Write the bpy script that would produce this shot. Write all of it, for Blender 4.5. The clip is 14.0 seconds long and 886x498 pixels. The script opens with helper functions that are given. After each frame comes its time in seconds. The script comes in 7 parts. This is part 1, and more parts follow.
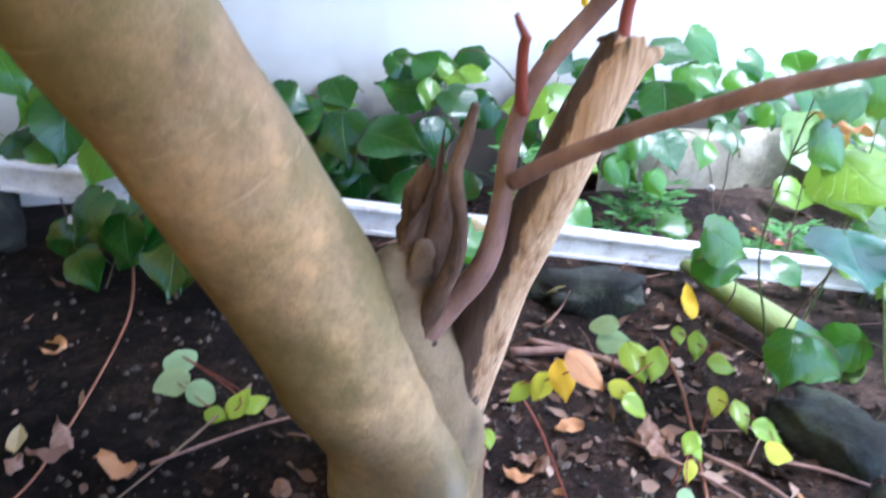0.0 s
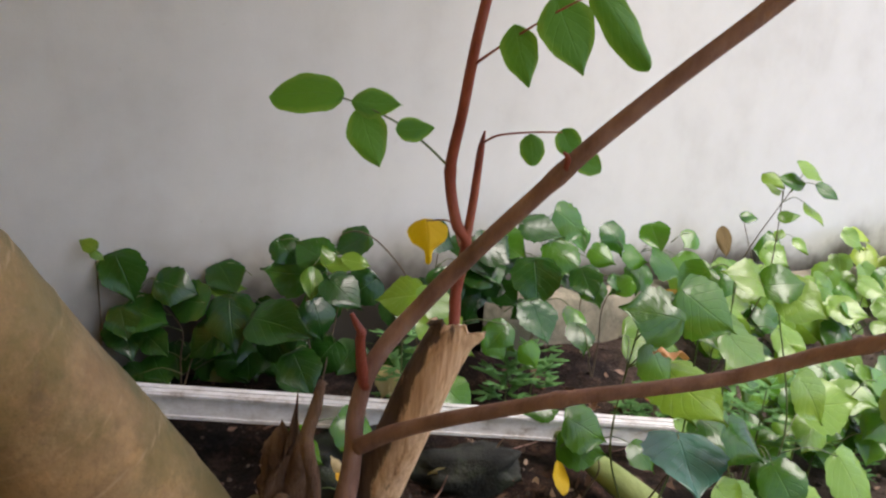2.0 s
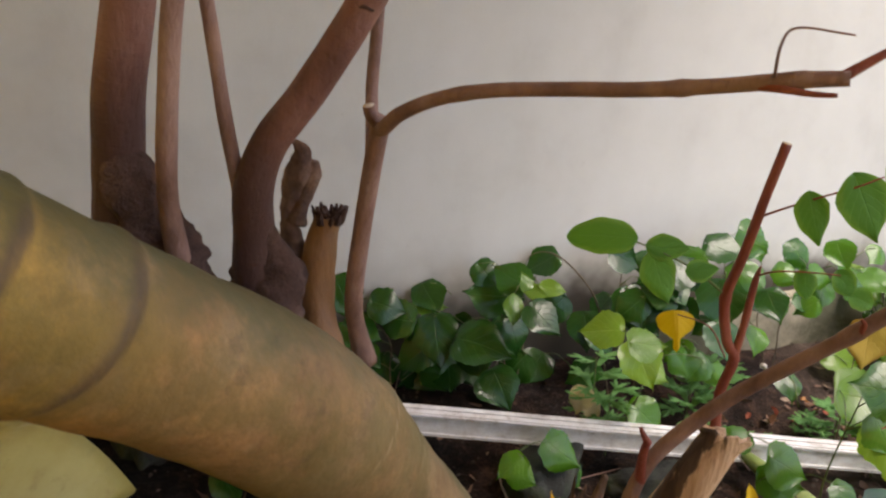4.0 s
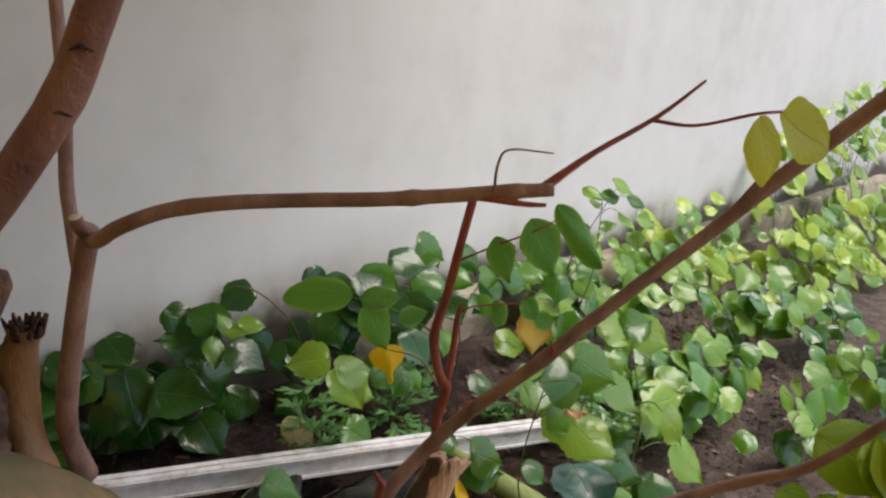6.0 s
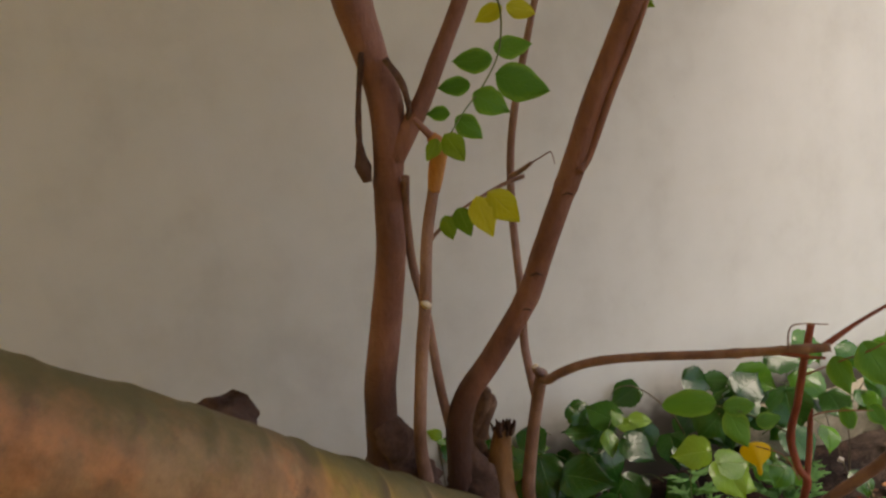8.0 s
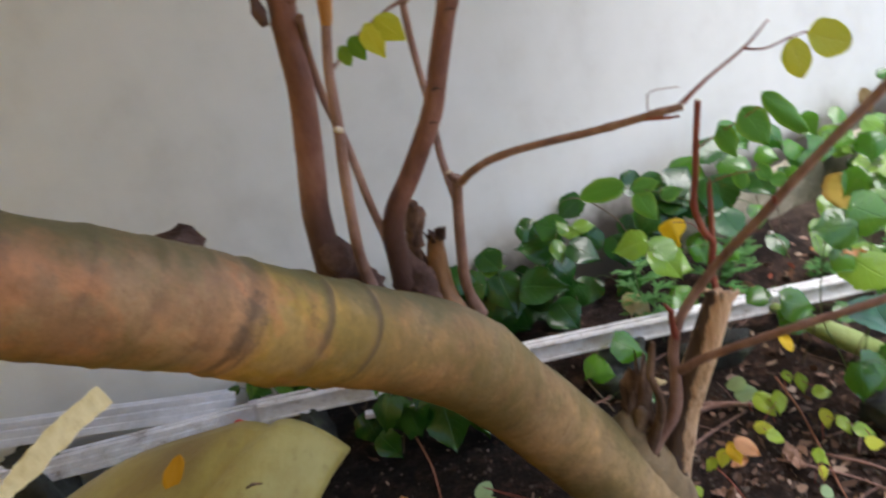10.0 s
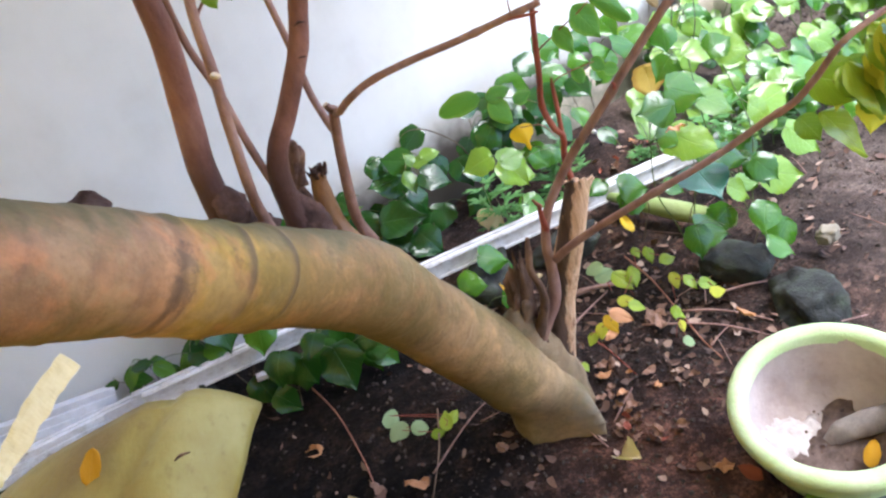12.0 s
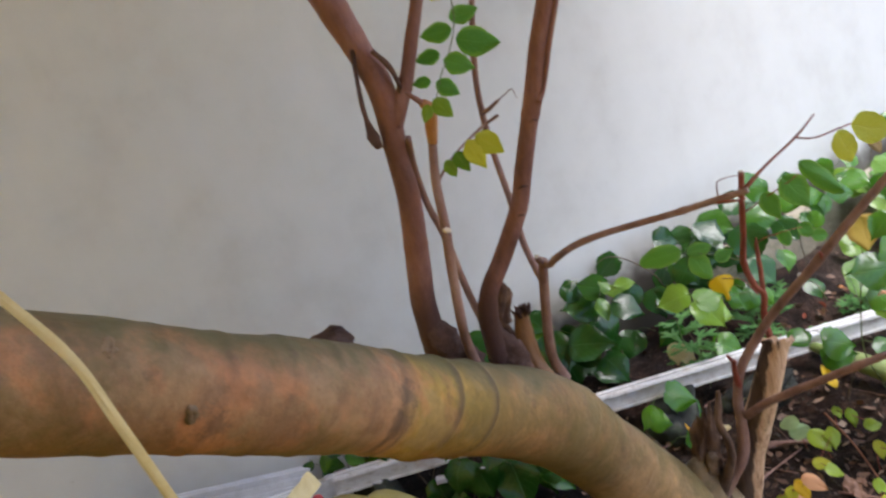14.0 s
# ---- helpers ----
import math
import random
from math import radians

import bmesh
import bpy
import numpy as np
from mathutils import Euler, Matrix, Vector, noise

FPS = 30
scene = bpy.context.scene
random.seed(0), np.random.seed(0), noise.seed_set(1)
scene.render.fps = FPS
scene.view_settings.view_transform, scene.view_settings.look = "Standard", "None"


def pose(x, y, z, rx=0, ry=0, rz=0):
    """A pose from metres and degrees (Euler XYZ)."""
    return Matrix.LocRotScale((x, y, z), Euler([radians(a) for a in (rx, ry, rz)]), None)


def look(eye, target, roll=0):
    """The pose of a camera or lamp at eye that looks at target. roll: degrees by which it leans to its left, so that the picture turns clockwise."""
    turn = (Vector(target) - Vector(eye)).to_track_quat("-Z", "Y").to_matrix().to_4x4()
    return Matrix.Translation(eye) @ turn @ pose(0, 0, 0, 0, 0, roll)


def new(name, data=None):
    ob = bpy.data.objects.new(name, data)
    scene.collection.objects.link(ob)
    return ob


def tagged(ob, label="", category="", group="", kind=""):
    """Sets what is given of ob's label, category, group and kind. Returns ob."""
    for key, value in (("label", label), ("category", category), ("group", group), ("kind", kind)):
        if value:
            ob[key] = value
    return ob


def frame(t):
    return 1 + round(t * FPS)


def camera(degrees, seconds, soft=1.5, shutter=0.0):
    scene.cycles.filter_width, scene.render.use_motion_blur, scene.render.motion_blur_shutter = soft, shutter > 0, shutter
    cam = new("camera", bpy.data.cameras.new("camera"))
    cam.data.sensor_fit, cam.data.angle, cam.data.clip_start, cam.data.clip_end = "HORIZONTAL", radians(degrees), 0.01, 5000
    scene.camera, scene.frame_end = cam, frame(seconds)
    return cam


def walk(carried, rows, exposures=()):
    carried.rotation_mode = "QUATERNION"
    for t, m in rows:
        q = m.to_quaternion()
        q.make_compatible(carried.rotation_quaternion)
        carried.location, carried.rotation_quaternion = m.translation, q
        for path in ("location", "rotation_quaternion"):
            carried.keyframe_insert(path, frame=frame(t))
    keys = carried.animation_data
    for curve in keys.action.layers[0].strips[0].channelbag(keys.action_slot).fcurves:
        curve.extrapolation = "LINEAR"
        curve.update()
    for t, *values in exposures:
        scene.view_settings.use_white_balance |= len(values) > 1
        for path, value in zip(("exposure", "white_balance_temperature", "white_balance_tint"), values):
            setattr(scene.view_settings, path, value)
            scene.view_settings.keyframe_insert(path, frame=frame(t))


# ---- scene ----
cam = camera(59.4, 14.0, soft=2.3, shutter=0.4)
PATH = [
    (0, (-0.021, -0.034, 0.501), (-0.037, 1.825, -0.238), 5.1),
    (0.5, (-0.003, -0.045, 0.556), (0.042, 1.855, -0.067), 4.3),
    (1, (0.006, -0.048, 0.586), (0.081, 1.874, 0.037), 5.6),
    (1.5, (0.014, -0.051, 0.631), (0.144, 1.884, 0.141), 5.2),
    (2, (0.023, -0.059, 0.657), (0.202, 1.876, 0.183), 5.3),
    (2.5, (0.016, -0.085, 0.697), (0.143, 1.819, 0.099), 6.8),
    (3, (-0.028, -0.106, 0.769), (-0.108, 1.785, 0.123), 4.9),
    (3.2, (-0.056, -0.119, 0.786), (-0.225, 1.768, 0.147), 5.1),
    (5.5, (-0.211, -0.064, 0.867), (0.218, 1.771, 0.196), 0.5),
    (6, (-0.186, -0.089, 0.879), (0.531, 1.683, 0.294), 4.6),
    (6.5, (-0.239, -0.11, 0.891), (0.289, 1.718, 0.274), 3.2),
    (7, (-0.265, -0.149, 0.922), (0.091, 1.749, 0.402), 0.2),
    (7.5, (-0.263, -0.232, 0.965), (-0.225, 1.723, 0.544), -1.7),
    (7.7, (-0.247, -0.292, 1.008), (-0.388, 1.671, 0.653), -4.0),
    (9.8, (-0.173, -0.441, 0.995), (-0.429, 1.424, 0.319), -13.5),
    (10, (-0.168, -0.442, 0.983), (-0.354, 1.416, 0.264), -15.2),
    (10.5, (-0.165, -0.434, 0.968), (-0.175, 1.38, 0.126), -19.0),
    (11, (-0.187, -0.427, 0.95), (-0.04, 1.295, -0.055), -22.3),
    (11.5, (-0.223, -0.448, 0.969), (-0.034, 1.293, 0.003), -21.9),
    (12, (-0.252, -0.483, 0.987), (-0.059, 1.269, 0.042), -21.5),
    (12.5, (-0.264, -0.468, 0.993), (-0.119, 1.31, 0.088), -22.2),
    (13, (-0.264, -0.489, 1.011), (-0.228, 1.325, 0.169), -21.0),
    (13.5, (-0.248, -0.51, 1.053), (-0.312, 1.363, 0.354), -20.7),
    (14, (-0.25, -0.537, 1.076), (-0.412, 1.371, 0.497), -19.5),
]
LIGHT = [(0, 2.58, 5070, 12), (0.5, 2.04, 5241, 11), (1, 1.79, 5813, 12), (1.5, 1.42, 6185, 13), (2, 1.22, 6856, 14), (2.5, 1.22, 7228, 15), (3.2, 1.27, 7393, 15), (5.3, 1.24, 6921, 14), (6, 0.95, 6897, 13), (6.5, 0.82, 6980, 12), (7.5, 0.77, 8147, 14), (9.8, 1.37, 6337, 11), (10.5, 1.71, 6250, 12), (11.2, 2.14, 5971, 13), (12.5, 2.27, 5793, 14), (14, 1.49, 6170, 13)]
walk(cam, [(t, look(eye, target, roll)) for t, eye, target, roll in PATH], LIGHT)

# ---------------------------------------------------------------- light
world = bpy.data.worlds.new("sky")
scene.world = world
world.use_nodes = True
wn, wl = world.node_tree.nodes, world.node_tree.links
wn.clear()
sky = wn.new("ShaderNodeTexSky")
sky.sky_type = "NISHITA"
sky.sun_disc = False
sky.sun_elevation = radians(60)
sky.sun_rotation = radians(100)
sky.air_density, sky.dust_density, sky.ozone_density = 1.0, 2.0, 1.5
bg = wn.new("ShaderNodeBackground")
bg.inputs["Strength"].default_value = 0.14
out = wn.new("ShaderNodeOutputWorld")
wl.new(sky.outputs[0], bg.inputs[0])
wl.new(bg.outputs[0], out.inputs[0])
sun_data = bpy.data.lights.new("sun", "SUN")
sun_data.energy, sun_data.angle, sun_data.color = 1.5, radians(32), (1.0, 0.985, 0.96)
sun = new("sun", sun_data)
sun.matrix_world = look((2.0, -0.3, 4.2), (0.0, 0.9, 0.0))


# ---------------------------------------------------------------- materials
def material(name):
    m = bpy.data.materials.new(name)
    m.use_nodes = True
    nt = m.node_tree
    return m, nt, nt.nodes, nt.links, nt.nodes["Principled BSDF"]


def noise_node(nt, scale, detail=6, rough=0.6, coord=None, stretch=None):
    n = nt.nodes.new("ShaderNodeTexNoise")
    n.inputs["Scale"].default_value, n.inputs["Detail"].default_value, n.inputs["Roughness"].default_value = scale, detail, rough
    if coord is None:
        coord = nt.nodes.new("ShaderNodeTexCoord").outputs["Object"]
    if stretch:
        mp = nt.nodes.new("ShaderNodeMapping")
        mp.inputs["Scale"].default_value = stretch
        nt.links.new(coord, mp.inputs["Vector"])
        coord = mp.outputs["Vector"]
    nt.links.new(coord, n.inputs["Vector"])
    return n.outputs["Fac"]


def ramp(nt, fac, stops):
    r = nt.nodes.new("ShaderNodeValToRGB")
    e = r.color_ramp.elements
    while len(e) < len(stops):
        e.new(0.5)
    for el, (p, c) in zip(e, stops):
        el.position, el.color = p, (*c, 1)
    nt.links.new(fac, r.inputs["Fac"])
    return r.outputs["Color"]


def mixc(nt, fac, a, b, mode="MIX"):
    n = nt.nodes.new("ShaderNodeMix")
    n.data_type, n.blend_type = "RGBA", mode
    for sock, v in ((n.inputs[0], fac), (n.inputs[6], a), (n.inputs[7], b)):
        if isinstance(v, bpy.types.NodeSocket):
            nt.links.new(v, sock)
        else:
            sock.default_value = v if isinstance(v, (int, float)) else (*v, 1)
    return n.outputs[2]


def math_node(nt, op, a, b=0.0, clamp=False):
    n = nt.nodes.new("ShaderNodeMath")
    n.operation, n.use_clamp = op, clamp
    for sock, v in zip(n.inputs, (a, b)):
        if isinstance(v, bpy.types.NodeSocket):
            nt.links.new(v, sock)
        else:
            sock.default_value = v
    return n.outputs[0]


def step(nt, v, lo, hi):
    n = nt.nodes.new("ShaderNodeMapRange")
    n.interpolation_type = "SMOOTHSTEP"
    nt.links.new(v, n.inputs[0])
    n.inputs[1].default_value, n.inputs[2].default_value = lo, hi
    return n.outputs[0]


def bump(nt, b, height, strength=0.4, distance=0.004):
    n = nt.nodes.new("ShaderNodeBump")
    n.inputs["Strength"].default_value, n.inputs["Distance"].default_value = strength, distance
    nt.links.new(height, n.inputs["Height"])
    nt.links.new(n.outputs[0], b.inputs["Normal"])


def simple(name, stops, scale, rough=0.7, bump_scale=None, bump_s=0.4, bump_d=0.003, stretch=None, metal=0.0, per_object=0.0):
    m, nt, nodes, links, b = material(name)
    f = noise_node(nt, scale, stretch=stretch)
    fine = noise_node(nt, bump_scale or scale * 6, detail=4, stretch=stretch)
    both = math_node(nt, "ADD", math_node(nt, "MULTIPLY", f, 0.75), math_node(nt, "MULTIPLY", fine, 0.25))
    if per_object:
        info = nodes.new("ShaderNodeObjectInfo")
        both = math_node(nt, "ADD", both, math_node(nt, "MULTIPLY", math_node(nt, "SUBTRACT", info.outputs["Random"], 0.5), per_object))
    links.new(ramp(nt, both, stops), b.inputs["Base Color"])
    b.inputs["Roughness"].default_value, b.inputs["Metallic"].default_value = rough, metal
    bump(nt, b, fine, bump_s, bump_d)
    return m


def leaf_material(name, dark, light, vein, rough=0.32, glow=0.35, edge=None, gloss=0.0):
    """Leaf blade: green that differs from leaf to leaf, pale midrib and side veins, mottling, light shining through."""
    m, nt, nodes, links, b = material(name)
    uv = nodes.new("ShaderNodeUVMap")
    sep = nodes.new("ShaderNodeSeparateXYZ")
    links.new(uv.outputs[0], sep.inputs[0])
    info = nodes.new("ShaderNodeObjectInfo")
    across = math_node(nt, "ABSOLUTE", math_node(nt, "SUBTRACT", sep.outputs[0], 0.5))
    rib = step(nt, across, 0.022, 0.004)
    wave = math_node(nt, "FRACT", math_node(nt, "SUBTRACT", math_node(nt, "MULTIPLY", sep.outputs[1], 6.0), math_node(nt, "MULTIPLY", across, 5.0)))
    side = step(nt, math_node(nt, "ABSOLUTE", math_node(nt, "SUBTRACT", wave, 0.5)), 0.09, 0.02)
    veins = math_node(nt, "MAXIMUM", rib, math_node(nt, "MULTIPLY", side, 0.3))
    blotch = noise_node(nt, 45, coord=uv.outputs[0])
    blot2 = noise_node(nt, 4, coord=uv.outputs[0])
    tone = math_node(nt, "ADD", math_node(nt, "MULTIPLY", info.outputs["Random"], 0.75), math_node(nt, "MULTIPLY", blot2, 0.3), clamp=True)
    col = mixc(nt, tone, dark, light)
    col = mixc(nt, math_node(nt, "MULTIPLY", step(nt, blotch, 0.45, 0.75), 0.25), col, light)
    if edge:
        rim = step(nt, math_node(nt, "ADD", across, math_node(nt, "MULTIPLY", blot2, 0.25)), 0.42, 0.62)
        col = mixc(nt, rim, col, edge)
    col = mixc(nt, math_node(nt, "MULTIPLY", veins, 0.26), col, vein)
    links.new(col, b.inputs["Base Color"])
    b.inputs["Roughness"].default_value = rough
    b.inputs["Specular IOR Level"].default_value = 0.30
    b.inputs["Coat Weight"].default_value, b.inputs["Coat Roughness"].default_value = gloss, 0.13
    h = math_node(nt, "SUBTRACT", math_node(nt, "MULTIPLY", blot2, 0.5), math_node(nt, "MULTIPLY", veins, 0.5))
    bump(nt, b, h, 0.7, 0.004)
    tr = nodes.new("ShaderNodeBsdfTranslucent")
    links.new(mixc(nt, 1.0, col, (1.0, 1.0, 0.45), "MULTIPLY"), tr.inputs["Color"])
    mx = nodes.new("ShaderNodeMixShader")
    mx.inputs[0].default_value = glow
    links.new(b.outputs[0], mx.inputs[1])
    links.new(tr.outputs[0], mx.inputs[2])
    links.new(mx.outputs[0], nodes["Material Output"].inputs["Surface"])
    return m


def bark_material(name, lo, mid, hi, moss=None, scale=14, rough=0.75, stretch=(1, 1, 1), ringed=0.0, foot=None, relief=0.5):
    m, nt, nodes, links, b = material(name)
    a = noise_node(nt, scale, stretch=stretch)
    c = noise_node(nt, scale * 0.35)
    fine = noise_node(nt, scale * 9, detail=5, stretch=stretch)
    t = math_node(nt, "ADD", math_node(nt, "MULTIPLY", a, 0.55), math_node(nt, "MULTIPLY", c, 0.45))
    col = ramp(nt, t, [(0.34, lo), (0.5, mid), (0.66, hi)])
    if moss:
        patch = step(nt, noise_node(nt, scale * 0.45, detail=8, rough=0.7), 0.46, 0.62)
        col = mixc(nt, math_node(nt, "MULTIPLY", patch, 0.75), col, moss)
    col = mixc(nt, math_node(nt, "MULTIPLY", step(nt, fine, 0.55, 0.75), 0.4), col, lo)
    if foot:
        uv = nodes.new("ShaderNodeUVMap")
        fs = nodes.new("ShaderNodeSeparateXYZ")
        links.new(uv.outputs[0], fs.inputs[0])
        low = math_node(nt, "ADD", fs.outputs[1], math_node(nt, "MULTIPLY", math_node(nt, "SUBTRACT", a, 0.5), 0.05))
        wrinkle = noise_node(nt, 1.0, detail=6, rough=0.7, coord=uv.outputs[0], stretch=(5, 160, 1))
        col = mixc(nt, math_node(nt, "MULTIPLY", step(nt, low, 0.17, 0.08), 0.9), col, mixc(nt, wrinkle, foot, mixc(nt, 0.5, foot, lo)))
        fine = math_node(nt, "ADD", fine, math_node(nt, "MULTIPLY", wrinkle, 1.0))
    if ringed:
        uv = nodes.new("ShaderNodeUVMap")
        ring = nodes.new("ShaderNodeTexWave")
        ring.bands_direction = "Y"
        ring.inputs["Scale"].default_value, ring.inputs["Distortion"].default_value, ring.inputs["Detail"].default_value = ringed, 5.0, 3.0
        ring.inputs["Detail Scale"].default_value = 1.6
        links.new(uv.outputs[0], ring.inputs["Vector"])
        fine = math_node(nt, "ADD", fine, math_node(nt, "MULTIPLY", ring.outputs["Fac"], 0.5))
        col = mixc(nt, math_node(nt, "MULTIPLY", step(nt, ring.outputs["Fac"], 0.25, 0.02), 0.25), col, lo)
    links.new(col, b.inputs["Base Color"])
    b.inputs["Roughness"].default_value = rough
    b.inputs["Specular IOR Level"].default_value = 0.35
    bump(nt, b, fine, relief, 0.004)
    return m


def plaster_material():
    """Off-white weathered plaster with faint stains; damp moss and painted shade behind the plants along the wall's
    foot where the bed touches it.
    """
    m, nt, nodes, links, b = material("weathered_plaster")
    tc = nodes.new("ShaderNodeTexCoord").outputs["Object"]
    big = noise_node(nt, 1.3, coord=tc)
    mid = noise_node(nt, 6, coord=tc)
    streak = noise_node(nt, 3, coord=tc, stretch=(4, 1, 0.4))
    fine = noise_node(nt, 160, detail=5, coord=tc)
    t = math_node(nt, "ADD", math_node(nt, "MULTIPLY", big, 0.5), math_node(nt, "ADD", math_node(nt, "MULTIPLY", mid, 0.4), math_node(nt, "MULTIPLY", streak, 0.1)))
    col = ramp(nt, t, [(0.32, (0.53, 0.52, 0.50)), (0.5, (0.645, 0.645, 0.63)), (0.68, (0.71, 0.71, 0.705))])
    sep = nodes.new("ShaderNodeSeparateXYZ")
    links.new(tc, sep.inputs[0])
    damp = math_node(nt, "ADD", sep.outputs[2], math_node(nt, "MULTIPLY", noise_node(nt, 4, detail=4, rough=0.55, coord=tc), -0.30))
    right = step(nt, math_node(nt, "ADD", sep.outputs[0], math_node(nt, "MULTIPLY", big, 0.3)), -0.50, -0.25)
    # near-black foot: damp stain plus the shade between leaves and wall, painted on
    green = math_node(nt, "MULTIPLY", step(nt, damp, 0.12, 0.02), right)
    grime_shade = math_node(nt, "MULTIPLY", step(nt, damp, 0.20, 0.04), math_node(nt, "ADD", math_node(nt, "MULTIPLY", right, 0.8), 0.2))
    col = mixc(nt, math_node(nt, "MULTIPLY", grime_shade, 0.45), col, (0.34, 0.31, 0.25))
    col = mixc(nt, math_node(nt, "MULTIPLY", green, 0.95), col, (0.038, 0.028, 0.019))
    specks = step(nt, noise_node(nt, 26, detail=2, coord=tc), 0.74, 0.8)
    col = mixc(nt, math_node(nt, "MULTIPLY", specks, 0.35), col, (0.42, 0.40, 0.38))
    links.new(col, b.inputs["Base Color"])
    b.inputs["Roughness"].default_value = 0.85
    bump(nt, b, math_node(nt, "ADD", fine, math_node(nt, "MULTIPLY", mid, 1.2)), 0.12, 0.003)
    return m


def soil_material():
    m, nt, nodes, links, b = material("damp_soil")
    tc = nodes.new("ShaderNodeTexCoord").outputs["Object"]
    big = noise_node(nt, 3.2, coord=tc)
    mid = noise_node(nt, 22, detail=8, rough=0.7, coord=tc)
    fine = noise_node(nt, 130, detail=6, rough=0.75, coord=tc)
    t = math_node(nt, "ADD", math_node(nt, "MULTIPLY", mid, 0.6), math_node(nt, "MULTIPLY", fine, 0.4))
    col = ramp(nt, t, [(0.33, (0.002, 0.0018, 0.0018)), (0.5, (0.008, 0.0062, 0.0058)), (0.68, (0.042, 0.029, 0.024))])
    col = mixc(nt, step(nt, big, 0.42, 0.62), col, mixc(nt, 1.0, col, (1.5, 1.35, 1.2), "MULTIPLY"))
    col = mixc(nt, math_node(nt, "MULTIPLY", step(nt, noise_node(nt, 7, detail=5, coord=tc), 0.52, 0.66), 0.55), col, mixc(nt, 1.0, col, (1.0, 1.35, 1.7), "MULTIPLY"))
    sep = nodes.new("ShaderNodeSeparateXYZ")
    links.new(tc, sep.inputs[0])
    # soil brightens to the right; porch shade at left is painted into the colour
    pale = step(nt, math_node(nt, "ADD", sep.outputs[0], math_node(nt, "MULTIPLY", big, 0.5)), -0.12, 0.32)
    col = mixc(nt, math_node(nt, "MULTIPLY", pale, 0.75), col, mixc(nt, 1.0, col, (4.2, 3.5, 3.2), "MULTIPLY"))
    # lighter again towards the front, the damp sheen there painted in
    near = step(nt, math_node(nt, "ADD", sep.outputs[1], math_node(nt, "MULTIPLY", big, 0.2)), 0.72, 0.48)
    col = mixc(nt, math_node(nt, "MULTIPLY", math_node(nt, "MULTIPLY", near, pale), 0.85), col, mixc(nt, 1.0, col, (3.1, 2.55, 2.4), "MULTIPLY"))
    # dry pale soil at far right, with the sunlight on it painted in
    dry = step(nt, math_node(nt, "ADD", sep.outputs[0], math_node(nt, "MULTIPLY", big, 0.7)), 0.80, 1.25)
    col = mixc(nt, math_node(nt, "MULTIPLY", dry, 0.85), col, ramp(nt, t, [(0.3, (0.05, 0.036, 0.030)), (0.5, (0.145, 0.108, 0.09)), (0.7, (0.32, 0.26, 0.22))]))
    links.new(col, b.inputs["Base Color"])
    b.inputs["Roughness"].default_value = 0.7
    b.inputs["Specular IOR Level"].default_value = 0.10
    bump(nt, b, math_node(nt, "ADD", math_node(nt, "MULTIPLY", mid, 1.5), fine), 0.9, 0.012)
    return m


PLASTER = plaster_material()
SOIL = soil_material()


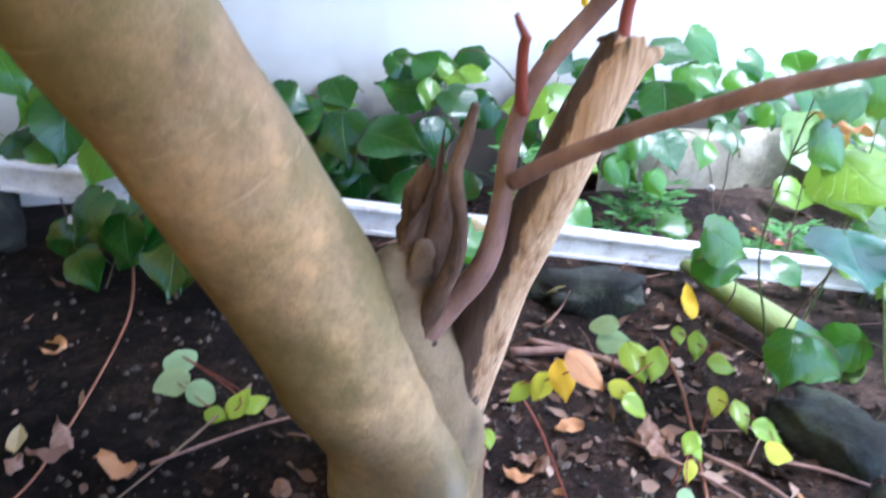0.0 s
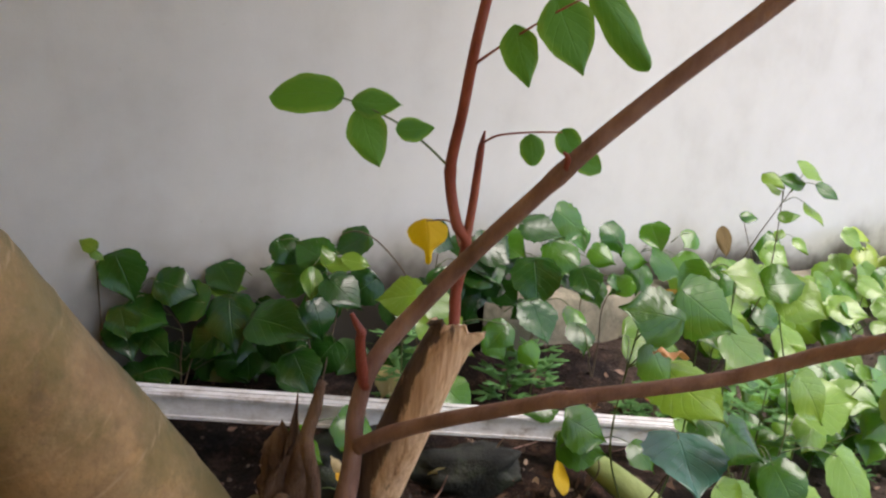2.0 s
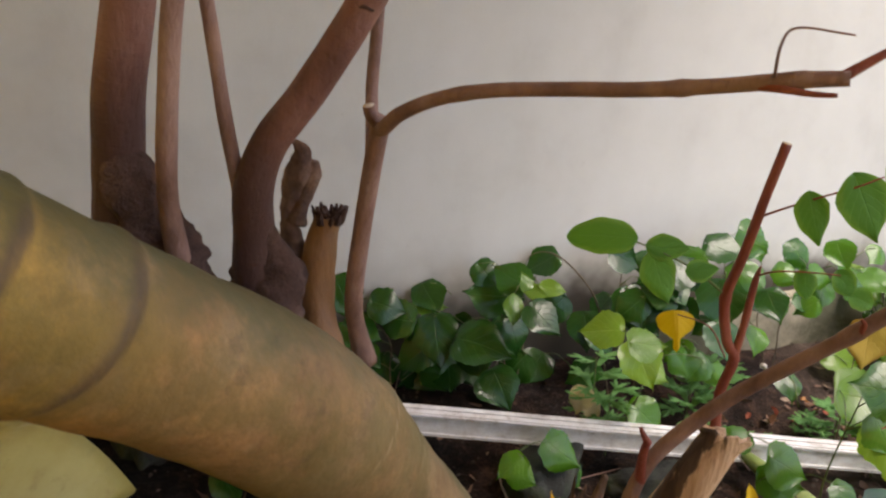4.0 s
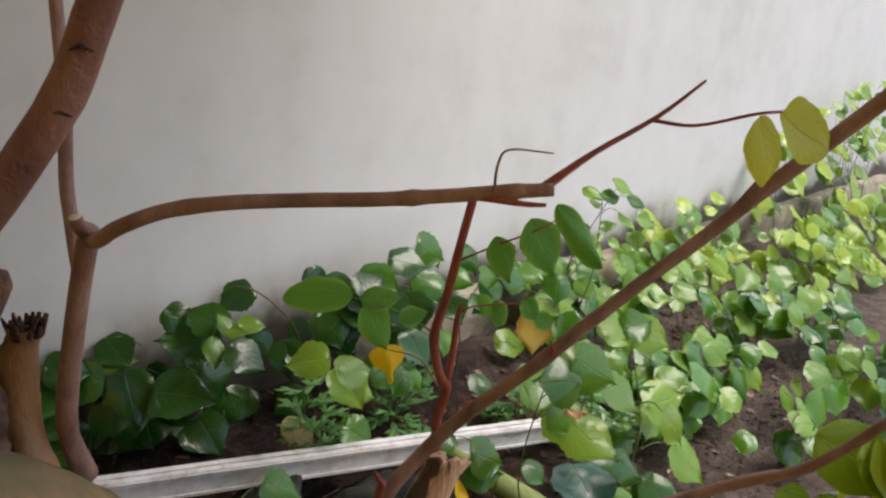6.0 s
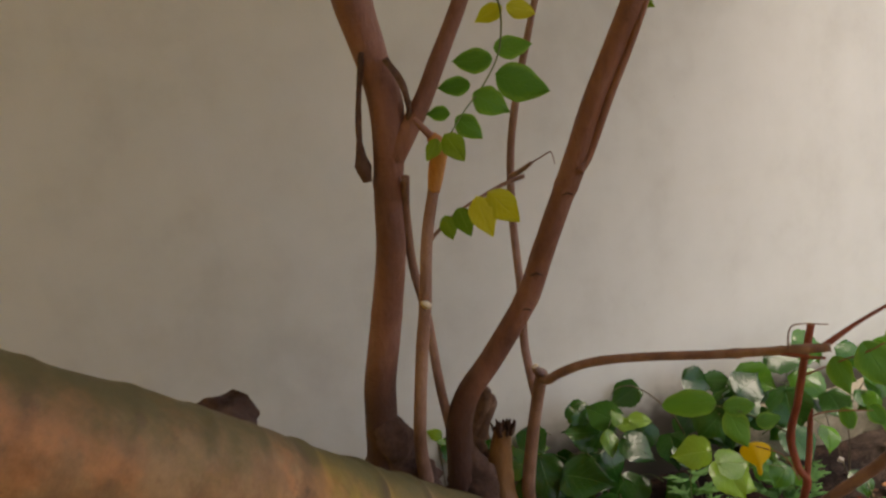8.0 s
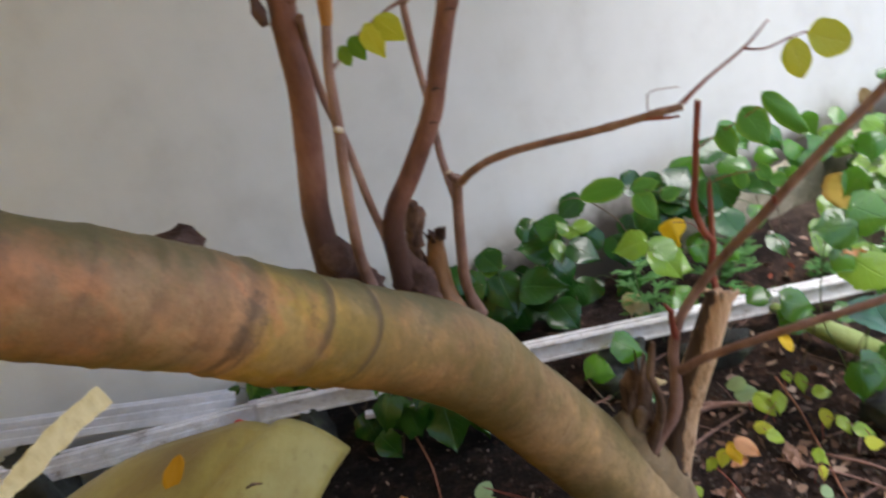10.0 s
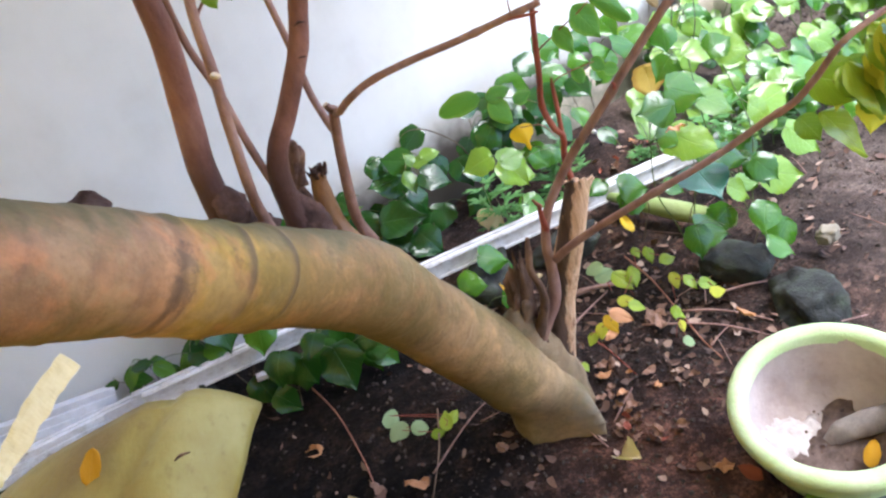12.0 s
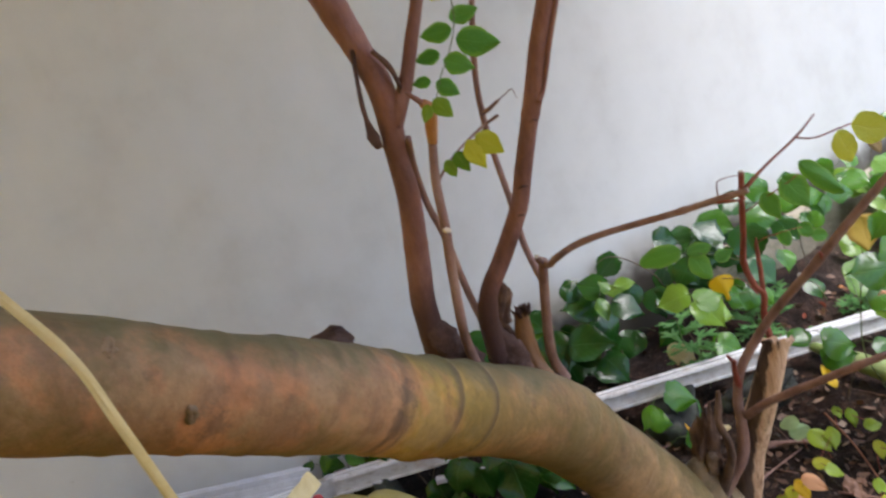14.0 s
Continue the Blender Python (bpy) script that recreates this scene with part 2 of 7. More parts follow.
def trunk_material():
    """Smooth trunk bark: zones of grey, tan, olive and reddish bark along it, moss patches, dark dirt in the ring scars."""
    m, nt, nodes, links, b = material("smooth_trunk_bark")
    at = nodes.new("ShaderNodeAttribute")
    at.attribute_name = "along"
    ring = nodes.new("ShaderNodeAttribute")
    ring.attribute_name = "ring"
    n1, n2 = noise_node(nt, 7), noise_node(nt, 26, detail=8, rough=0.7)
    fine = noise_node(nt, 150, detail=5)
    where = math_node(nt, "ADD", at.outputs["Fac"], math_node(nt, "MULTIPLY", math_node(nt, "SUBTRACT", n2, 0.5), 0.03))
    zone = ramp(nt, where, [(0.0, (0.25, 0.19, 0.115)), (0.12, (0.31, 0.22, 0.12)), (0.25, (0.325, 0.215, 0.112)), (0.45, (0.37, 0.21, 0.095)), (0.478, (0.36, 0.225, 0.065)), (0.534, (0.36, 0.245, 0.05)), (0.548, (0.36, 0.21, 0.12)), (0.66, (0.26, 0.15, 0.085)), (1.0, (0.20, 0.125, 0.078))])
    tone = ramp(nt, math_node(nt, "ADD", math_node(nt, "MULTIPLY", n1, 0.5), math_node(nt, "MULTIPLY", n2, 0.5)), [(0.36, (0.68, 0.64, 0.60)), (0.5, (1.04, 1.01, 0.97)), (0.62, (1.48, 1.40, 1.26))])
    col = mixc(nt, 1.0, zone, tone, "MULTIPLY")
    tan = step(nt, noise_node(nt, 17, detail=7, rough=0.65), 0.49, 0.60)
    col = mixc(nt, math_node(nt, "MULTIPLY", tan, 0.42), col, (0.41, 0.285, 0.16))
    rust = step(nt, noise_node(nt, 11, detail=6, rough=0.65, stretch=(1.2, 1.2, 0.8)), 0.51, 0.62)
    rust = math_node(nt, "MULTIPLY", rust, step(nt, where, 0.42, 0.56))
    col = mixc(nt, math_node(nt, "MULTIPLY", rust, 0.6), col, (0.52, 0.225, 0.10))
    tuv = nodes.new("ShaderNodeUVMap").outputs[0]
    bands = noise_node(nt, 1.0, detail=7, rough=0.65, coord=tuv, stretch=(3, 30, 1))
    broad = noise_node(nt, 1.0, detail=5, rough=0.6, coord=tuv, stretch=(2, 11, 1))
    col = mixc(nt, 1.0, col, ramp(nt, math_node(nt, "ADD", math_node(nt, "MULTIPLY", bands, 0.5), math_node(nt, "MULTIPLY", broad, 0.5)), [(0.34, (0.86, 0.83, 0.80)), (0.5, (1.0, 1.0, 1.0)), (0.66, (1.12, 1.10, 1.06))]), "MULTIPLY")
    speck = noise_node(nt, 70, detail=6, rough=0.7)
    col = mixc(nt, 1.0, col, ramp(nt, speck, [(0.34, (0.82, 0.80, 0.77)), (0.5, (1.0, 1.0, 1.0)), (0.68, (1.14, 1.12, 1.1))]), "MULTIPLY")
    moss = step(nt, noise_node(nt, 5, detail=9, rough=0.72), 0.44, 0.58)
    col = mixc(nt, math_node(nt, "MULTIPLY", moss, 0.62), col, (0.15, 0.125, 0.04))
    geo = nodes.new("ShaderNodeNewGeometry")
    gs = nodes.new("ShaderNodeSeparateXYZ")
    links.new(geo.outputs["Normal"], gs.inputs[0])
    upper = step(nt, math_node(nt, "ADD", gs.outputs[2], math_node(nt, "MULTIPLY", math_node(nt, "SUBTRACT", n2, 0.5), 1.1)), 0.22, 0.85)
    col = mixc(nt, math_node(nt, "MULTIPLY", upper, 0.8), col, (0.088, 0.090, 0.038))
    # dark cracked scars beside the ring
    for spot, reach in (((-0.384, 0.119, 0.752), 0.017), ((-0.399, 0.104, 0.733), 0.019), ((-0.500, -0.024, 0.850), 0.020)):
        gap = nodes.new("ShaderNodeVectorMath")
        gap.operation = "DISTANCE"
        links.new(geo.outputs["Position"], gap.inputs[0])
        gap.inputs[1].default_value = spot
        near = math_node(nt, "ADD", gap.outputs["Value"], math_node(nt, "MULTIPLY", math_node(nt, "SUBTRACT", noise_node(nt, 95, detail=6, rough=0.75), 0.5), 0.055))
        col = mixc(nt, math_node(nt, "MULTIPLY", step(nt, near, reach, reach * 0.3), 0.55), col, (0.085, 0.062, 0.047))
    scar = step(nt, noise_node(nt, 23, detail=5, rough=0.7), 0.60, 0.68)
    col = mixc(nt, math_node(nt, "MULTIPLY", scar, 0.3), col, (0.09, 0.055, 0.04))
    dirt = math_node(nt, "MULTIPLY", step(nt, ring.outputs["Fac"], 0.0, 0.022), math_node(nt, "ADD", 0.12, math_node(nt, "MULTIPLY", step(nt, n1, 0.42, 0.62), 0.6)))
    col = mixc(nt, dirt, col, (0.10, 0.065, 0.045))
    ledge = math_node(nt, "MULTIPLY", step(nt, ring.outputs["Fac"], 0.002, 0.006), math_node(nt, "MULTIPLY", step(nt, where, 0.43, 0.41), step(nt, n1, 0.40, 0.52)))
    col = mixc(nt, math_node(nt, "MULTIPLY", ledge, 0.55), col, (0.50, 0.34, 0.20))
    # olive moss over the low end, and bare grey wood at the sawn corner
    low = math_node(nt, "MULTIPLY", step(nt, where, 0.155, 0.05), step(nt, noise_node(nt, 9, detail=7, rough=0.65), 0.40, 0.56))
    col = mixc(nt, math_node(nt, "MULTIPLY", low, 0.4), col, (0.135, 0.12, 0.055))
    off = nodes.new("ShaderNodeVectorMath")
    off.operation = "DISTANCE"
    links.new(geo.outputs["Position"], off.inputs[0])
    off.inputs[1].default_value = (0.012, 0.525, 0.01)
    tip = step(nt, math_node(nt, "ADD", off.outputs["Value"], math_node(nt, "MULTIPLY", math_node(nt, "SUBTRACT", n2, 0.5), 0.10)), 0.062, 0.028)
    col = mixc(nt, math_node(nt, "MULTIPLY", tip, 0.5), col, (0.23, 0.20, 0.16))
    links.new(col, b.inputs["Base Color"])
    b.inputs["Roughness"].default_value = 0.62
    b.inputs["Specular IOR Level"].default_value = 0.4
    bump(nt, b, math_node(nt, "ADD", fine, math_node(nt, "ADD", math_node(nt, "MULTIPLY", n2, 1.5), math_node(nt, "MULTIPLY", bands, 0.4))), 0.34, 0.003)
    return m


TRUNK = trunk_material()
SHOOT = bark_material("reddish_shoot_bark", (0.135, 0.060, 0.048), (0.265, 0.125, 0.100), (0.40, 0.215, 0.175), scale=24, rough=0.6, stretch=(1, 1, 0.35))
SHOOT_FOOT = bark_material("reddish_shoot_bark_with_dark_foot", (0.135, 0.060, 0.048), (0.265, 0.125, 0.100), (0.40, 0.215, 0.175), scale=24, rough=0.6, stretch=(1, 1, 0.35), foot=(0.055, 0.028, 0.026))
TWIG = bark_material("grey_brown_twig_bark", (0.15, 0.080, 0.062), (0.295, 0.172, 0.142), (0.45, 0.29, 0.24), scale=40, rough=0.65, stretch=(1, 1, 0.4))
RED = bark_material("fresh_red_twig_bark", (0.16, 0.036, 0.028), (0.29, 0.072, 0.05), (0.42, 0.14, 0.09), scale=40, rough=0.5, stretch=(1, 1, 0.4))
RUSTY = bark_material("rust_brown_dry_twig", (0.14, 0.05, 0.03), (0.27, 0.11, 0.065), (0.40, 0.19, 0.12), scale=40, rough=0.7, stretch=(1, 0.4, 1))
DEAD = bark_material("dead_dark_bark", (0.035, 0.020, 0.014), (0.155, 0.092, 0.064), (0.36, 0.235, 0.165), scale=48, rough=0.9, stretch=(1, 1, 0.25), relief=1.0)
SCAR = bark_material("dark_scar_bark", (0.10, 0.075, 0.048), (0.20, 0.145, 0.09), (0.31, 0.21, 0.125), scale=60, rough=0.85)
COLLAR = bark_material("dark_branch_collar", (0.04, 0.021, 0.018), (0.11, 0.06, 0.050), (0.22, 0.125, 0.10), scale=50, rough=0.8, relief=1.0)
KNOTTY = bark_material("knotty_red_brown_bark", (0.075, 0.042, 0.034), (0.23, 0.135, 0.105), (0.40, 0.26, 0.20), scale=55, rough=0.85, relief=1.0)
SHOULDER = bark_material("grey_brown_mossy_bark", (0.155, 0.11, 0.065), (0.255, 0.182, 0.105), (0.34, 0.25, 0.15), moss=(0.14, 0.12, 0.055), scale=20, rough=0.7)
BURL = bark_material("knobbly_light_bark", (0.12, 0.08, 0.055), (0.27, 0.185, 0.125), (0.42, 0.31, 0.22), scale=36, rough=0.85, relief=1.0)
SAPWOOD = bark_material("bare_split_wood", (0.20, 0.11, 0.055), (0.47, 0.30, 0.17), (0.66, 0.48, 0.32), scale=26, rough=0.8, stretch=(2.2, 2.2, 0.18))


def split_wood_material():
    """Bare torn wood, with the dark bark left on where the bark mask says so; the border is ragged."""
    m, nt, nodes, links, b = material("torn_wood_and_bark")
    grain = noise_node(nt, 30, stretch=(2.4, 2.4, 0.16))
    fib = noise_node(nt, 120, detail=5, stretch=(2.0, 2.0, 0.1))
    wood = ramp(nt, math_node(nt, "ADD", math_node(nt, "MULTIPLY", grain, 0.6), math_node(nt, "MULTIPLY", fib, 0.4)), [(0.36, (0.22, 0.115, 0.06)), (0.45, (0.54, 0.33, 0.19)), (0.62, (0.82, 0.60, 0.40))])
    slot = step(nt, noise_node(nt, 20, detail=3, rough=0.5, stretch=(2.6, 2.6, 0.5)), 0.61, 0.655)
    wood = mixc(nt, math_node(nt, "MULTIPLY", slot, 0.85), wood, (0.07, 0.04, 0.024))
    bark = ramp(nt, grain, [(0.3, (0.05, 0.032, 0.025)), (0.7, (0.17, 0.11, 0.085))])
    mask = nodes.new("ShaderNodeAttribute")
    mask.attribute_name = "bark"
    edge = math_node(nt, "ADD", mask.outputs["Fac"], math_node(nt, "MULTIPLY", math_node(nt, "SUBTRACT", noise_node(nt, 55, detail=8, rough=0.7, stretch=(1, 1, 0.35)), 0.5), 1.1))
    links.new(mixc(nt, step(nt, edge, 0.42, 0.55), wood, bark), b.inputs["Base Color"])
    b.inputs["Roughness"].default_value = 0.8
    bump(nt, b, math_node(nt, "ADD", fib, math_node(nt, "MULTIPLY", edge, 0.8)), 0.6, 0.004)
    return m


SPLIT = split_wood_material()
CUTWOOD = simple("pale_cut_wood", [(0.3, (0.62, 0.50, 0.36)), (0.7, (0.86, 0.77, 0.63))], 60, 0.8)
PEELED = simple("freshly_peeled_wood", [(0.3, (0.30, 0.11, 0.03)), (0.7, (0.62, 0.32, 0.12))], 70, 0.5, stretch=(1, 1, 0.3))
ORANGEWOOD = simple("peeled_orange_wood", [(0.3, (0.16, 0.075, 0.03)), (0.7, (0.34, 0.17, 0.07))], 50, 0.55, stretch=(1, 1, 0.3))
LEAF_DARK = leaf_material("dark_glossy_leaf", (0.006, 0.040, 0.006), (0.028, 0.112, 0.012), (0.09, 0.22, 0.07), 0.24, 0.10, gloss=0.35)
LEAF_MID = leaf_material("green_leaf", (0.018, 0.092, 0.008), (0.095, 0.25, 0.015), (0.20, 0.40, 0.08), 0.26, 0.24, gloss=0.5)
LEAF_LIGHT = leaf_material("bright_yellow_green_leaf", (0.080, 0.21, 0.022), (0.24, 0.41, 0.042), (0.42, 0.62, 0.16), 0.28, 0.32, gloss=0.5)
# brighter yellow-green: small tender leaves, and far vines with sunlight painted in
LEAF_SUN = leaf_material("yellow_green_vine_leaf", (0.22, 0.38, 0.03), (0.46, 0.60, 0.06), (0.5, 0.62, 0.14), 0.30, 0.36, gloss=0.4)
# base colour lightened and blued for the sky reflected in one large leaf
LEAF_BLUE = leaf_material("blue_green_waxy_leaf", (0.04, 0.13, 0.095), (0.06, 0.18, 0.13), (0.14, 0.30, 0.22), 0.26, 0.12, gloss=0.8)
LEAF_GLOW = leaf_material("clear_yellow_leaf", (0.80, 0.52, 0.02), (0.88, 0.62, 0.03), (0.85, 0.60, 0.10), 0.5, 0.45)
LEAF_TREE = leaf_material("matt_tree_leaflet", (0.085, 0.26, 0.04), (0.15, 0.38, 0.065), (0.17, 0.38, 0.10), 0.5, 0.35, edge=(0.22, 0.44, 0.08))
LEAF_PALE = leaf_material("pale_mint_leaf", (0.26, 0.42, 0.20), (0.45, 0.58, 0.32), (0.55, 0.66, 0.42), 0.5, 0.35)
LEAF_YELLOW = leaf_material("yellow_leaf", (0.62, 0.36, 0.012), (0.80, 0.55, 0.03), (0.80, 0.62, 0.18), 0.5, 0.35)
LEAF_LIME = leaf_material("yellowing_leaf", (0.52, 0.56, 0.045), (0.76, 0.74, 0.10), (0.62, 0.62, 0.2), 0.45, 0.4)
LEAF_GOLD = leaf_material("spotted_golden_leaf", (0.45, 0.30, 0.05), (0.62, 0.45, 0.12), (0.5, 0.34, 0.1), 0.6, 0.3, edge=(0.35, 0.2, 0.04))
LEAF_CREAM = leaf_material("faded_cream_leaf", (0.60, 0.48, 0.26), (0.80, 0.68, 0.42), (0.6, 0.48, 0.28), 0.6, 0.3)
LEAF_ORANGE = leaf_material("dry_orange_leaf", (0.45, 0.20, 0.08), (0.72, 0.40, 0.22), (0.4, 0.2, 0.1), 0.7, 0.2)
LEAF_RUST = leaf_material("rust_red_dead_leaf", (0.20, 0.05, 0.03), (0.42, 0.12, 0.07), (0.3, 0.1, 0.06), 0.7, 0.15)
LEAF_ORANGEY = leaf_material("amber_leaf", (0.60, 0.30, 0.012), (0.78, 0.44, 0.02), (0.6, 0.35, 0.05), 0.5, 0.25)
LEAF_WITHERED = leaf_material("withered_dark_brown_leaf", (0.07, 0.045, 0.02), (0.19, 0.13, 0.055), (0.12, 0.08, 0.04), 0.8, 0.12)
LEAF_BROWN = leaf_material("dead_brown_leaf", (0.14, 0.07, 0.045), (0.40, 0.245, 0.18), (0.2, 0.11, 0.07), 0.8, 0.12)
FERN = leaf_material("soft_weed_leaf", (0.10, 0.27, 0.08), (0.21, 0.44, 0.15), (0.30, 0.52, 0.22), 0.55, 0.35)
STEM = simple("green_stem", [(0.3, (0.06, 0.10, 0.025)), (0.7, (0.17, 0.22, 0.07))], 40, 0.55)
BROWN_STEM = simple("brown_vine_stem", [(0.3, (0.06, 0.045, 0.028)), (0.7, (0.19, 0.14, 0.085))], 50, 0.75)
RAIL = simple("chalky_white_metal", [(0.30, (0.30, 0.25, 0.22)), (0.44, (0.62, 0.60, 0.60)), (0.62, (0.80, 0.80, 0.82))], 28, 0.5, 150, 0.25, 0.002, stretch=(1, 1, 1.6))
RAIL_GREY = simple("dull_grey_metal", [(0.3, (0.50, 0.50, 0.52)), (0.7, (0.74, 0.74, 0.78))], 24, 0.55, 150, 0.2, 0.002)
REDPLASTIC = simple("red_plastic", [(0.3, (0.50, 0.05, 0.07)), (0.7, (0.66, 0.10, 0.12))], 20, 0.45)
SHEATH = bark_material("olive_palm_sheath", (0.22, 0.15, 0.04), (0.36, 0.29, 0.075), (0.50, 0.46, 0.18), scale=7, rough=0.4, stretch=(1, 0.45, 1))
SHEATH_EDGE = bark_material("frayed_sheath_edge", (0.28, 0.20, 0.06), (0.42, 0.34, 0.12), (0.55, 0.48, 0.24), scale=30, rough=0.6)
SHEATH_GREEN = bark_material("green_palm_sheath", (0.12, 0.17, 0.045), (0.22, 0.29, 0.085), (0.36, 0.42, 0.18), scale=14, rough=0.42, stretch=(1, 0.25, 1))
RIBBON = simple("pale_yellow_plastic_strip", [(0.3, (0.62, 0.50, 0.22)), (0.7, (0.74, 0.64, 0.36))], 60, 0.5, bump_s=0.06, bump_d=0.0005)
ROCK = bark_material("mossy_dark_stone", (0.009, 0.009, 0.008), (0.033, 0.035, 0.031), (0.10, 0.10, 0.092), moss=(0.034, 0.05, 0.02), scale=20, rough=0.8, relief=1.0)
CONCRETE = bark_material("damp_concrete", (0.12, 0.105, 0.08), (0.30, 0.26, 0.19), (0.46, 0.41, 0.32), moss=(0.06, 0.065, 0.035), scale=9, rough=0.88)
# tan of the unseen added surfaces, saturated to warm the light they bounce
TAN = simple("tan_lime_wash", [(0.3, (0.58, 0.41, 0.085)), (0.7, (0.70, 0.52, 0.12))], 3, 0.9, 90, 0.3)
GREYSLAB = simple("blue_grey_stone", [(0.3, (0.14, 0.16, 0.18)), (0.7, (0.34, 0.37, 0.40))], 14, 0.6)
POT_RIM = bark_material("lime_green_glazed_rim", (0.50, 0.66, 0.33), (0.58, 0.76, 0.38), (0.72, 0.84, 0.56), scale=22, rough=0.4)
POT_IN = bark_material("silty_pot_inside", (0.30, 0.23, 0.20), (0.50, 0.42, 0.385), (0.66, 0.59, 0.555), scale=9, rough=0.7)
MORTAR = simple("white_crust", [(0.3, (0.40, 0.34, 0.31)), (0.55, (0.55, 0.50, 0.47)), (0.75, (0.74, 0.70, 0.68))], 45, 0.85)


# ---------------------------------------------------------------- mesh helpers
ORIGIN = {}


def mesh_data(name, verts, faces, mats, uvs=None, slots=None, smooth=True):
    me = bpy.data.meshes.new(name)
    me.from_pydata([tuple(v) for v in verts], [], faces)
    for m in mats if isinstance(mats, (list, tuple)) else [mats]:
        me.materials.append(m)
    if uvs is not None:
        layer = me.uv_layers.new(name="UVMap")
        flat = [c for f in faces for i in f for c in uvs[i]]
        layer.data.foreach_set("uv", flat)
    if slots is not None:
        me.polygons.foreach_set("material_index", slots)
    me.polygons.foreach_set("use_smooth", [smooth] * len(faces))
    me.update()
    return me


def thing(name, base, label, category, group="", kind=""):
    ob = new(name)
    ob.empty_display_size = 0.02
    ob.location = base
    ORIGIN[ob] = Vector(base)
    return tagged(ob, label, category, group, kind)


def child(name, me, parent, label="", world=None):
    """One mesh object under parent; the mesh (or the pose world) is given in the place's own metres."""
    ob = new(name, me)
    ob.parent = parent
    o = ORIGIN[parent]
    ob.matrix_basis = Matrix.Translation(-o) @ (world or Matrix())
    ORIGIN[ob] = world.translation.copy() if world else Vector((0, 0, 0))
    if world:
        ORIGIN[ob] = None
    return tagged(ob, label)


def smooth_path(pts, radii, per=6):
    """Catmull-Rom through the points, with the radii."""
    P = [Vector(p) for p in pts]
    P = [2 * P[0] - P[1]] + P + [2 * P[-1] - P[-2]]
    R = [radii[0]] + list(radii) + [radii[-1]]
    out, rad = [], []
    for i in range(1, len(P) - 2):
        for k in range(per):
            t = k / per
            a, b, c, d = P[i - 1 : i + 3]
            out.append(0.5 * (2 * b + (c - a) * t + (2 * a - 5 * b + 4 * c - d) * t * t + (3 * b - a - 3 * c + d) * t ** 3))
            rad.append(R[i] * (1 - t) + R[i + 1] * t)
    out.append(P[-2])
    rad.append(R[-2])
    return out, rad


def tube_mesh(name, pts, radii, mat, segs=10, per=6, rough=0.06, bumps=0.0, flat=1.0, cap=None, ring_at=(), seed=0.0, skew=0.0):
    """A swept branch with uneven girth, closed ends, and swollen rings (nodes) at the given fractions of its length."""
    C, R = smooth_path(pts, radii, per)
    n = len(C)
    t0 = (C[1] - C[0]).normalized()
    side = t0.cross(Vector((0.3, -0.9, 0.2))).normalized()
    verts, uvs, length = [], [], 0.0
    along, rings = [], []
    for i, (c, r) in enumerate(zip(C, R)):
        t = (C[min(i + 1, n - 1)] - C[max(i - 1, 0)]).normalized()
        side = (side - t * side.dot(t)).normalized()
        up = t.cross(side)
        if i:
            length += (c - C[i - 1]).length
        s = i / (n - 1)
        for k in range(segs):
            a = 2 * math.pi * k / segs
            sk = s + skew * math.sin(a + 1.0) + skew * 0.5 * noise.noise((a, s * 30, 0))
            swell = 1 + sum(h * math.exp(-(((sk - p) / w) ** 2)) for p, h, w in ring_at if abs(sk - p) < 4 * w)
            d = side * math.cos(a) + up * math.sin(a) * flat
            q = c + d * r
            f = 1 + rough * noise.noise(q * 28 + Vector((seed, 0, 0))) + bumps * noise.noise(q * 9 + Vector((0, seed, 0)))
            if rough > 0.25:
                f += 0.28 * rough * noise.noise(q * 85 + Vector((seed, 3, 0))) + 0.16 * rough * noise.noise(q * 210)
            verts.append(c + d * r * f * swell)
            along.append(s)
            rings.append(-(swell - 1) if swell < 1 else (swell - 1) * 0.5)
            uvs.append((k / segs, length))
    faces = [(i * segs + k, i * segs + (k + 1) % segs, (i + 1) * segs + (k + 1) % segs, (i + 1) * segs + k) for i in range(n - 1) for k in range(segs)]
    slots = [0] * len(faces)
    for end, ring in ((0, 0), (1, n - 1)):
        c = C[ring]
        verts.append(c)
        uvs.append((0.5, 0))
        m = len(verts) - 1
        for k in range(segs):
            f = (m, ring * segs + (k + 1) % segs, ring * segs + k)
            faces.append(f if end == 0 else f[::-1])
            slots.append(1 if cap and end == 1 else 0)
    me = mesh_data(name, verts, faces, [mat, cap] if cap else [mat], uvs, slots)
    if skew:
        me.attributes.new("along", "FLOAT", "POINT").data.foreach_set("value", along + [0.0, 1.0])
        me.attributes.new("ring", "FLOAT", "POINT").data.foreach_set("value", rings + [0.0, 0.0])
    return me


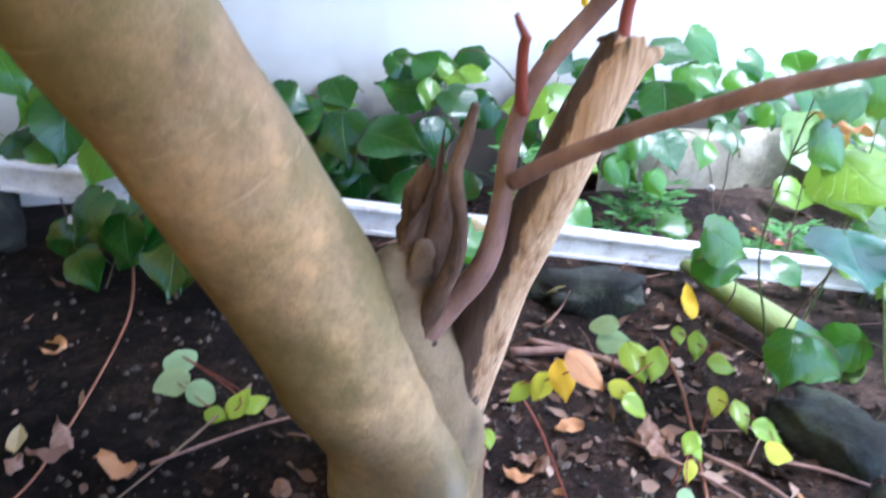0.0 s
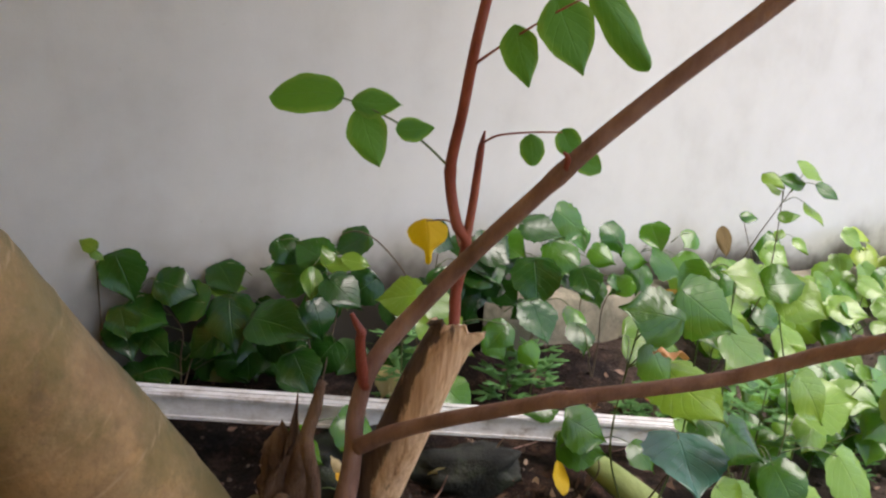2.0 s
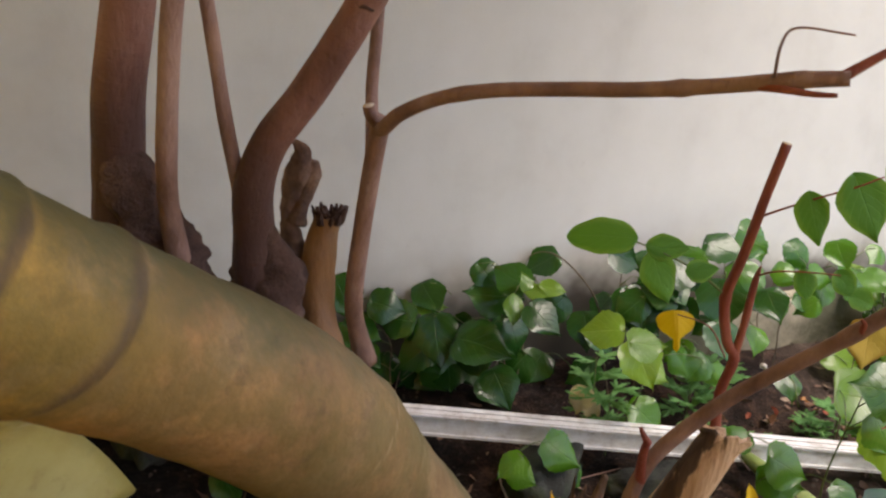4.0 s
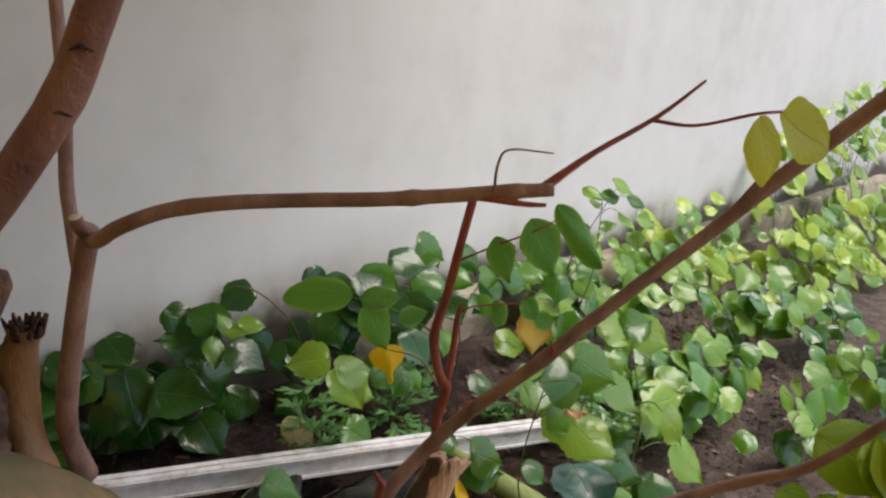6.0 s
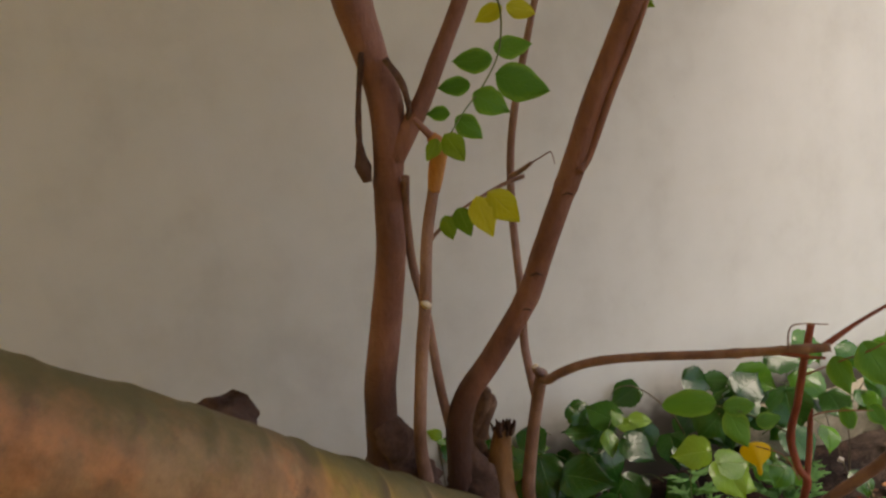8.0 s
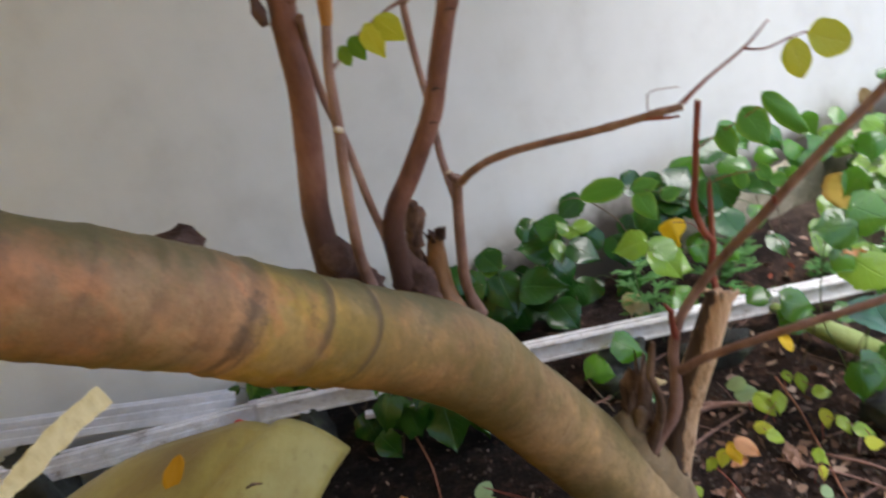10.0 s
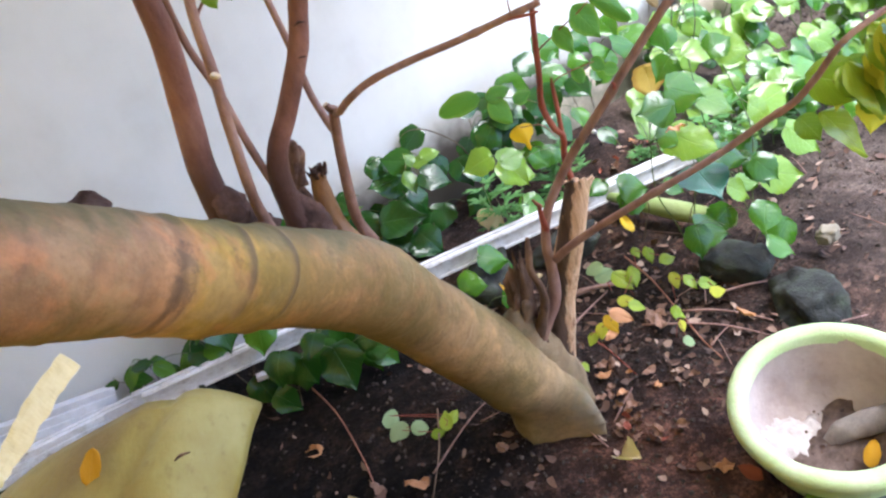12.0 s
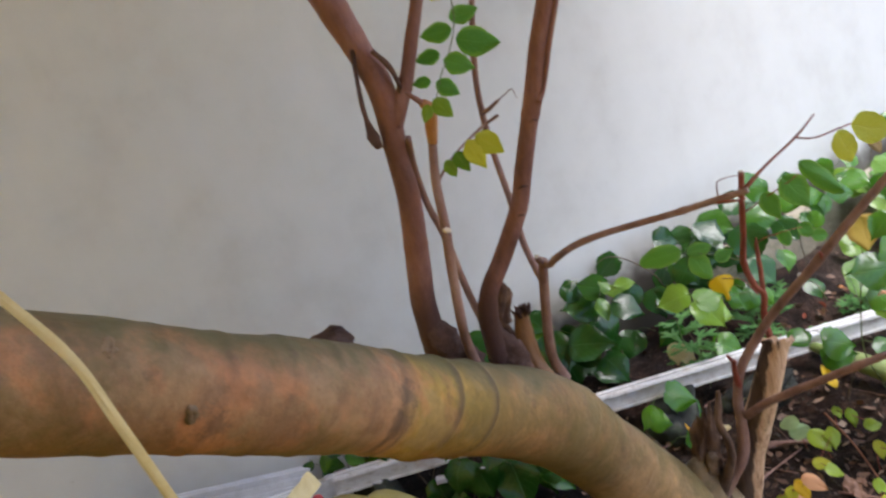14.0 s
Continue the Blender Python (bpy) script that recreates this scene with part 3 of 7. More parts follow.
# half widths along the blade: (way from base to tip, half width)
OUTLINES = {
    "heart": ((0, 0.0), (0.015, 0.30), (0.06, 0.60), (0.14, 0.82), (0.25, 0.97), (0.37, 1.0), (0.50, 0.92), (0.62, 0.72), (0.74, 0.45), (0.84, 0.22), (0.92, 0.08), (1.0, 0.0)),
    "ovate": ((0, 0.0), (0.03, 0.26), (0.09, 0.54), (0.18, 0.80), (0.29, 0.97), (0.41, 1.0), (0.54, 0.92), (0.67, 0.74), (0.79, 0.50), (0.89, 0.26), (0.96, 0.09), (1.0, 0.0)),
    "ellipse": ((0, 0.0), (0.02, 0.27), (0.08, 0.55), (0.18, 0.80), (0.32, 0.97), (0.48, 1.0), (0.63, 0.94), (0.77, 0.77), (0.88, 0.54), (0.95, 0.32), (0.99, 0.12), (1.0, 0.0)),
    "strap": ((0, 0.15), (0.08, 0.5), (0.2, 0.8), (0.35, 1.0), (0.5, 1.0), (0.65, 0.9), (0.8, 0.65), (0.92, 0.3), (1.0, 0.0)),
    "spoon": ((0, 0.0), (0.02, 0.42), (0.09, 0.78), (0.19, 0.97), (0.31, 1.0), (0.43, 0.92), (0.54, 0.68), (0.62, 0.38), (0.70, 0.22), (0.80, 0.18), (0.90, 0.15), (0.96, 0.09), (1.0, 0.0)),
}


def smooth_outline(rows, n):
    """The rows again as n smooth steps, closer together at base and tip."""
    out = []
    for i in range(n):
        t = (1 - math.cos(math.pi * i / (n - 1))) / 2
        k = max(j for j in range(len(rows) - 1) if rows[j][0] <= t + 1e-9)
        (t0, h0), (t1, h1) = rows[k], rows[k + 1]
        hm = rows[k - 1] if k > 0 else (t0 - (t1 - t0), -h1)
        hp = rows[k + 2] if k + 2 < len(rows) else (t1 + (t1 - t0), h1)
        m0 = (h1 - hm[1]) / (t1 - hm[0]) * (t1 - t0)
        m1 = (hp[1] - h0) / (hp[0] - t0) * (t1 - t0)
        s = (t - t0) / (t1 - t0)
        h = h0 * (2 * s ** 3 - 3 * s * s + 1) + m0 * (s ** 3 - 2 * s * s + s) + h1 * (3 * s * s - 2 * s ** 3) + m1 * (s ** 3 - s * s)
        out.append((t, max(0.0, h)))
    return out


def leaf_mesh(name, mat, kind, width, fold, droop, seed, curl=0.0, crumple=0.0):
    """A leaf of length 1 along +y, its face to +z: rounded base, pointed tip, bent along the midrib, arched and drooping to its tip."""
    rnd = random.Random(seed)
    us = (-1, -0.8, -0.5, -0.2, 0, 0.2, 0.5, 0.8, 1)
    wob = [rnd.uniform(-1, 1) for _ in range(8)]
    verts, uvs = [], []
    outline = smooth_outline(OUTLINES[kind], {"strap": 7, "heart": 27}.get(kind, 17))
    for t, half in outline:
        lobe = 0.11 * math.exp(-((t - 0.06) / 0.12) ** 2) if kind == "heart" else 0.0
        for u in us:
            x = u * half * width / 2
            y = t - lobe * abs(u) ** 1.6
            z = fold * abs(x) + droop * t * t + curl * u * u * half * 0.5 + 0.03 * wob[1] * math.sin(5 * t + wob[2])
            z += 0.03 * math.sin(7 * t + 2.5 * u + wob[0] * 3) * u * u + 0.02 * math.sin(4 * t + 3 * u + wob[5] * 5) + 0.007 * half * math.sin(6.283 * (6 * t - 2.5 * abs(u))) * min(1, 3 * abs(u))
            x += 0.03 * wob[3] * math.sin(3.1 * t) + 0.010 * math.sin(17 * t + wob[4] * 6) * abs(u) * u
            if kind == "heart" and abs(u) == 1:
                x *= 1 + 0.045 * math.sin(6.283 * (6.5 * t + wob[6] * 0.3))
            if crumple:
                q = Vector((x * 3.3 + seed * 9, y * 3.3, seed))
                x *= 1 + 0.9 * crumple * noise.noise(q * 1.7)
                y += 0.25 * crumple * noise.noise(q * 1.3 + Vector((3, 0, 0)))
                z += 0.55 * crumple * noise.noise(q)
            verts.append((x, y, z))
            uvs.append((0.5 + u / 2, t))
    m, nl = len(us), len(outline)
    faces = [(i * m + k, i * m + k + 1, (i + 1) * m + k + 1, (i + 1) * m + k) for i in range(nl - 1) for k in range(m - 1)]
    return mesh_data(name, verts, faces, mat, uvs)


LEAVES = {}


def leaf_of(mat, kind, n):
    key = (mat.name, kind, n)
    if key not in LEAVES:
        rnd = random.Random(str(key))
        width = {"heart": 0.96, "ovate": 0.66, "oval": 0.52, "strap": 0.16, "round": 0.8, "slender": 0.36}[kind]
        LEAVES[key] = leaf_mesh("leaf", mat, "ellipse" if kind in ("oval", "round", "slender") else kind, width * rnd.uniform(0.92, 1.08), rnd.uniform(-0.05, 0.16), rnd.uniform(-0.28, 0.0), rnd.random(), rnd.uniform(-0.20, 0.02))
    return LEAVES[key]


def leaf_pose(centre, size, angle, face, spin=0.0):
    """The pose of a leaf whose middle is at centre. angle: where its tip points, seen from the front (0 right, 90 up); face: its normal."""
    n = Vector(face).normalized()
    t = Vector((math.cos(radians(angle)), -0.25 * math.sin(radians(angle)) - 0.12, math.sin(radians(angle))))
    t = (t - n * t.dot(n)).normalized()
    x = t.cross(n)
    rot = Matrix((x, t, n)).transposed().to_4x4()
    base = Vector(centre) - t * size * 0.5
    return Matrix.Translation(base) @ rot @ Matrix.Diagonal((size, size, size, 1)), base


def petiole(parent, a, b, r=0.0012, mat=None, sag=0.01, name="leaf_stalk"):
    a, b = Vector(a), Vector(b)
    mid = (a + b) / 2 + Vector((0, 0, sag))
    return child(name, tube_mesh(name, (a, mid, b), (r * 1.3, r, r * 0.8), mat or STEM, 5, 3, 0.0), parent)


def hang(parent, mat, kind, centre, size, angle, face, n=0, stalk=None, label="", r=0.0011, stalk_mat=None):
    m, base = leaf_pose(centre, size, angle, face)
    child("leaf", leaf_of(mat, kind, n), parent, label, m)
    if stalk is not None:
        petiole(parent, stalk, base, r, stalk_mat)
    return base


def ground_z(x, y):
    s = lambda v, a, b: (lambda t: t * t * (3 - 2 * t))(min(1, max(0, (v - a) / (b - a))))
    z = -0.042 + 0.024 * s(y, 0.35, 0.85) + 0.05 * s(y - 0.44 * x, 1.10, 1.42) + 0.015 * s(x, 0.8, 1.4) - 0.028 * math.exp(-(((x - 0.68) / 0.22) ** 2) - ((y - 1.31) / 0.1) ** 2)
    z -= 0.16 * (1 - s(math.hypot(x - 0.30, y - 0.30), 0.075, 0.125))
    near = max(0.0, 1 - math.hypot(x, y - 0.9) / 4)
    z += near * (0.016 * noise.noise((x * 5, y * 5, 0.3)) + 0.009 * noise.noise((x * 14, y * 14, 3.3)) + 0.004 * noise.noise((x * 40, y * 40, 1.3)))
    return z


# ---------------------------------------------------------------- structure
def build_ground():
    fx = [-1.6 + 0.02 * i for i in range(166)]
    fy = [-0.4 + 0.02 * i for i in range(136)]
    xs = [-60, -25, -10, -5, -3, -2.2] + fx + [1.85, 2.05, 2.3, 2.6, 3.0, 3.6, 4.5, 6, 10, 25, 60]
    ys = [-60, -25, -10, -5, -3, -1.8, -1.2, -0.8, -0.6] + fy + [2.45, 2.7, 3.0, 3.5, 4.5, 6, 10, 25, 60]
    verts = [(x, y, ground_z(x, y)) for y in ys for x in xs]
    w = len(xs)
    faces = [(j * w + i, j * w + i + 1, (j + 1) * w + i + 1, (j + 1) * w + i) for j in range(len(ys) - 1) for i in range(w - 1)]
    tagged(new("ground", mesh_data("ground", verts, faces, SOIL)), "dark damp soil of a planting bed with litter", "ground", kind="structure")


def box_mesh(name, lo, hi, mat, bevel=0.004, cuts=0):
    bm = bmesh.new()
    bmesh.ops.create_cube(bm, size=1)
    for v in bm.verts:
        v.co = Vector([lo[i] + (v.co[i] + 0.5) * (hi[i] - lo[i]) for i in range(3)])
    if bevel:
        bmesh.ops.bevel(bm, geom=bm.edges[:], offset=bevel, segments=2, affect="EDGES", profile=0.6)
    me = bpy.data.meshes.new(name)
    bm.to_mesh(me)
    bm.free()
    me.materials.append(mat)
    return me


WALL_YAW = math.atan(0.44)
WALL = Matrix.Translation((0, 1.48, 0)) @ Matrix.Rotation(WALL_YAW, 4, "Z")


def wall_at(u, d, z):
    """A place u metres along the plaster wall, d metres in front of it."""
    return WALL @ Vector((u, -d, z))


def build_walls():
    back = tagged(new("wall_north", box_mesh("wall_north", (-3.0, 0, -0.3), (9.0, 0.15, 3.0), PLASTER)), "weathered off-white plaster garden wall", "wall", kind="structure")
    back.matrix_basis = WALL
    # outside the view: wall added to throw warm light on the left
    left = tagged(new("wall_west", box_mesh("wall_west", (-2.15, -5.5, -0.3), (-2.0, -0.002, 2.6), TAN)), "unseen tan wall added for warm bounce light", "wall", kind="structure")
    left.matrix_basis = WALL
    # never in view; a ceiling added to keep sun and sky off the left
    added_ceiling = tagged(new("ceiling", box_mesh("ceiling", (-1.36, -2.6, 2.2), (0.70, -0.002, 2.3), TAN)), "unseen tan ceiling added to shade the left end", "ceiling", kind="structure")
    added_ceiling.matrix_basis = WALL
    # wall added behind the camera to block front sky and bounce warm light
    front = tagged(new("wall_south", box_mesh("wall_south", (-2.0, -2.75, -0.3), (-0.50, -2.6, 2.3), TAN)), "unseen tan wall opposite the bed, added to block sky", "wall", kind="structure")
    front.matrix_basis = WALL
    # unseen paving, added as a reflector of warm sunlight onto the wall
    path = tagged(new("pavement", box_mesh("pavement", (-2.0, -2.6, -0.12), (6.0, -1.85, 0.0), TAN)), "unseen tan walkway before the bed, added to bounce sunlight", "pavement", kind="structure")
    path.matrix_basis = WALL
    # rough footing that stands out under the plaster
    rnd = random.Random(5)
    n, verts, faces = 180, [], []
    for i in range(n + 1):
        u = 0.28 + i * 0.045
        d = 0.055 + 0.02 * noise.noise((u * 6, 0, 0)) + 0.008 * noise.noise((u * 30, 2, 0))
        t = 0.155 + 0.016 * noise.noise((u * 4, 5, 0)) + 0.006 * noise.noise((u * 25, 5, 0))
        verts += [(u, -d - 0.012, -0.1), (u, -d - 0.004, t * 0.5), (u, -d, t - 0.012), (u, -d + 0.012, t), (u, 0.02, t + 0.004)]
    faces = [(i * 5 + k, i * 5 + 5 + k, i * 5 + 6 + k, i * 5 + 1 + k) for i in range(n) for k in range(4)]
    foot = tagged(new("trim", mesh_data("trim", verts, faces, CONCRETE)), "rough tan concrete footing of the wall with moss", "trim", kind="structure")
    foot.matrix_basis = WALL


# ---------------------------------------------------------------- the leaning tree
def build_tree():
    tree = thing("tree", (-0.05, 0.62, -0.05), "leaning cut-back tree with olive-brown ringed trunk and red shoots", "tree")
    trunk_pts = [(-0.045, 0.635, -0.060), (-0.055, 0.626, -0.001), (-0.098, 0.583, 0.126), (-0.160, 0.539, 0.264), (-0.219, 0.474, 0.396), (-0.268, 0.400, 0.510), (-0.332, 0.313, 0.602), (-0.390, 0.207, 0.689), (-0.449, 0.104, 0.780), (-0.521, 0.005, 0.868), (-0.598, -0.091, 0.958), (-0.741, -0.244, 1.116), (-0.93, -0.44, 1.36), (-1.13, -0.62, 1.75), (-1.3, -0.72, 2.3)]
    trunk_r = [0.0760, 0.0740, 0.0703, 0.0648, 0.0599, 0.0630, 0.0570, 0.0548, 0.0507, 0.0486, 0.0478, 0.0474, 0.046, 0.043, 0.038]
    rings = [(0.472, 0.045, 0.0024), (0.505, 0.048, 0.0026), (0.542, 0.030, 0.0022), (0.548, -0.022, 0.003), (0.566, 0.020, 0.0022), (0.588, 0.026, 0.0024), (0.612, 0.024, 0.0026), (0.640, 0.024, 0.0026), (0.668, 0.020, 0.0026), (0.345, 0.013, 0.0011), (0.318, 0.014, 0.0011), (0.276, 0.010, 0.0011), (0.2536, 0.012, 0.0011), (0.224, 0.008, 0.0011)]
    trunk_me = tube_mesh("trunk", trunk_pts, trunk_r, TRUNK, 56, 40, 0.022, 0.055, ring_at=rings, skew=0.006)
    # sawn foot: a flat side that runs out into a sharp corner
    corner, heel = Vector((0.062, -0.110)), Vector((-0.065, -0.050))
    for v in trunk_me.vertices:
        if v.co.z < 0.11:
            w = min(1.0, (0.11 - v.co.z) / 0.13)
            d = Vector((v.co.x + 0.047, v.co.y - 0.628))
            a = (math.degrees(math.atan2(d.y, d.x)) + 360) % 360
            r = 0.078
            if 217 < a < 300:
                e, u = corner - heel, d.normalized()
                r = abs(heel.x * e.y - heel.y * e.x) / max(1e-6, abs(u.x * e.y - u.y * e.x))
            elif a >= 300 or a < 20:
                f = min(1.0, ((a - 300) % 360) / 34)
                r = 0.125 * (1 - f) ** 2 + 0.078 * (1 - (1 - f) ** 2)
            q = d.lerp(d.normalized() * min(r, 0.13), w * w * (3 - 2 * w))
            v.co.x, v.co.y = q.x - 0.047, q.y + 0.628
    trunk_me.update()
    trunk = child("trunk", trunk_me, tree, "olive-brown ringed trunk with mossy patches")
    ORIGIN[trunk] = ORIGIN[tree] * 0
    # scars and knots in the bark, the long side across the trunk
    axis = Vector((-0.62, -0.70, 0.62)).normalized()
    for c, nrm, a, b_, seed in (((-0.523, -0.060, 0.938), (0.83, -0.339, 0.443), 0.008, 0.007, 3), ((-0.499, -0.044, 0.867), (0.593, -0.778, -0.208), 0.007, 0.005, 4)):
        n_ = Vector(nrm).normalized()
        u_ = axis.cross(n_).normalized()
        v_ = n_.cross(u_)
        verts, faces, rings, segs = [Vector(c) - n_ * 0.0002], [], 6, 22
        for i in range(1, rings + 1):
            s = i / rings
            for k in range(segs):
                an = 2 * math.pi * k / segs
                f = s * (1 + 0.6 * noise.noise((math.cos(an) * 1.6, math.sin(an) * 1.6, seed * 3.1)) + 0.35 * noise.noise((math.cos(an) * 4, math.sin(an) * 4, seed)))
                h = 0.0012 * math.sin(math.pi * s) + 0.0012 * noise.noise((s * 4, an * 2, seed)) - (0.004 if i == rings else 0) + 0.0008
                verts.append(Vector(c) + u_ * a * f * math.cos(an) + v_ * b_ * f * math.sin(an) + n_ * h)
        faces = [(0, 1 + k, 1 + (k + 1) % segs) for k in range(segs)]
        faces += [(1 + (i - 1) * segs + k, 1 + i * segs + k, 1 + i * segs + (k + 1) % segs, 1 + (i - 1) * segs + (k + 1) % segs) for i in range(1, rings) for k in range(segs)]
        child("scar", mesh_data("scar", verts, faces, SCAR), tree, "dark sunken bark scar")
    # knob on the trunk's upper side
    child("knob", tube_mesh("knob", ((-0.452, 0.146, 0.776), (-0.446, 0.161, 0.799), (-0.440, 0.170, 0.811), (-0.436, 0.175, 0.819)), (0.037, 0.026, 0.018, 0.008), COLLAR, 32, 14, 0.95, 0.35, seed=3.0), tree, "small dead bark knob")

    def branch(pts, radii, mat, label="", **kw):
        kw.setdefault("segs", 12)
        b = child("branch", tube_mesh("branch", pts, radii, mat, **kw), tree, label)
        ORIGIN[b] = Vector((0, 0, 0))
        return b

    node = lambda *ps: [(p, 0.20, 0.009) for p in ps]
    knot = lambda *ps: [(p, 0.09, 0.006) for p in ps]
    # dark knobbly swellings from which the shoots rise
    child("burl", tube_mesh("burl", ((-0.292, 0.405, 0.560), (-0.296, 0.405, 0.600), (-0.300, 0.404, 0.635), (-0.303, 0.402, 0.665)), (0.036, 0.029, 0.021, 0.010), COLLAR, 34, 14, 0.7, 0.3, seed=5.0), tree, "dark knobbly burl")
    child("burl", tube_mesh("burl", ((-0.3533, 0.3584, 0.6202), (-0.3622, 0.3566, 0.6602), (-0.3668, 0.3524, 0.6978), (-0.3684, 0.3499, 0.7245)), (0.040, 0.031, 0.022, 0.012), COLLAR, 34, 14, 0.7, 0.25, seed=9.0), tree, "dark knobbly burl")
    # thick upright shoot with its fork
    vert = branch([(-0.370, 0.353, 0.645), (-0.373, 0.351, 0.696), (-0.370, 0.351, 0.747), (-0.362, 0.348, 0.785), (-0.352, 0.344, 0.831), (-0.342, 0.338, 0.879), (-0.338, 0.333, 0.925), (-0.333, 0.332, 0.968), (-0.330, 0.331, 1.012), (-0.337, 0.331, 1.052), (-0.348, 0.332, 1.099), (-0.362, 0.333, 1.168), (-0.362, 0.345, 1.30), (-0.38, 0.35, 1.6)],
                  [0.0232, 0.0164, 0.0155, 0.0152, 0.0144, 0.0136, 0.0128, 0.0140, 0.0154, 0.0144, 0.0173, 0.0164, 0.015, 0.013], SHOOT_FOOT, "thick upright red-brown shoot", ring_at=knot(0.3, 0.5), segs=18)
    branch([(-0.3305, 0.3309, 0.9678), (-0.3118, 0.3288, 0.9917), (-0.2974, 0.3293, 1.0136), (-0.2817, 0.3328, 1.0454), (-0.2597, 0.3357, 1.0891), (-0.2278, 0.3403, 1.1589), (-0.1683, 0.3533, 1.2988)], [0.012, 0.009, 0.008, 0.0075, 0.007, 0.006, 0.005], SHOOT)
    child("bark_flap", tube_mesh("bark_flap", ((-0.3429, 0.3172, 1.0593), (-0.3511, 0.3204, 1.0196), (-0.3543, 0.3220, 0.9847), (-0.3529, 0.3216, 0.9647), (-0.3518, 0.3226, 0.9497)), (0.002, 0.003, 0.0042, 0.0085, 0.0035), COLLAR, 10, 7, 0.7), tree, "dangling strip of dead bark")
    child("bark_flap", tube_mesh("bark_flap", ((-0.3230, 0.3119, 1.0514), (-0.3112, 0.3141, 1.0295), (-0.3074, 0.3167, 1.0046)), (0.003, 0.0035, 0.0016), COLLAR, 8, 6, 0.6), tree)
    child("spur", tube_mesh("spur", ((-0.3109, 0.3271, 0.9897), (-0.3093, 0.3215, 1.0047), (-0.3072, 0.3199, 1.0156)), (0.0035, 0.0025, 0.0015), DEAD, 7, 3, 0.2), tree)
    # leaning shoot to its right
    lean = branch([(-0.302, 0.406, 0.600), (-0.305, 0.403, 0.655), (-0.302, 0.395, 0.690), (-0.290, 0.392, 0.722), (-0.262, 0.388, 0.760), (-0.224, 0.376, 0.819), (-0.204, 0.366, 0.867), (-0.187, 0.355, 0.910), (-0.172, 0.345, 0.945), (-0.152, 0.331, 1.000), (-0.132, 0.319, 1.045), (-0.113, 0.308, 1.087), (-0.070, 0.290, 1.200), (0.0, 0.25, 1.45)],
                  [0.019, 0.0150, 0.0132, 0.0122, 0.0116, 0.0112, 0.0103, 0.0104, 0.0109, 0.0100, 0.0094, 0.0099, 0.0088, 0.007], SHOOT_FOOT, "leaning red-brown shoot with scarred nodes", ring_at=knot(0.39, 0.455, 0.58), segs=16)
    for c in ((-0.2125, 0.3575, 0.846), (-0.2255, 0.3660, 0.811), (-0.180, 0.3405, 0.920)):
        q = Vector(c)
        child("scar", tube_mesh("scar", (q + Vector((-0.006, 0.003, -0.001)), q + Vector((0, 0, 0.0015)), q + Vector((0.006, 0.002, -0.001))), (0.0006, 0.0015, 0.0006), COLLAR, 6, 4, 0.4), tree, "dark leaf scar")
    branch([(-0.1690, 0.3371, 0.9400), (-0.1581, 0.3370, 0.9550), (-0.1399, 0.3250, 0.9999), (-0.1220, 0.3150, 1.0400), (-0.1080, 0.3051, 1.0771), (-0.0908, 0.2972, 1.1318)], [0.005, 0.0036, 0.0032, 0.003, 0.003, 0.0025], SHOOT)
    # thin shoot cut back, with the broken peeled tip
    cutback = branch([(-0.334, 0.342, 0.653), (-0.333, 0.328, 0.706), (-0.321, 0.314, 0.788), (-0.311, 0.309, 0.843), (-0.304, 0.309, 0.897), (-0.291, 0.309, 0.949)], [0.0077, 0.0061, 0.0059, 0.0057, 0.0052, 0.0049], TWIG, "grey-brown thin shoot, cut back", ring_at=node(0.72))
    child("cut_face", tube_mesh("cut_face", ((-0.3107, 0.3032, 0.8400), (-0.3090, 0.3003, 0.8418)), (0.0052, 0.0046), CUTWOOD, 12, 2, 0.05, flat=0.6), tree, "pale fresh cut")
    child("peeled_tip", tube_mesh("peeled_tip", ((-0.2935, 0.3090, 0.9370), (-0.2913, 0.3088, 0.9471), (-0.2878, 0.3057, 0.9611), (-0.2839, 0.3020, 0.9748), (-0.2901, 0.2994, 0.9846)), (0.0052, 0.0064, 0.0074, 0.0074, 0.005), PEELED, 10, 4, 0.12), tree, "peeled orange wood")
    branch([(-0.2870, 0.3007, 0.9807), (-0.2941, 0.2981, 0.9895), (-0.3023, 0.2952, 1.0002)], [0.004, 0.0032, 0.0022], SHOOT, per=3)
    # thin shoot that crosses behind
    branch([(-0.306, 0.401, 0.638), (-0.313, 0.397, 0.691), (-0.317, 0.385, 0.740), (-0.319, 0.365, 0.814), (-0.325, 0.351, 0.866), (-0.324, 0.339, 0.917), (-0.318, 0.320, 0.951)], [0.0074, 0.0050, 0.0048, 0.0044, 0.0042, 0.0040, 0.0036], TWIG)
    # two old stubs
    child("stub", tube_mesh("stub", ((-0.294, 0.440, 0.580), (-0.291, 0.445, 0.622), (-0.289, 0.441, 0.655), (-0.284, 0.433, 0.680), (-0.277, 0.424, 0.700), (-0.274, 0.418, 0.712), (-0.279, 0.415, 0.720)), (0.015, 0.0104, 0.0086, 0.0082, 0.0070, 0.0054, 0.0020), KNOTTY, 36, 16, 0.8, 0.4, ring_at=((0.46, -0.12, 0.04), (0.62, 0.12, 0.04))), tree, "gnarled dead stub")
    child("stub", tube_mesh("stub", ((-0.284, 0.437, 0.655), (-0.277, 0.437, 0.678), (-0.272, 0.434, 0.694), (-0.269, 0.431, 0.703)), (0.0085, 0.0080, 0.0072, 0.003), KNOTTY, 20, 10, 0.8, 0.4, seed=4.0), tree, "broken spur of dead wood")
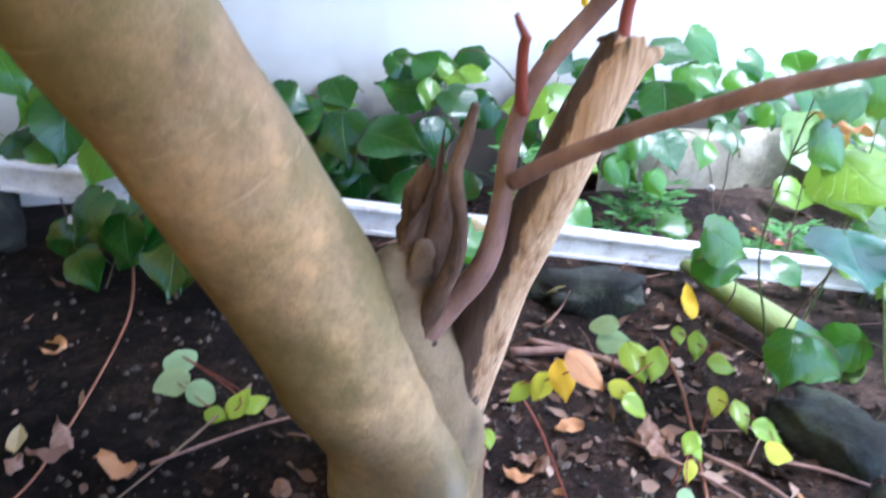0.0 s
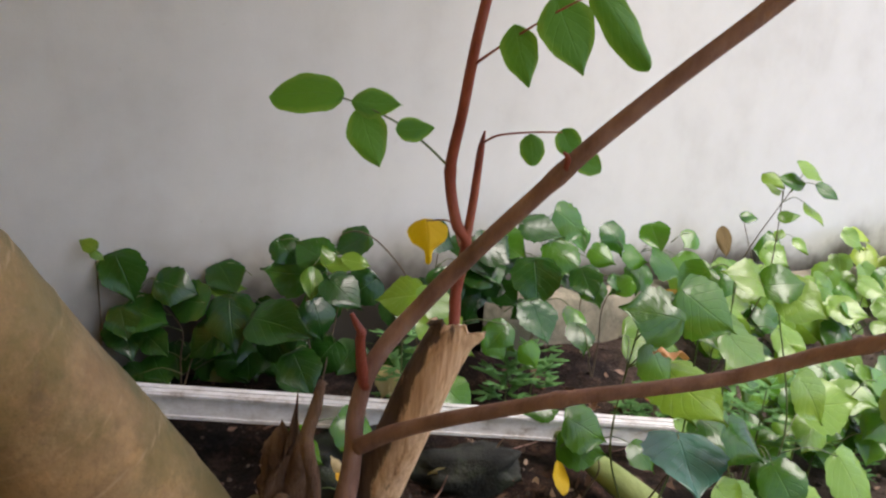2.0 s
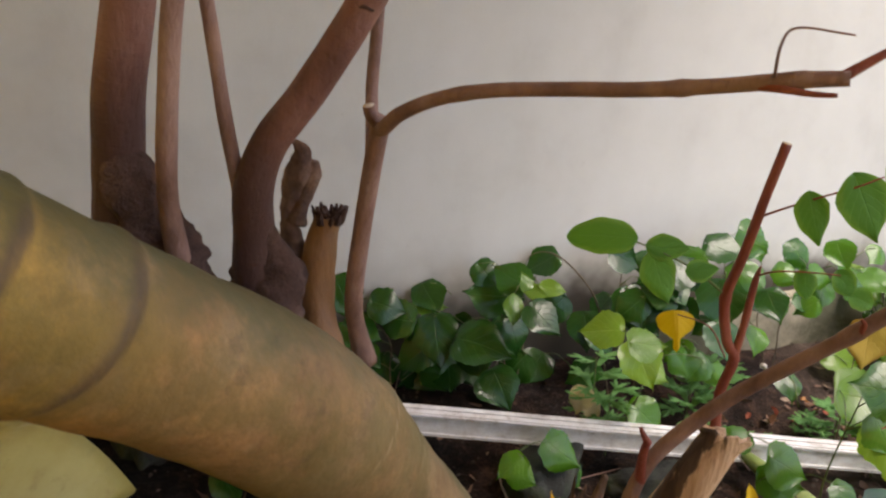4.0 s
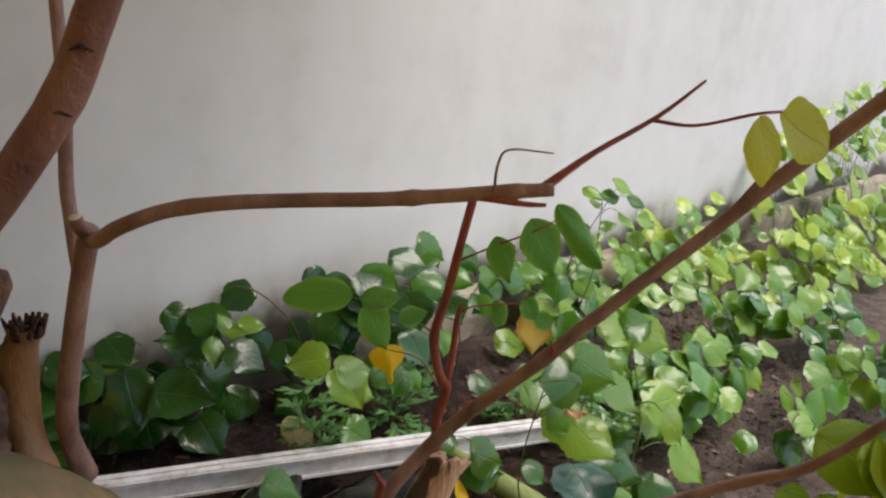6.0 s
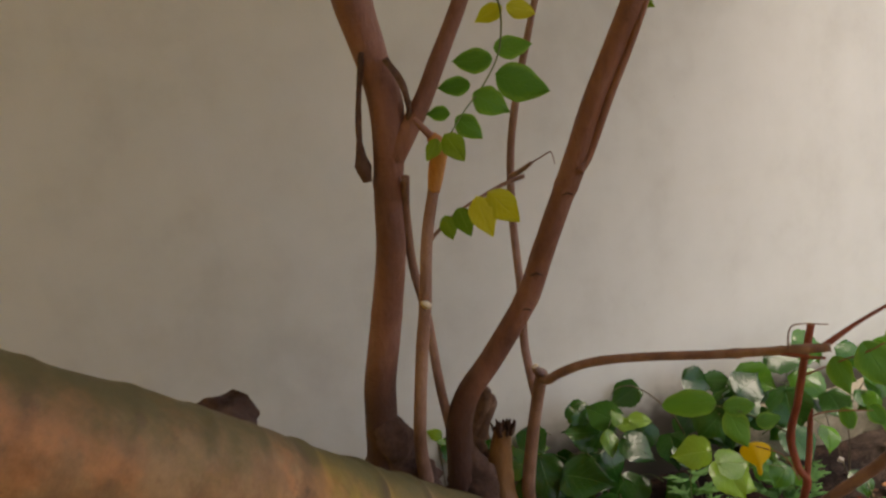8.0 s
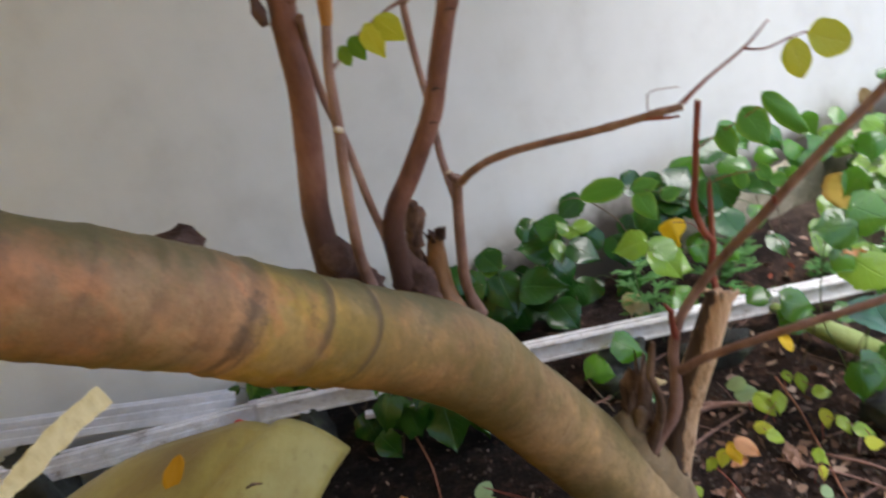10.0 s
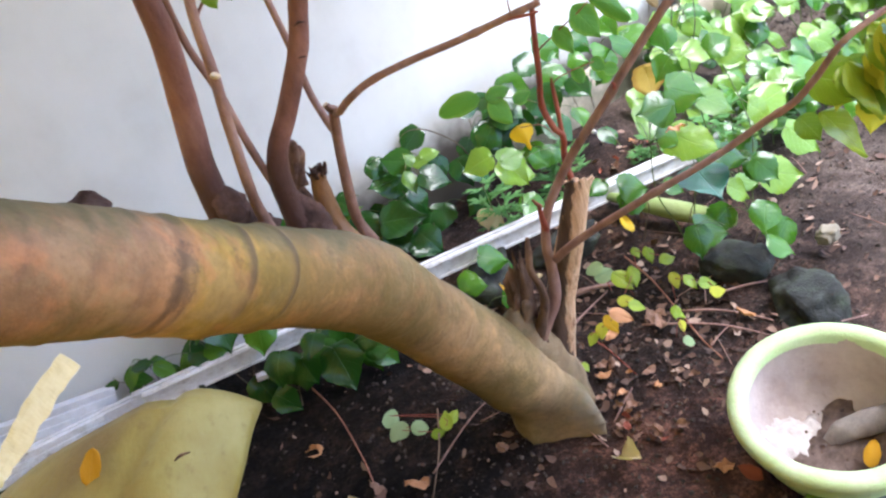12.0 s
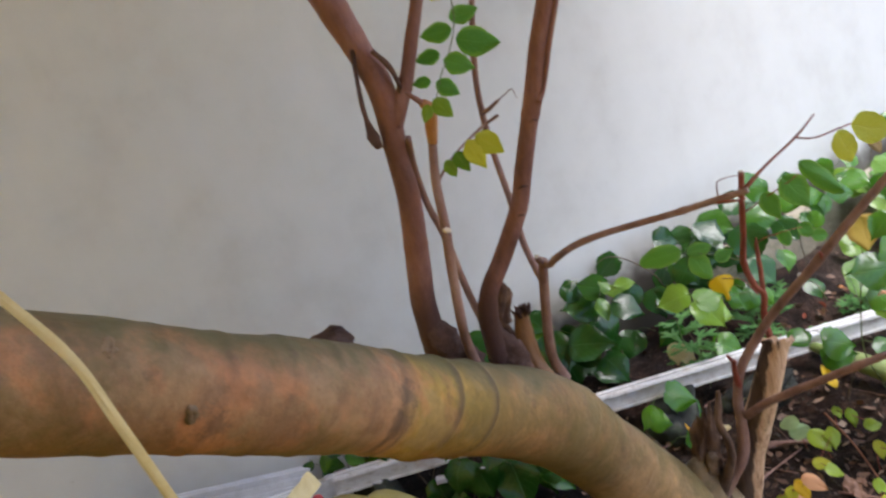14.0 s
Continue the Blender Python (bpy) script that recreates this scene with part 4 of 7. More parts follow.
    child("stub", tube_mesh("stub", ((-0.258, 0.413, 0.545), (-0.265, 0.427, 0.585), (-0.267, 0.435, 0.615), (-0.264, 0.440, 0.642), (-0.261, 0.441, 0.660)), (0.020, 0.0135, 0.0118, 0.0118, 0.0112), ORANGEWOOD, 20, 8, 0.3, 0.15), tree, "stub with peeled brown wood")
    rnd = random.Random(3)
    for k in range(46):
        a, q = rnd.uniform(0, 6.28), 0.0108 * math.sqrt(rnd.random())
        p = Vector((-0.261 + q * math.cos(a), 0.441 + q * math.sin(a), 0.656))
        tip = p + Vector((0.003 * math.cos(a) + rnd.uniform(-0.002, 0.002), 0.003 * math.sin(a) + rnd.uniform(-0.002, 0.002), rnd.uniform(0.005, 0.014)))
        child("splinter", tube_mesh("splinter", (p, (p + tip) / 2, tip), (0.0027, 0.0022, 0.0009), COLLAR, 5, 3, 0.5), tree)
    # bent shoot: upright stem, long bow to the right, fine twigs at its end
    bent = branch([(-0.232, 0.456, 0.536), (-0.239, 0.444, 0.574), (-0.238, 0.427, 0.607), (-0.230, 0.408, 0.663), (-0.222, 0.392, 0.708), (-0.215, 0.378, 0.743)], [0.0093, 0.0072, 0.0069, 0.0065, 0.0062, 0.0062], TWIG, "bent grey-brown shoot")
    bow = branch([(-0.215, 0.381, 0.739), (-0.210, 0.357, 0.744), (-0.198, 0.341, 0.756), (-0.175, 0.328, 0.768), (-0.146, 0.312, 0.776), (-0.109, 0.296, 0.781), (-0.075, 0.280, 0.785), (-0.044, 0.262, 0.791), (-0.019, 0.245, 0.797), (0.001, 0.236, 0.800)],
                 [0.0048, 0.0044, 0.0042, 0.0040, 0.0040, 0.0039, 0.0038, 0.0037, 0.0038, 0.0033], TWIG, "long bowed side shoot", ring_at=node(0.38, 0.72, 0.9), cap=CUTWOOD)
    child("spur", tube_mesh("spur", ((-0.2143, 0.3794, 0.7415), (-0.2195, 0.3685, 0.7491), (-0.2212, 0.3658, 0.7554)), (0.006, 0.0045, 0.0038), TWIG, 8, 3, 0.15, cap=CUTWOOD), tree)
    branch([(-0.0017, 0.2446, 0.7976), (0.0262, 0.2444, 0.8166), (0.0609, 0.2440, 0.8358), (0.0788, 0.2338, 0.8558)], [0.0028, 0.0016, 0.0013, 0.0008], RED, per=4, segs=7)
    fine = branch([(0.063, 0.250, 0.833), (0.072, 0.228, 0.834), (0.082, 0.200, 0.844), (0.095, 0.197, 0.846)], [0.0011, 0.0009, 0.0008, 0.0007], RED, per=4, segs=6)
    branch([(-0.0330, 0.2550, 0.7930), (-0.0240, 0.2450, 0.7930), (-0.0124, 0.2372, 0.7925), (-0.0040, 0.2330, 0.7930)], [0.0026, 0.0019, 0.0014, 0.0010], RED, per=4, segs=8)
    branch([(-0.0274, 0.2432, 0.7980), (-0.0281, 0.2403, 0.8119), (-0.0228, 0.2396, 0.8187), (0.0004, 0.2389, 0.8172)], [0.0009, 0.0007, 0.0006, 0.0005], TWIG, per=5, segs=5)
    # thin shoot rising behind the leaning one
    rear = branch([(-0.221, 0.3905, 0.712), (-0.2245, 0.408, 0.7215), (-0.2285, 0.429, 0.742), (-0.230, 0.437, 0.762), (-0.229, 0.450, 0.812), (-0.231, 0.456, 0.873), (-0.230, 0.455, 0.919), (-0.225, 0.449, 0.969), (-0.214, 0.438, 1.019), (-0.201, 0.427, 1.065), (-0.190, 0.415, 1.102), (-0.16, 0.36, 1.2)], [0.0052, 0.0048, 0.0045, 0.0044, 0.0044, 0.0042, 0.0042, 0.0040, 0.0037, 0.0035, 0.0032, 0.003], TWIG)
    branch([(-0.2302, 0.4543, 0.9294), (-0.2206, 0.4340, 0.9353), (-0.2080, 0.4085, 0.9452)], [0.003, 0.0026, 0.002], TWIG, per=4, segs=8)
    branch([(-0.2080, 0.4085, 0.9452), (-0.1968, 0.4002, 0.9515), (-0.1887, 0.3981, 0.9547), (-0.1860, 0.3980, 0.9429)], [0.0008, 0.0007, 0.0006, 0.0004], TWIG, per=4, segs=5)

    # broken stump of the second stem: bare split wood in front, dark bark behind
    stump = child("stump", stump_mesh(), tree, "broken pale split wood, bark torn off")
    ORIGIN[stump] = Vector((0, 0, 0))
    # dead spike beside it
    child("stub", rotten_mesh([(-0.062, 0.602, 0.14), (-0.052, 0.592, 0.19), (-0.046, 0.585, 0.24), (-0.041, 0.580, 0.285), (-0.036, 0.577, 0.315), (-0.033, 0.576, 0.335)], [0.042, 0.032, 0.026, 0.021, 0.017, 0.013], 4.0), tree, "rotten dark dead stub")
    child("shoulder", tube_mesh("shoulder", ((-0.022, 0.632, -0.04), (-0.030, 0.616, 0.085), (-0.042, 0.602, 0.145), (-0.060, 0.590, 0.198), (-0.068, 0.580, 0.230), (-0.064, 0.574, 0.256)), (0.054, 0.049, 0.046, 0.038, 0.028, 0.011), SHOULDER, 40, 14, 0.14, 0.3, seed=2.0), tree, "mossy swollen shoulder of the trunk")
    child("burl", tube_mesh("burl", ((-0.056, 0.582, 0.205), (-0.047, 0.570, 0.230), (-0.043, 0.564, 0.246), (-0.042, 0.563, 0.260), (-0.042, 0.565, 0.270)), (0.017, 0.0145, 0.011, 0.007, 0.003), BURL, 26, 10, 1.0, 0.5), tree, "knobbly light brown burl")
    child("spike", tube_mesh("spike", ((-0.044, 0.582, 0.17), (-0.030, 0.562, 0.215), (-0.016, 0.548, 0.26), (-0.014, 0.546, 0.295), (-0.021, 0.545, 0.333), (-0.016, 0.544, 0.362), (-0.011, 0.542, 0.390)), (0.016, 0.010, 0.0075, 0.0065, 0.006, 0.006, 0.0035), DEAD, 9, 6, 0.2), tree, "curved grey dead spike")

    # stem in front of the stump, and the branches that leave it
    branch([(-0.062, 0.600, 0.13), (-0.034, 0.582, 0.185), (-0.012, 0.571, 0.218), (0.004, 0.566, 0.241), (0.014, 0.566, 0.270), (0.018, 0.563, 0.314), (0.018, 0.557, 0.350), (0.024, 0.550, 0.389), (0.037, 0.546, 0.421), (0.061, 0.539, 0.457), (0.092, 0.522, 0.503), (0.142, 0.478, 0.576), (0.170, 0.461, 0.613), (0.213, 0.445, 0.660), (0.259, 0.427, 0.708), (0.296, 0.407, 0.754), (0.342, 0.372, 0.819), (0.35, 0.28, 0.91)],
           [0.024, 0.018, 0.0130, 0.0107, 0.0100, 0.0083, 0.0081, 0.0074, 0.0074, 0.0072, 0.0067, 0.0062, 0.0061, 0.0057, 0.0059, 0.0066, 0.0069, 0.0064], TWIG, "long slanting branch", ring_at=node(0.66))
    branch([(0.2823, 0.4173, 0.7335), (0.2918, 0.4096, 0.7566), (0.2977, 0.4035, 0.7736)], [0.0058, 0.0045, 0.0030], TWIG, per=5)
    child("bud", tube_mesh("bud", ((0.1518, 0.4664, 0.5910), (0.1511, 0.4638, 0.5989), (0.1473, 0.4621, 0.6028)), (0.0035, 0.0022, 0.001), RED, 6, 3, 0.3), tree, "pink bud")
    branch([(0.024, 0.549, 0.385), (0.020, 0.538, 0.412), (0.018, 0.527, 0.434), (0.019, 0.523, 0.443)], [0.006, 0.0044, 0.0040, 0.0038], RED, per=5)
    branch([(0.019, 0.523, 0.442), (0.014, 0.522, 0.450), (0.010, 0.521, 0.458)], [0.0036, 0.0028, 0.0018], RED, per=4)
    low = branch([(0.022, 0.543, 0.332), (0.049, 0.524, 0.356), (0.086, 0.489, 0.387), (0.128, 0.454, 0.416), (0.165, 0.427, 0.439), (0.212, 0.404, 0.459), (0.257, 0.388, 0.477), (0.295, 0.360, 0.506), (0.323, 0.331, 0.531), (0.341, 0.309, 0.562), (0.376, 0.282, 0.611), (0.5, 0.27, 0.64)],
                 [0.0076, 0.0067, 0.0061, 0.0057, 0.0053, 0.0051, 0.0051, 0.0049, 0.0047, 0.0045, 0.0040, 0.0034], TWIG, "long low side branch", ring_at=node(0.35, 0.68))
    # thin red twig behind, forked
    branch([(0.074, 0.574, 0.33), (0.098, 0.586, 0.40), (0.098, 0.592, 0.460), (0.102, 0.582, 0.505), (0.091, 0.579, 0.525), (0.082, 0.578, 0.567), (0.086, 0.563, 0.617), (0.090, 0.552, 0.668), (0.097, 0.545, 0.720)], [0.006, 0.0052, 0.0052, 0.0051, 0.0048, 0.0049, 0.0045, 0.0043, 0.0042], RED, "fresh red twig, cut at the top", ring_at=node(0.62), cap=CUTWOOD)
    branch([(0.1007, 0.5816, 0.5023), (0.1035, 0.5785, 0.5422), (0.1054, 0.5773, 0.5859), (0.1068, 0.5741, 0.6032)], [0.0042, 0.0036, 0.0032, 0.0008], RED)

    # leaflets ------------------------------------------------------------
    front = (-0.1, -0.9, 0.35)
    # compound leaf to the left of the red twig
    rach = [(0.0823, 0.5798, 0.5691), (0.0628, 0.5661, 0.5865), (0.0370, 0.5561, 0.6043), (0.0069, 0.5587, 0.6164), (-0.0091, 0.5620, 0.6204)]
    ra = branch(rach, [0.0012, 0.001, 0.0009, 0.0008, 0.0007], STEM, per=4, segs=6)
    for c, s, a, k in (((-0.039, 0.566, 0.622), 0.063, 178, 0), ((0.014, 0.550, 0.594), 0.050, -68, 1), ((0.018, 0.556, 0.620), 0.040, 5, 2), ((0.049, 0.551, 0.603), 0.031, 14, 3)):
        hang(ra, LEAF_TREE, "oval" if k < 1 else "ovate", c, s, a, front, k)
    # hanging leaflets to the right of it
    rb = branch([(0.0884, 0.5557, 0.6526), (0.1023, 0.5403, 0.6657), (0.1201, 0.5233, 0.6806), (0.1400, 0.5044, 0.6960), (0.1571, 0.4993, 0.7070)], [0.0014, 0.001, 0.0009, 0.0008, 0.0007], RED, per=4, segs=6)
    for c, s, a, k in (((0.121, 0.518, 0.666), 0.046, -72, 4), ((0.150, 0.498, 0.683), 0.058, -66, 5), ((0.186, 0.498, 0.692), 0.074, -56, 6)):
        hang(rb, LEAF_TREE, "slender" if k == 6 else "ovate", c, s, a, front, k)
    rc = branch([(0.1066, 0.5748, 0.5936), (0.1177, 0.5666, 0.6014), (0.1407, 0.5556, 0.6066), (0.1637, 0.5445, 0.6097)], [0.001, 0.0009, 0.0008, 0.0006], RED, per=4, segs=6)
    for c, s, a, k in (((0.146, 0.567, 0.592), 0.027, -80, 7), ((0.172, 0.552, 0.601), 0.025, -62, 8), ((0.190, 0.552, 0.586), 0.024, -25, 9)):
        hang(rc, LEAF_TREE, "round", c, s, a, front, k)
    # yellow curled leaf that hangs by its stalk
    m, base = leaf_pose((0.076, 0.700, 0.478), 0.047, -80, (-0.15, -0.85, 0.35))
    yl = child("leaf", leaf_mesh("leaf", LEAF_GLOW, "spoon", 0.88, -0.25, -0.10, 3.1, -0.12), branch([(0.098, 0.596, 0.500), (0.092, 0.64, 0.512), (0.074, 0.695, 0.500)], [0.001, 0.0008, 0.0007], RED, per=4, segs=5), "curled yellow leaf", m)
    # yellow-green leaflets beside the cut-back shoot
    rd = branch([(-0.304, 0.310, 0.893), (-0.294, 0.314, 0.902), (-0.277, 0.314, 0.916), (-0.257, 0.316, 0.927), (-0.236, 0.320, 0.936), (-0.216, 0.323, 0.942)], [0.0024, 0.0016, 0.0011, 0.0012, 0.0018, 0.0020], TWIG, per=4, segs=6)
    for c, s, a, k, mt in (((-0.283, 0.297, 0.907), 0.022, -75, 0, LEAF_LIGHT), ((-0.269, 0.290, 0.912), 0.026, -70, 1, LEAF_LIGHT), ((-0.252, 0.287, 0.916), 0.036, -72, 2, LEAF_LIME), ((-0.235, 0.287, 0.922), 0.037, -52, 3, LEAF_LIME)):
        hang(rd, mt, "ovate", c, s, a, front, k)
    # hanging compound leaf above
    re_ = branch([(-0.247, 0.336, 1.10), (-0.226, 0.380, 1.095), (-0.228, 0.385, 1.055), (-0.243, 0.358, 1.025), (-0.262, 0.330, 1.002), (-0.274, 0.292, 0.984)], [0.0014, 0.001, 0.0009, 0.0008, 0.0007, 0.0006], STEM, per=4, segs=6)
    for c, s, a, k, mt in (((-0.254, 0.366, 1.046), 0.038, 172, 0, LEAF_TREE), ((-0.216, 0.392, 1.056), 0.036, 5, 1, LEAF_TREE), ((-0.271, 0.346, 1.024), 0.030, 176, 2, LEAF_TREE), ((-0.210, 0.380, 1.022), 0.052, -22, 3, LEAF_TREE), ((-0.285, 0.322, 1.002), 0.022, 170, 4, LEAF_TREE), ((-0.239, 0.342, 1.007), 0.036, -32, 5, LEAF_TREE), ((-0.259, 0.320, 0.988), 0.029, -45, 6, LEAF_TREE), ((-0.270, 0.280, 0.974), 0.028, -60, 7, LEAF_LIGHT), ((-0.288, 0.278, 0.974), 0.020, -120, 8, LEAF_LIGHT), ((-0.236, 0.385, 1.086), 0.028, 200, 9, LEAF_LIME), ((-0.206, 0.385, 1.086), 0.028, -20, 10, LEAF_LIME), ((-0.110, 0.305, 1.074), 0.02, -40, 11, LEAF_LIGHT)):
        hang(re_, mt, "ovate", c, s, a, (-0.05, -0.95, 0.2), k)
    # leaflets at the end of the fine twigs
    for c, s, a, k in (((0.084, 0.189, 0.829), 0.033, -82, 0), ((0.112, 0.197, 0.837), 0.038, -28, 1)):
        hang(fine, LEAF_LIME, "round", c, s, a, (0.1, -0.9, 0.3), k)
    # drooping leaflets at the end of the long low branch
    rnd = random.Random(11)
    for k in range(22):
        t = rnd.uniform(0.0, 1.0)
        c = Vector((0.375 + 0.10 * t + rnd.uniform(-0.02, 0.03), 0.33 - 0.05 * t + rnd.uniform(-0.03, 0.03), 0.515 + 0.085 * t - rnd.uniform(0.0, 0.07)))
        hang(low, LEAF_LIME if rnd.random() < 0.35 else LEAF_LIGHT, "heart", c, rnd.uniform(0.04, 0.066), rnd.uniform(-120, -50), (rnd.uniform(-0.5, 0.3), -0.7, rnd.uniform(0.2, 0.7)), k % 6)
    for k in range(16):
        t = rnd.uniform(0.0, 1.0)
        c = (0.372 + 0.12 * t + rnd.uniform(0, 0.02), 0.30 - 0.05 * t + rnd.uniform(-0.03, 0.03), 0.475 + 0.13 * t + rnd.uniform(-0.02, 0.05))
        hang(low, rnd.choice((LEAF_LIME, LEAF_SUN, LEAF_SUN)), "ovate", c, rnd.uniform(0.065, 0.095), rnd.uniform(-150, -20), (rnd.uniform(-0.5, 0.3), -0.6, rnd.uniform(0.3, 0.9)), k % 6)
    return tree


def rotten_mesh(pts, radii, seed):
    """Rotten wood: deep lengthwise furrows and a torn top."""
    C, R = smooth_path(pts, radii, 14)
    segs, n, verts, faces, uvs = 52, 0, [], [], []
    n = len(C)
    for i, (c, r) in enumerate(zip(C, R)):
        for k in range(segs):
            a = 2 * math.pi * k / segs
            q = (math.cos(a) * 2.2 + seed, math.sin(a) * 2.2, i * 0.045)
            f = 1 + 0.42 * noise.noise(q) + 0.22 * noise.noise((q[0] * 2.6, q[1] * 2.6, i * 0.16)) + 0.16 * noise.noise((q[0] * 6, q[1] * 6, i * 0.35)) + 0.08 * noise.noise((q[0] * 14, q[1] * 14, i * 1.1))
            hollow = max(0.0, -math.sin(a - 0.25)) ** 1.5 * max(0.0, min(1.0, (i / n - 0.12) / 0.2))
            f *= 1 - 1.25 * hollow
            top = max(0.0, (i - 0.45 * n) / (0.55 * n))
            lift = top * (0.075 * noise.noise((math.cos(a) * 1.9, math.sin(a) * 1.9, seed)) + 0.02 * noise.noise((math.cos(a) * 5, math.sin(a) * 5, seed)))
            verts.append(c + Vector((math.cos(a) * r * f, math.sin(a) * r * f, lift)))
            uvs.append((k / segs, i / n))
    faces = [(i * segs + k, i * segs + (k + 1) % segs, (i + 1) * segs + (k + 1) % segs, (i + 1) * segs + k) for i in range(n - 1) for k in range(segs)]
    verts.append(C[-1] - Vector((0, 0, 0.02)))
    uvs.append((0.5, 1))
    faces += [(len(verts) - 1, (n - 1) * segs + k, (n - 1) * segs + (k + 1) % segs) for k in range(segs)]
    return mesh_data("stub", verts, faces, DEAD, uvs)


def stump_mesh():
    """A split stem: bare wood on the right and in front, a dark slab of bark behind it, broken off raggedly at the top."""
    pts = [(-0.010, 0.644, 0.069), (0.005, 0.627, 0.127), (0.015, 0.616, 0.164), (0.029, 0.604, 0.223), (0.044, 0.588, 0.275), (0.057, 0.568, 0.328), (0.076, 0.554, 0.390), (0.093, 0.552, 0.431), (0.098, 0.554, 0.440)]
    rad = [0.0435, 0.0352, 0.0302, 0.0272, 0.0257, 0.0237, 0.0223, 0.0202, 0.0237]
    C, R = smooth_path(pts, rad, 7)
    segs, verts, faces, slots, uvs = 22, [], [], [], []
    n = len(C)
    side = Vector((1, 0, 0))
    for i, (c, r) in enumerate(zip(C, R)):
        t = (C[min(i + 1, n - 1)] - C[max(i - 1, 0)]).normalized()
        side = (side - t * side.dot(t)).normalized()
        up = t.cross(side)
        for k in range(segs):
            a = 2 * math.pi * k / segs
            d = side * math.cos(a) + up * math.sin(a)
            groove = 0.10 * noise.noise((math.cos(a) * 4, math.sin(a) * 4, i * 0.06)) + 0.05 * noise.noise((math.cos(a) * 11, math.sin(a) * 11, i * 0.12))
            p = c + d * r * (0.95 + groove)
            if i > n - 6:
                jag = noise.noise((math.cos(a) * 3.1 + 7, math.sin(a) * 3.1, 0.5))
                p += t * (0.013 * jag + 0.008 * math.cos(a)) * (i - (n - 6)) / 5
            verts.append(p)
            uvs.append((k / segs, i / n))
    for i in range(n - 1):
        for k in range(segs):
            faces.append((i * segs + k, i * segs + (k + 1) % segs, (i + 1) * segs + (k + 1) % segs, (i + 1) * segs + k))
    verts.append(C[-1] - Vector((0.004, 0, 0.012)))
    uvs.append((0.5, 0.5))
    for k in range(segs):
        faces.append((len(verts) - 1, (n - 1) * segs + k, (n - 1) * segs + (k + 1) % segs))
    me = mesh_data("stump", verts, faces, SPLIT, uvs)
    # bark is left on the left side and round the foot
    mask = []
    for i in range(n):
        for k in range(segs):
            a = 2 * math.pi * k / segs
            around = max(0.0, min(1.0, 0.5 + 1.3 * math.cos(a - 3.30 - 0.6 * (1 - i / n)) - 1.12 + 0.85 * max(0.0, 1 - i / (0.75 * n)) ** 1.6))
            foot = max(0.0, min(1.0, (8 + 6 * math.cos(a - 3.6) - i) / 6))
            mask.append(max(around, foot))
    me.attributes.new("bark", "FLOAT", "POINT").data.foreach_set("value", mask + [0.0])
    return me


# ---------------------------------------------------------------- planting along the wall
def vine(root, rows, mats, kind, label, seed, filler=0, spread=(0.07, 0.06, 0.05), fmat=None, stem_mat=None, category="plant", group="", face=(0.05, -0.66, 0.68), sizes=(0.05, 0.085), name="leafy_plant"):
    """One plant: stems from its root, stalked leaves at the rows (x, y, z, length, tip angle), and more leaves among and behind them."""
    rnd = random.Random(seed)
    gx, gy = root
    base = Vector((gx, gy, ground_z(gx, gy) - 0.01))
    plant = thing(name, base, label, category, group)
    stem_mat = stem_mat or BROWN_STEM
    everything = [(Vector(r[:3]), r[3], r[4], rnd.choice(mats)) for r in rows]
    for _ in range(filler):
        c, s, a, mt = rnd.choice(everything[: max(1, len(rows))]) if rows else (base + Vector((0, 0, 0.12)), 0.07, -60, mats[0])
        q = c + Vector((rnd.gauss(0, spread[0]), abs(rnd.gauss(0, spread[1])) + 0.015, rnd.gauss(-0.02, spread[2])))
        q.z = max(q.z, ground_z(q.x, q.y) + 0.025)
        q.z = min(q.z, c.z - 0.012)
        q.y = min(q.y, 1.48 + 0.44 * q.x - 0.05)
        everything.append((q, rnd.uniform(*sizes), rnd.uniform(-150, -10), rnd.choice(fmat or mats)))
    centre = sum((e[0] for e in everything), Vector()) / len(everything)
    # two or three stems run up through the leaves
    tops = sorted(everything, key=lambda e: -e[0].z)[: 1 if len(everything) < 8 else 2]
    paths = []
    for c, *_ in tops:
        top = c + Vector((0, 0.03, -0.01))
        mid = base.lerp(top, 0.5) + Vector((rnd.uniform(-0.045, 0.045), rnd.uniform(-0.01, 0.04), 0.02))
        P, _r = smooth_path((base, base.lerp(mid, 0.5) + Vector((rnd.uniform(-0.012, 0.012), 0, 0)), mid, top), (0.003, 0.0026, 0.0023, 0.0014), 5)
        child("stem", tube_mesh("stem", (base, base.lerp(mid, 0.5), mid, top), (0.0017, 0.0015, 0.0013, 0.0009), stem_mat, 6, 5, 0.1), plant)
        paths += P
    for i, (c, s, a, mt) in enumerate(everything):
        f = Vector(face) + Vector((rnd.uniform(-0.34, 0.34), rnd.uniform(-0.25, 0.25), rnd.uniform(-0.3, 0.3)))
        m, b = leaf_pose(c, s, a + rnd.uniform(-12, 12), f)
        child("leaf", leaf_of(mt, kind, rnd.randrange(7)), plant, "", m)
        below = [p for p in paths if p.z < b.z + 0.01] or paths
        near = min(below, key=lambda p: (p - b).length)
        if (near - b).length > 0.11:
            near = b + (near - b).normalized() * 0.06 + Vector((0, 0.01, -0.015))
        petiole(plant, near, b, 0.0009, STEM, 0.012)
    return plant


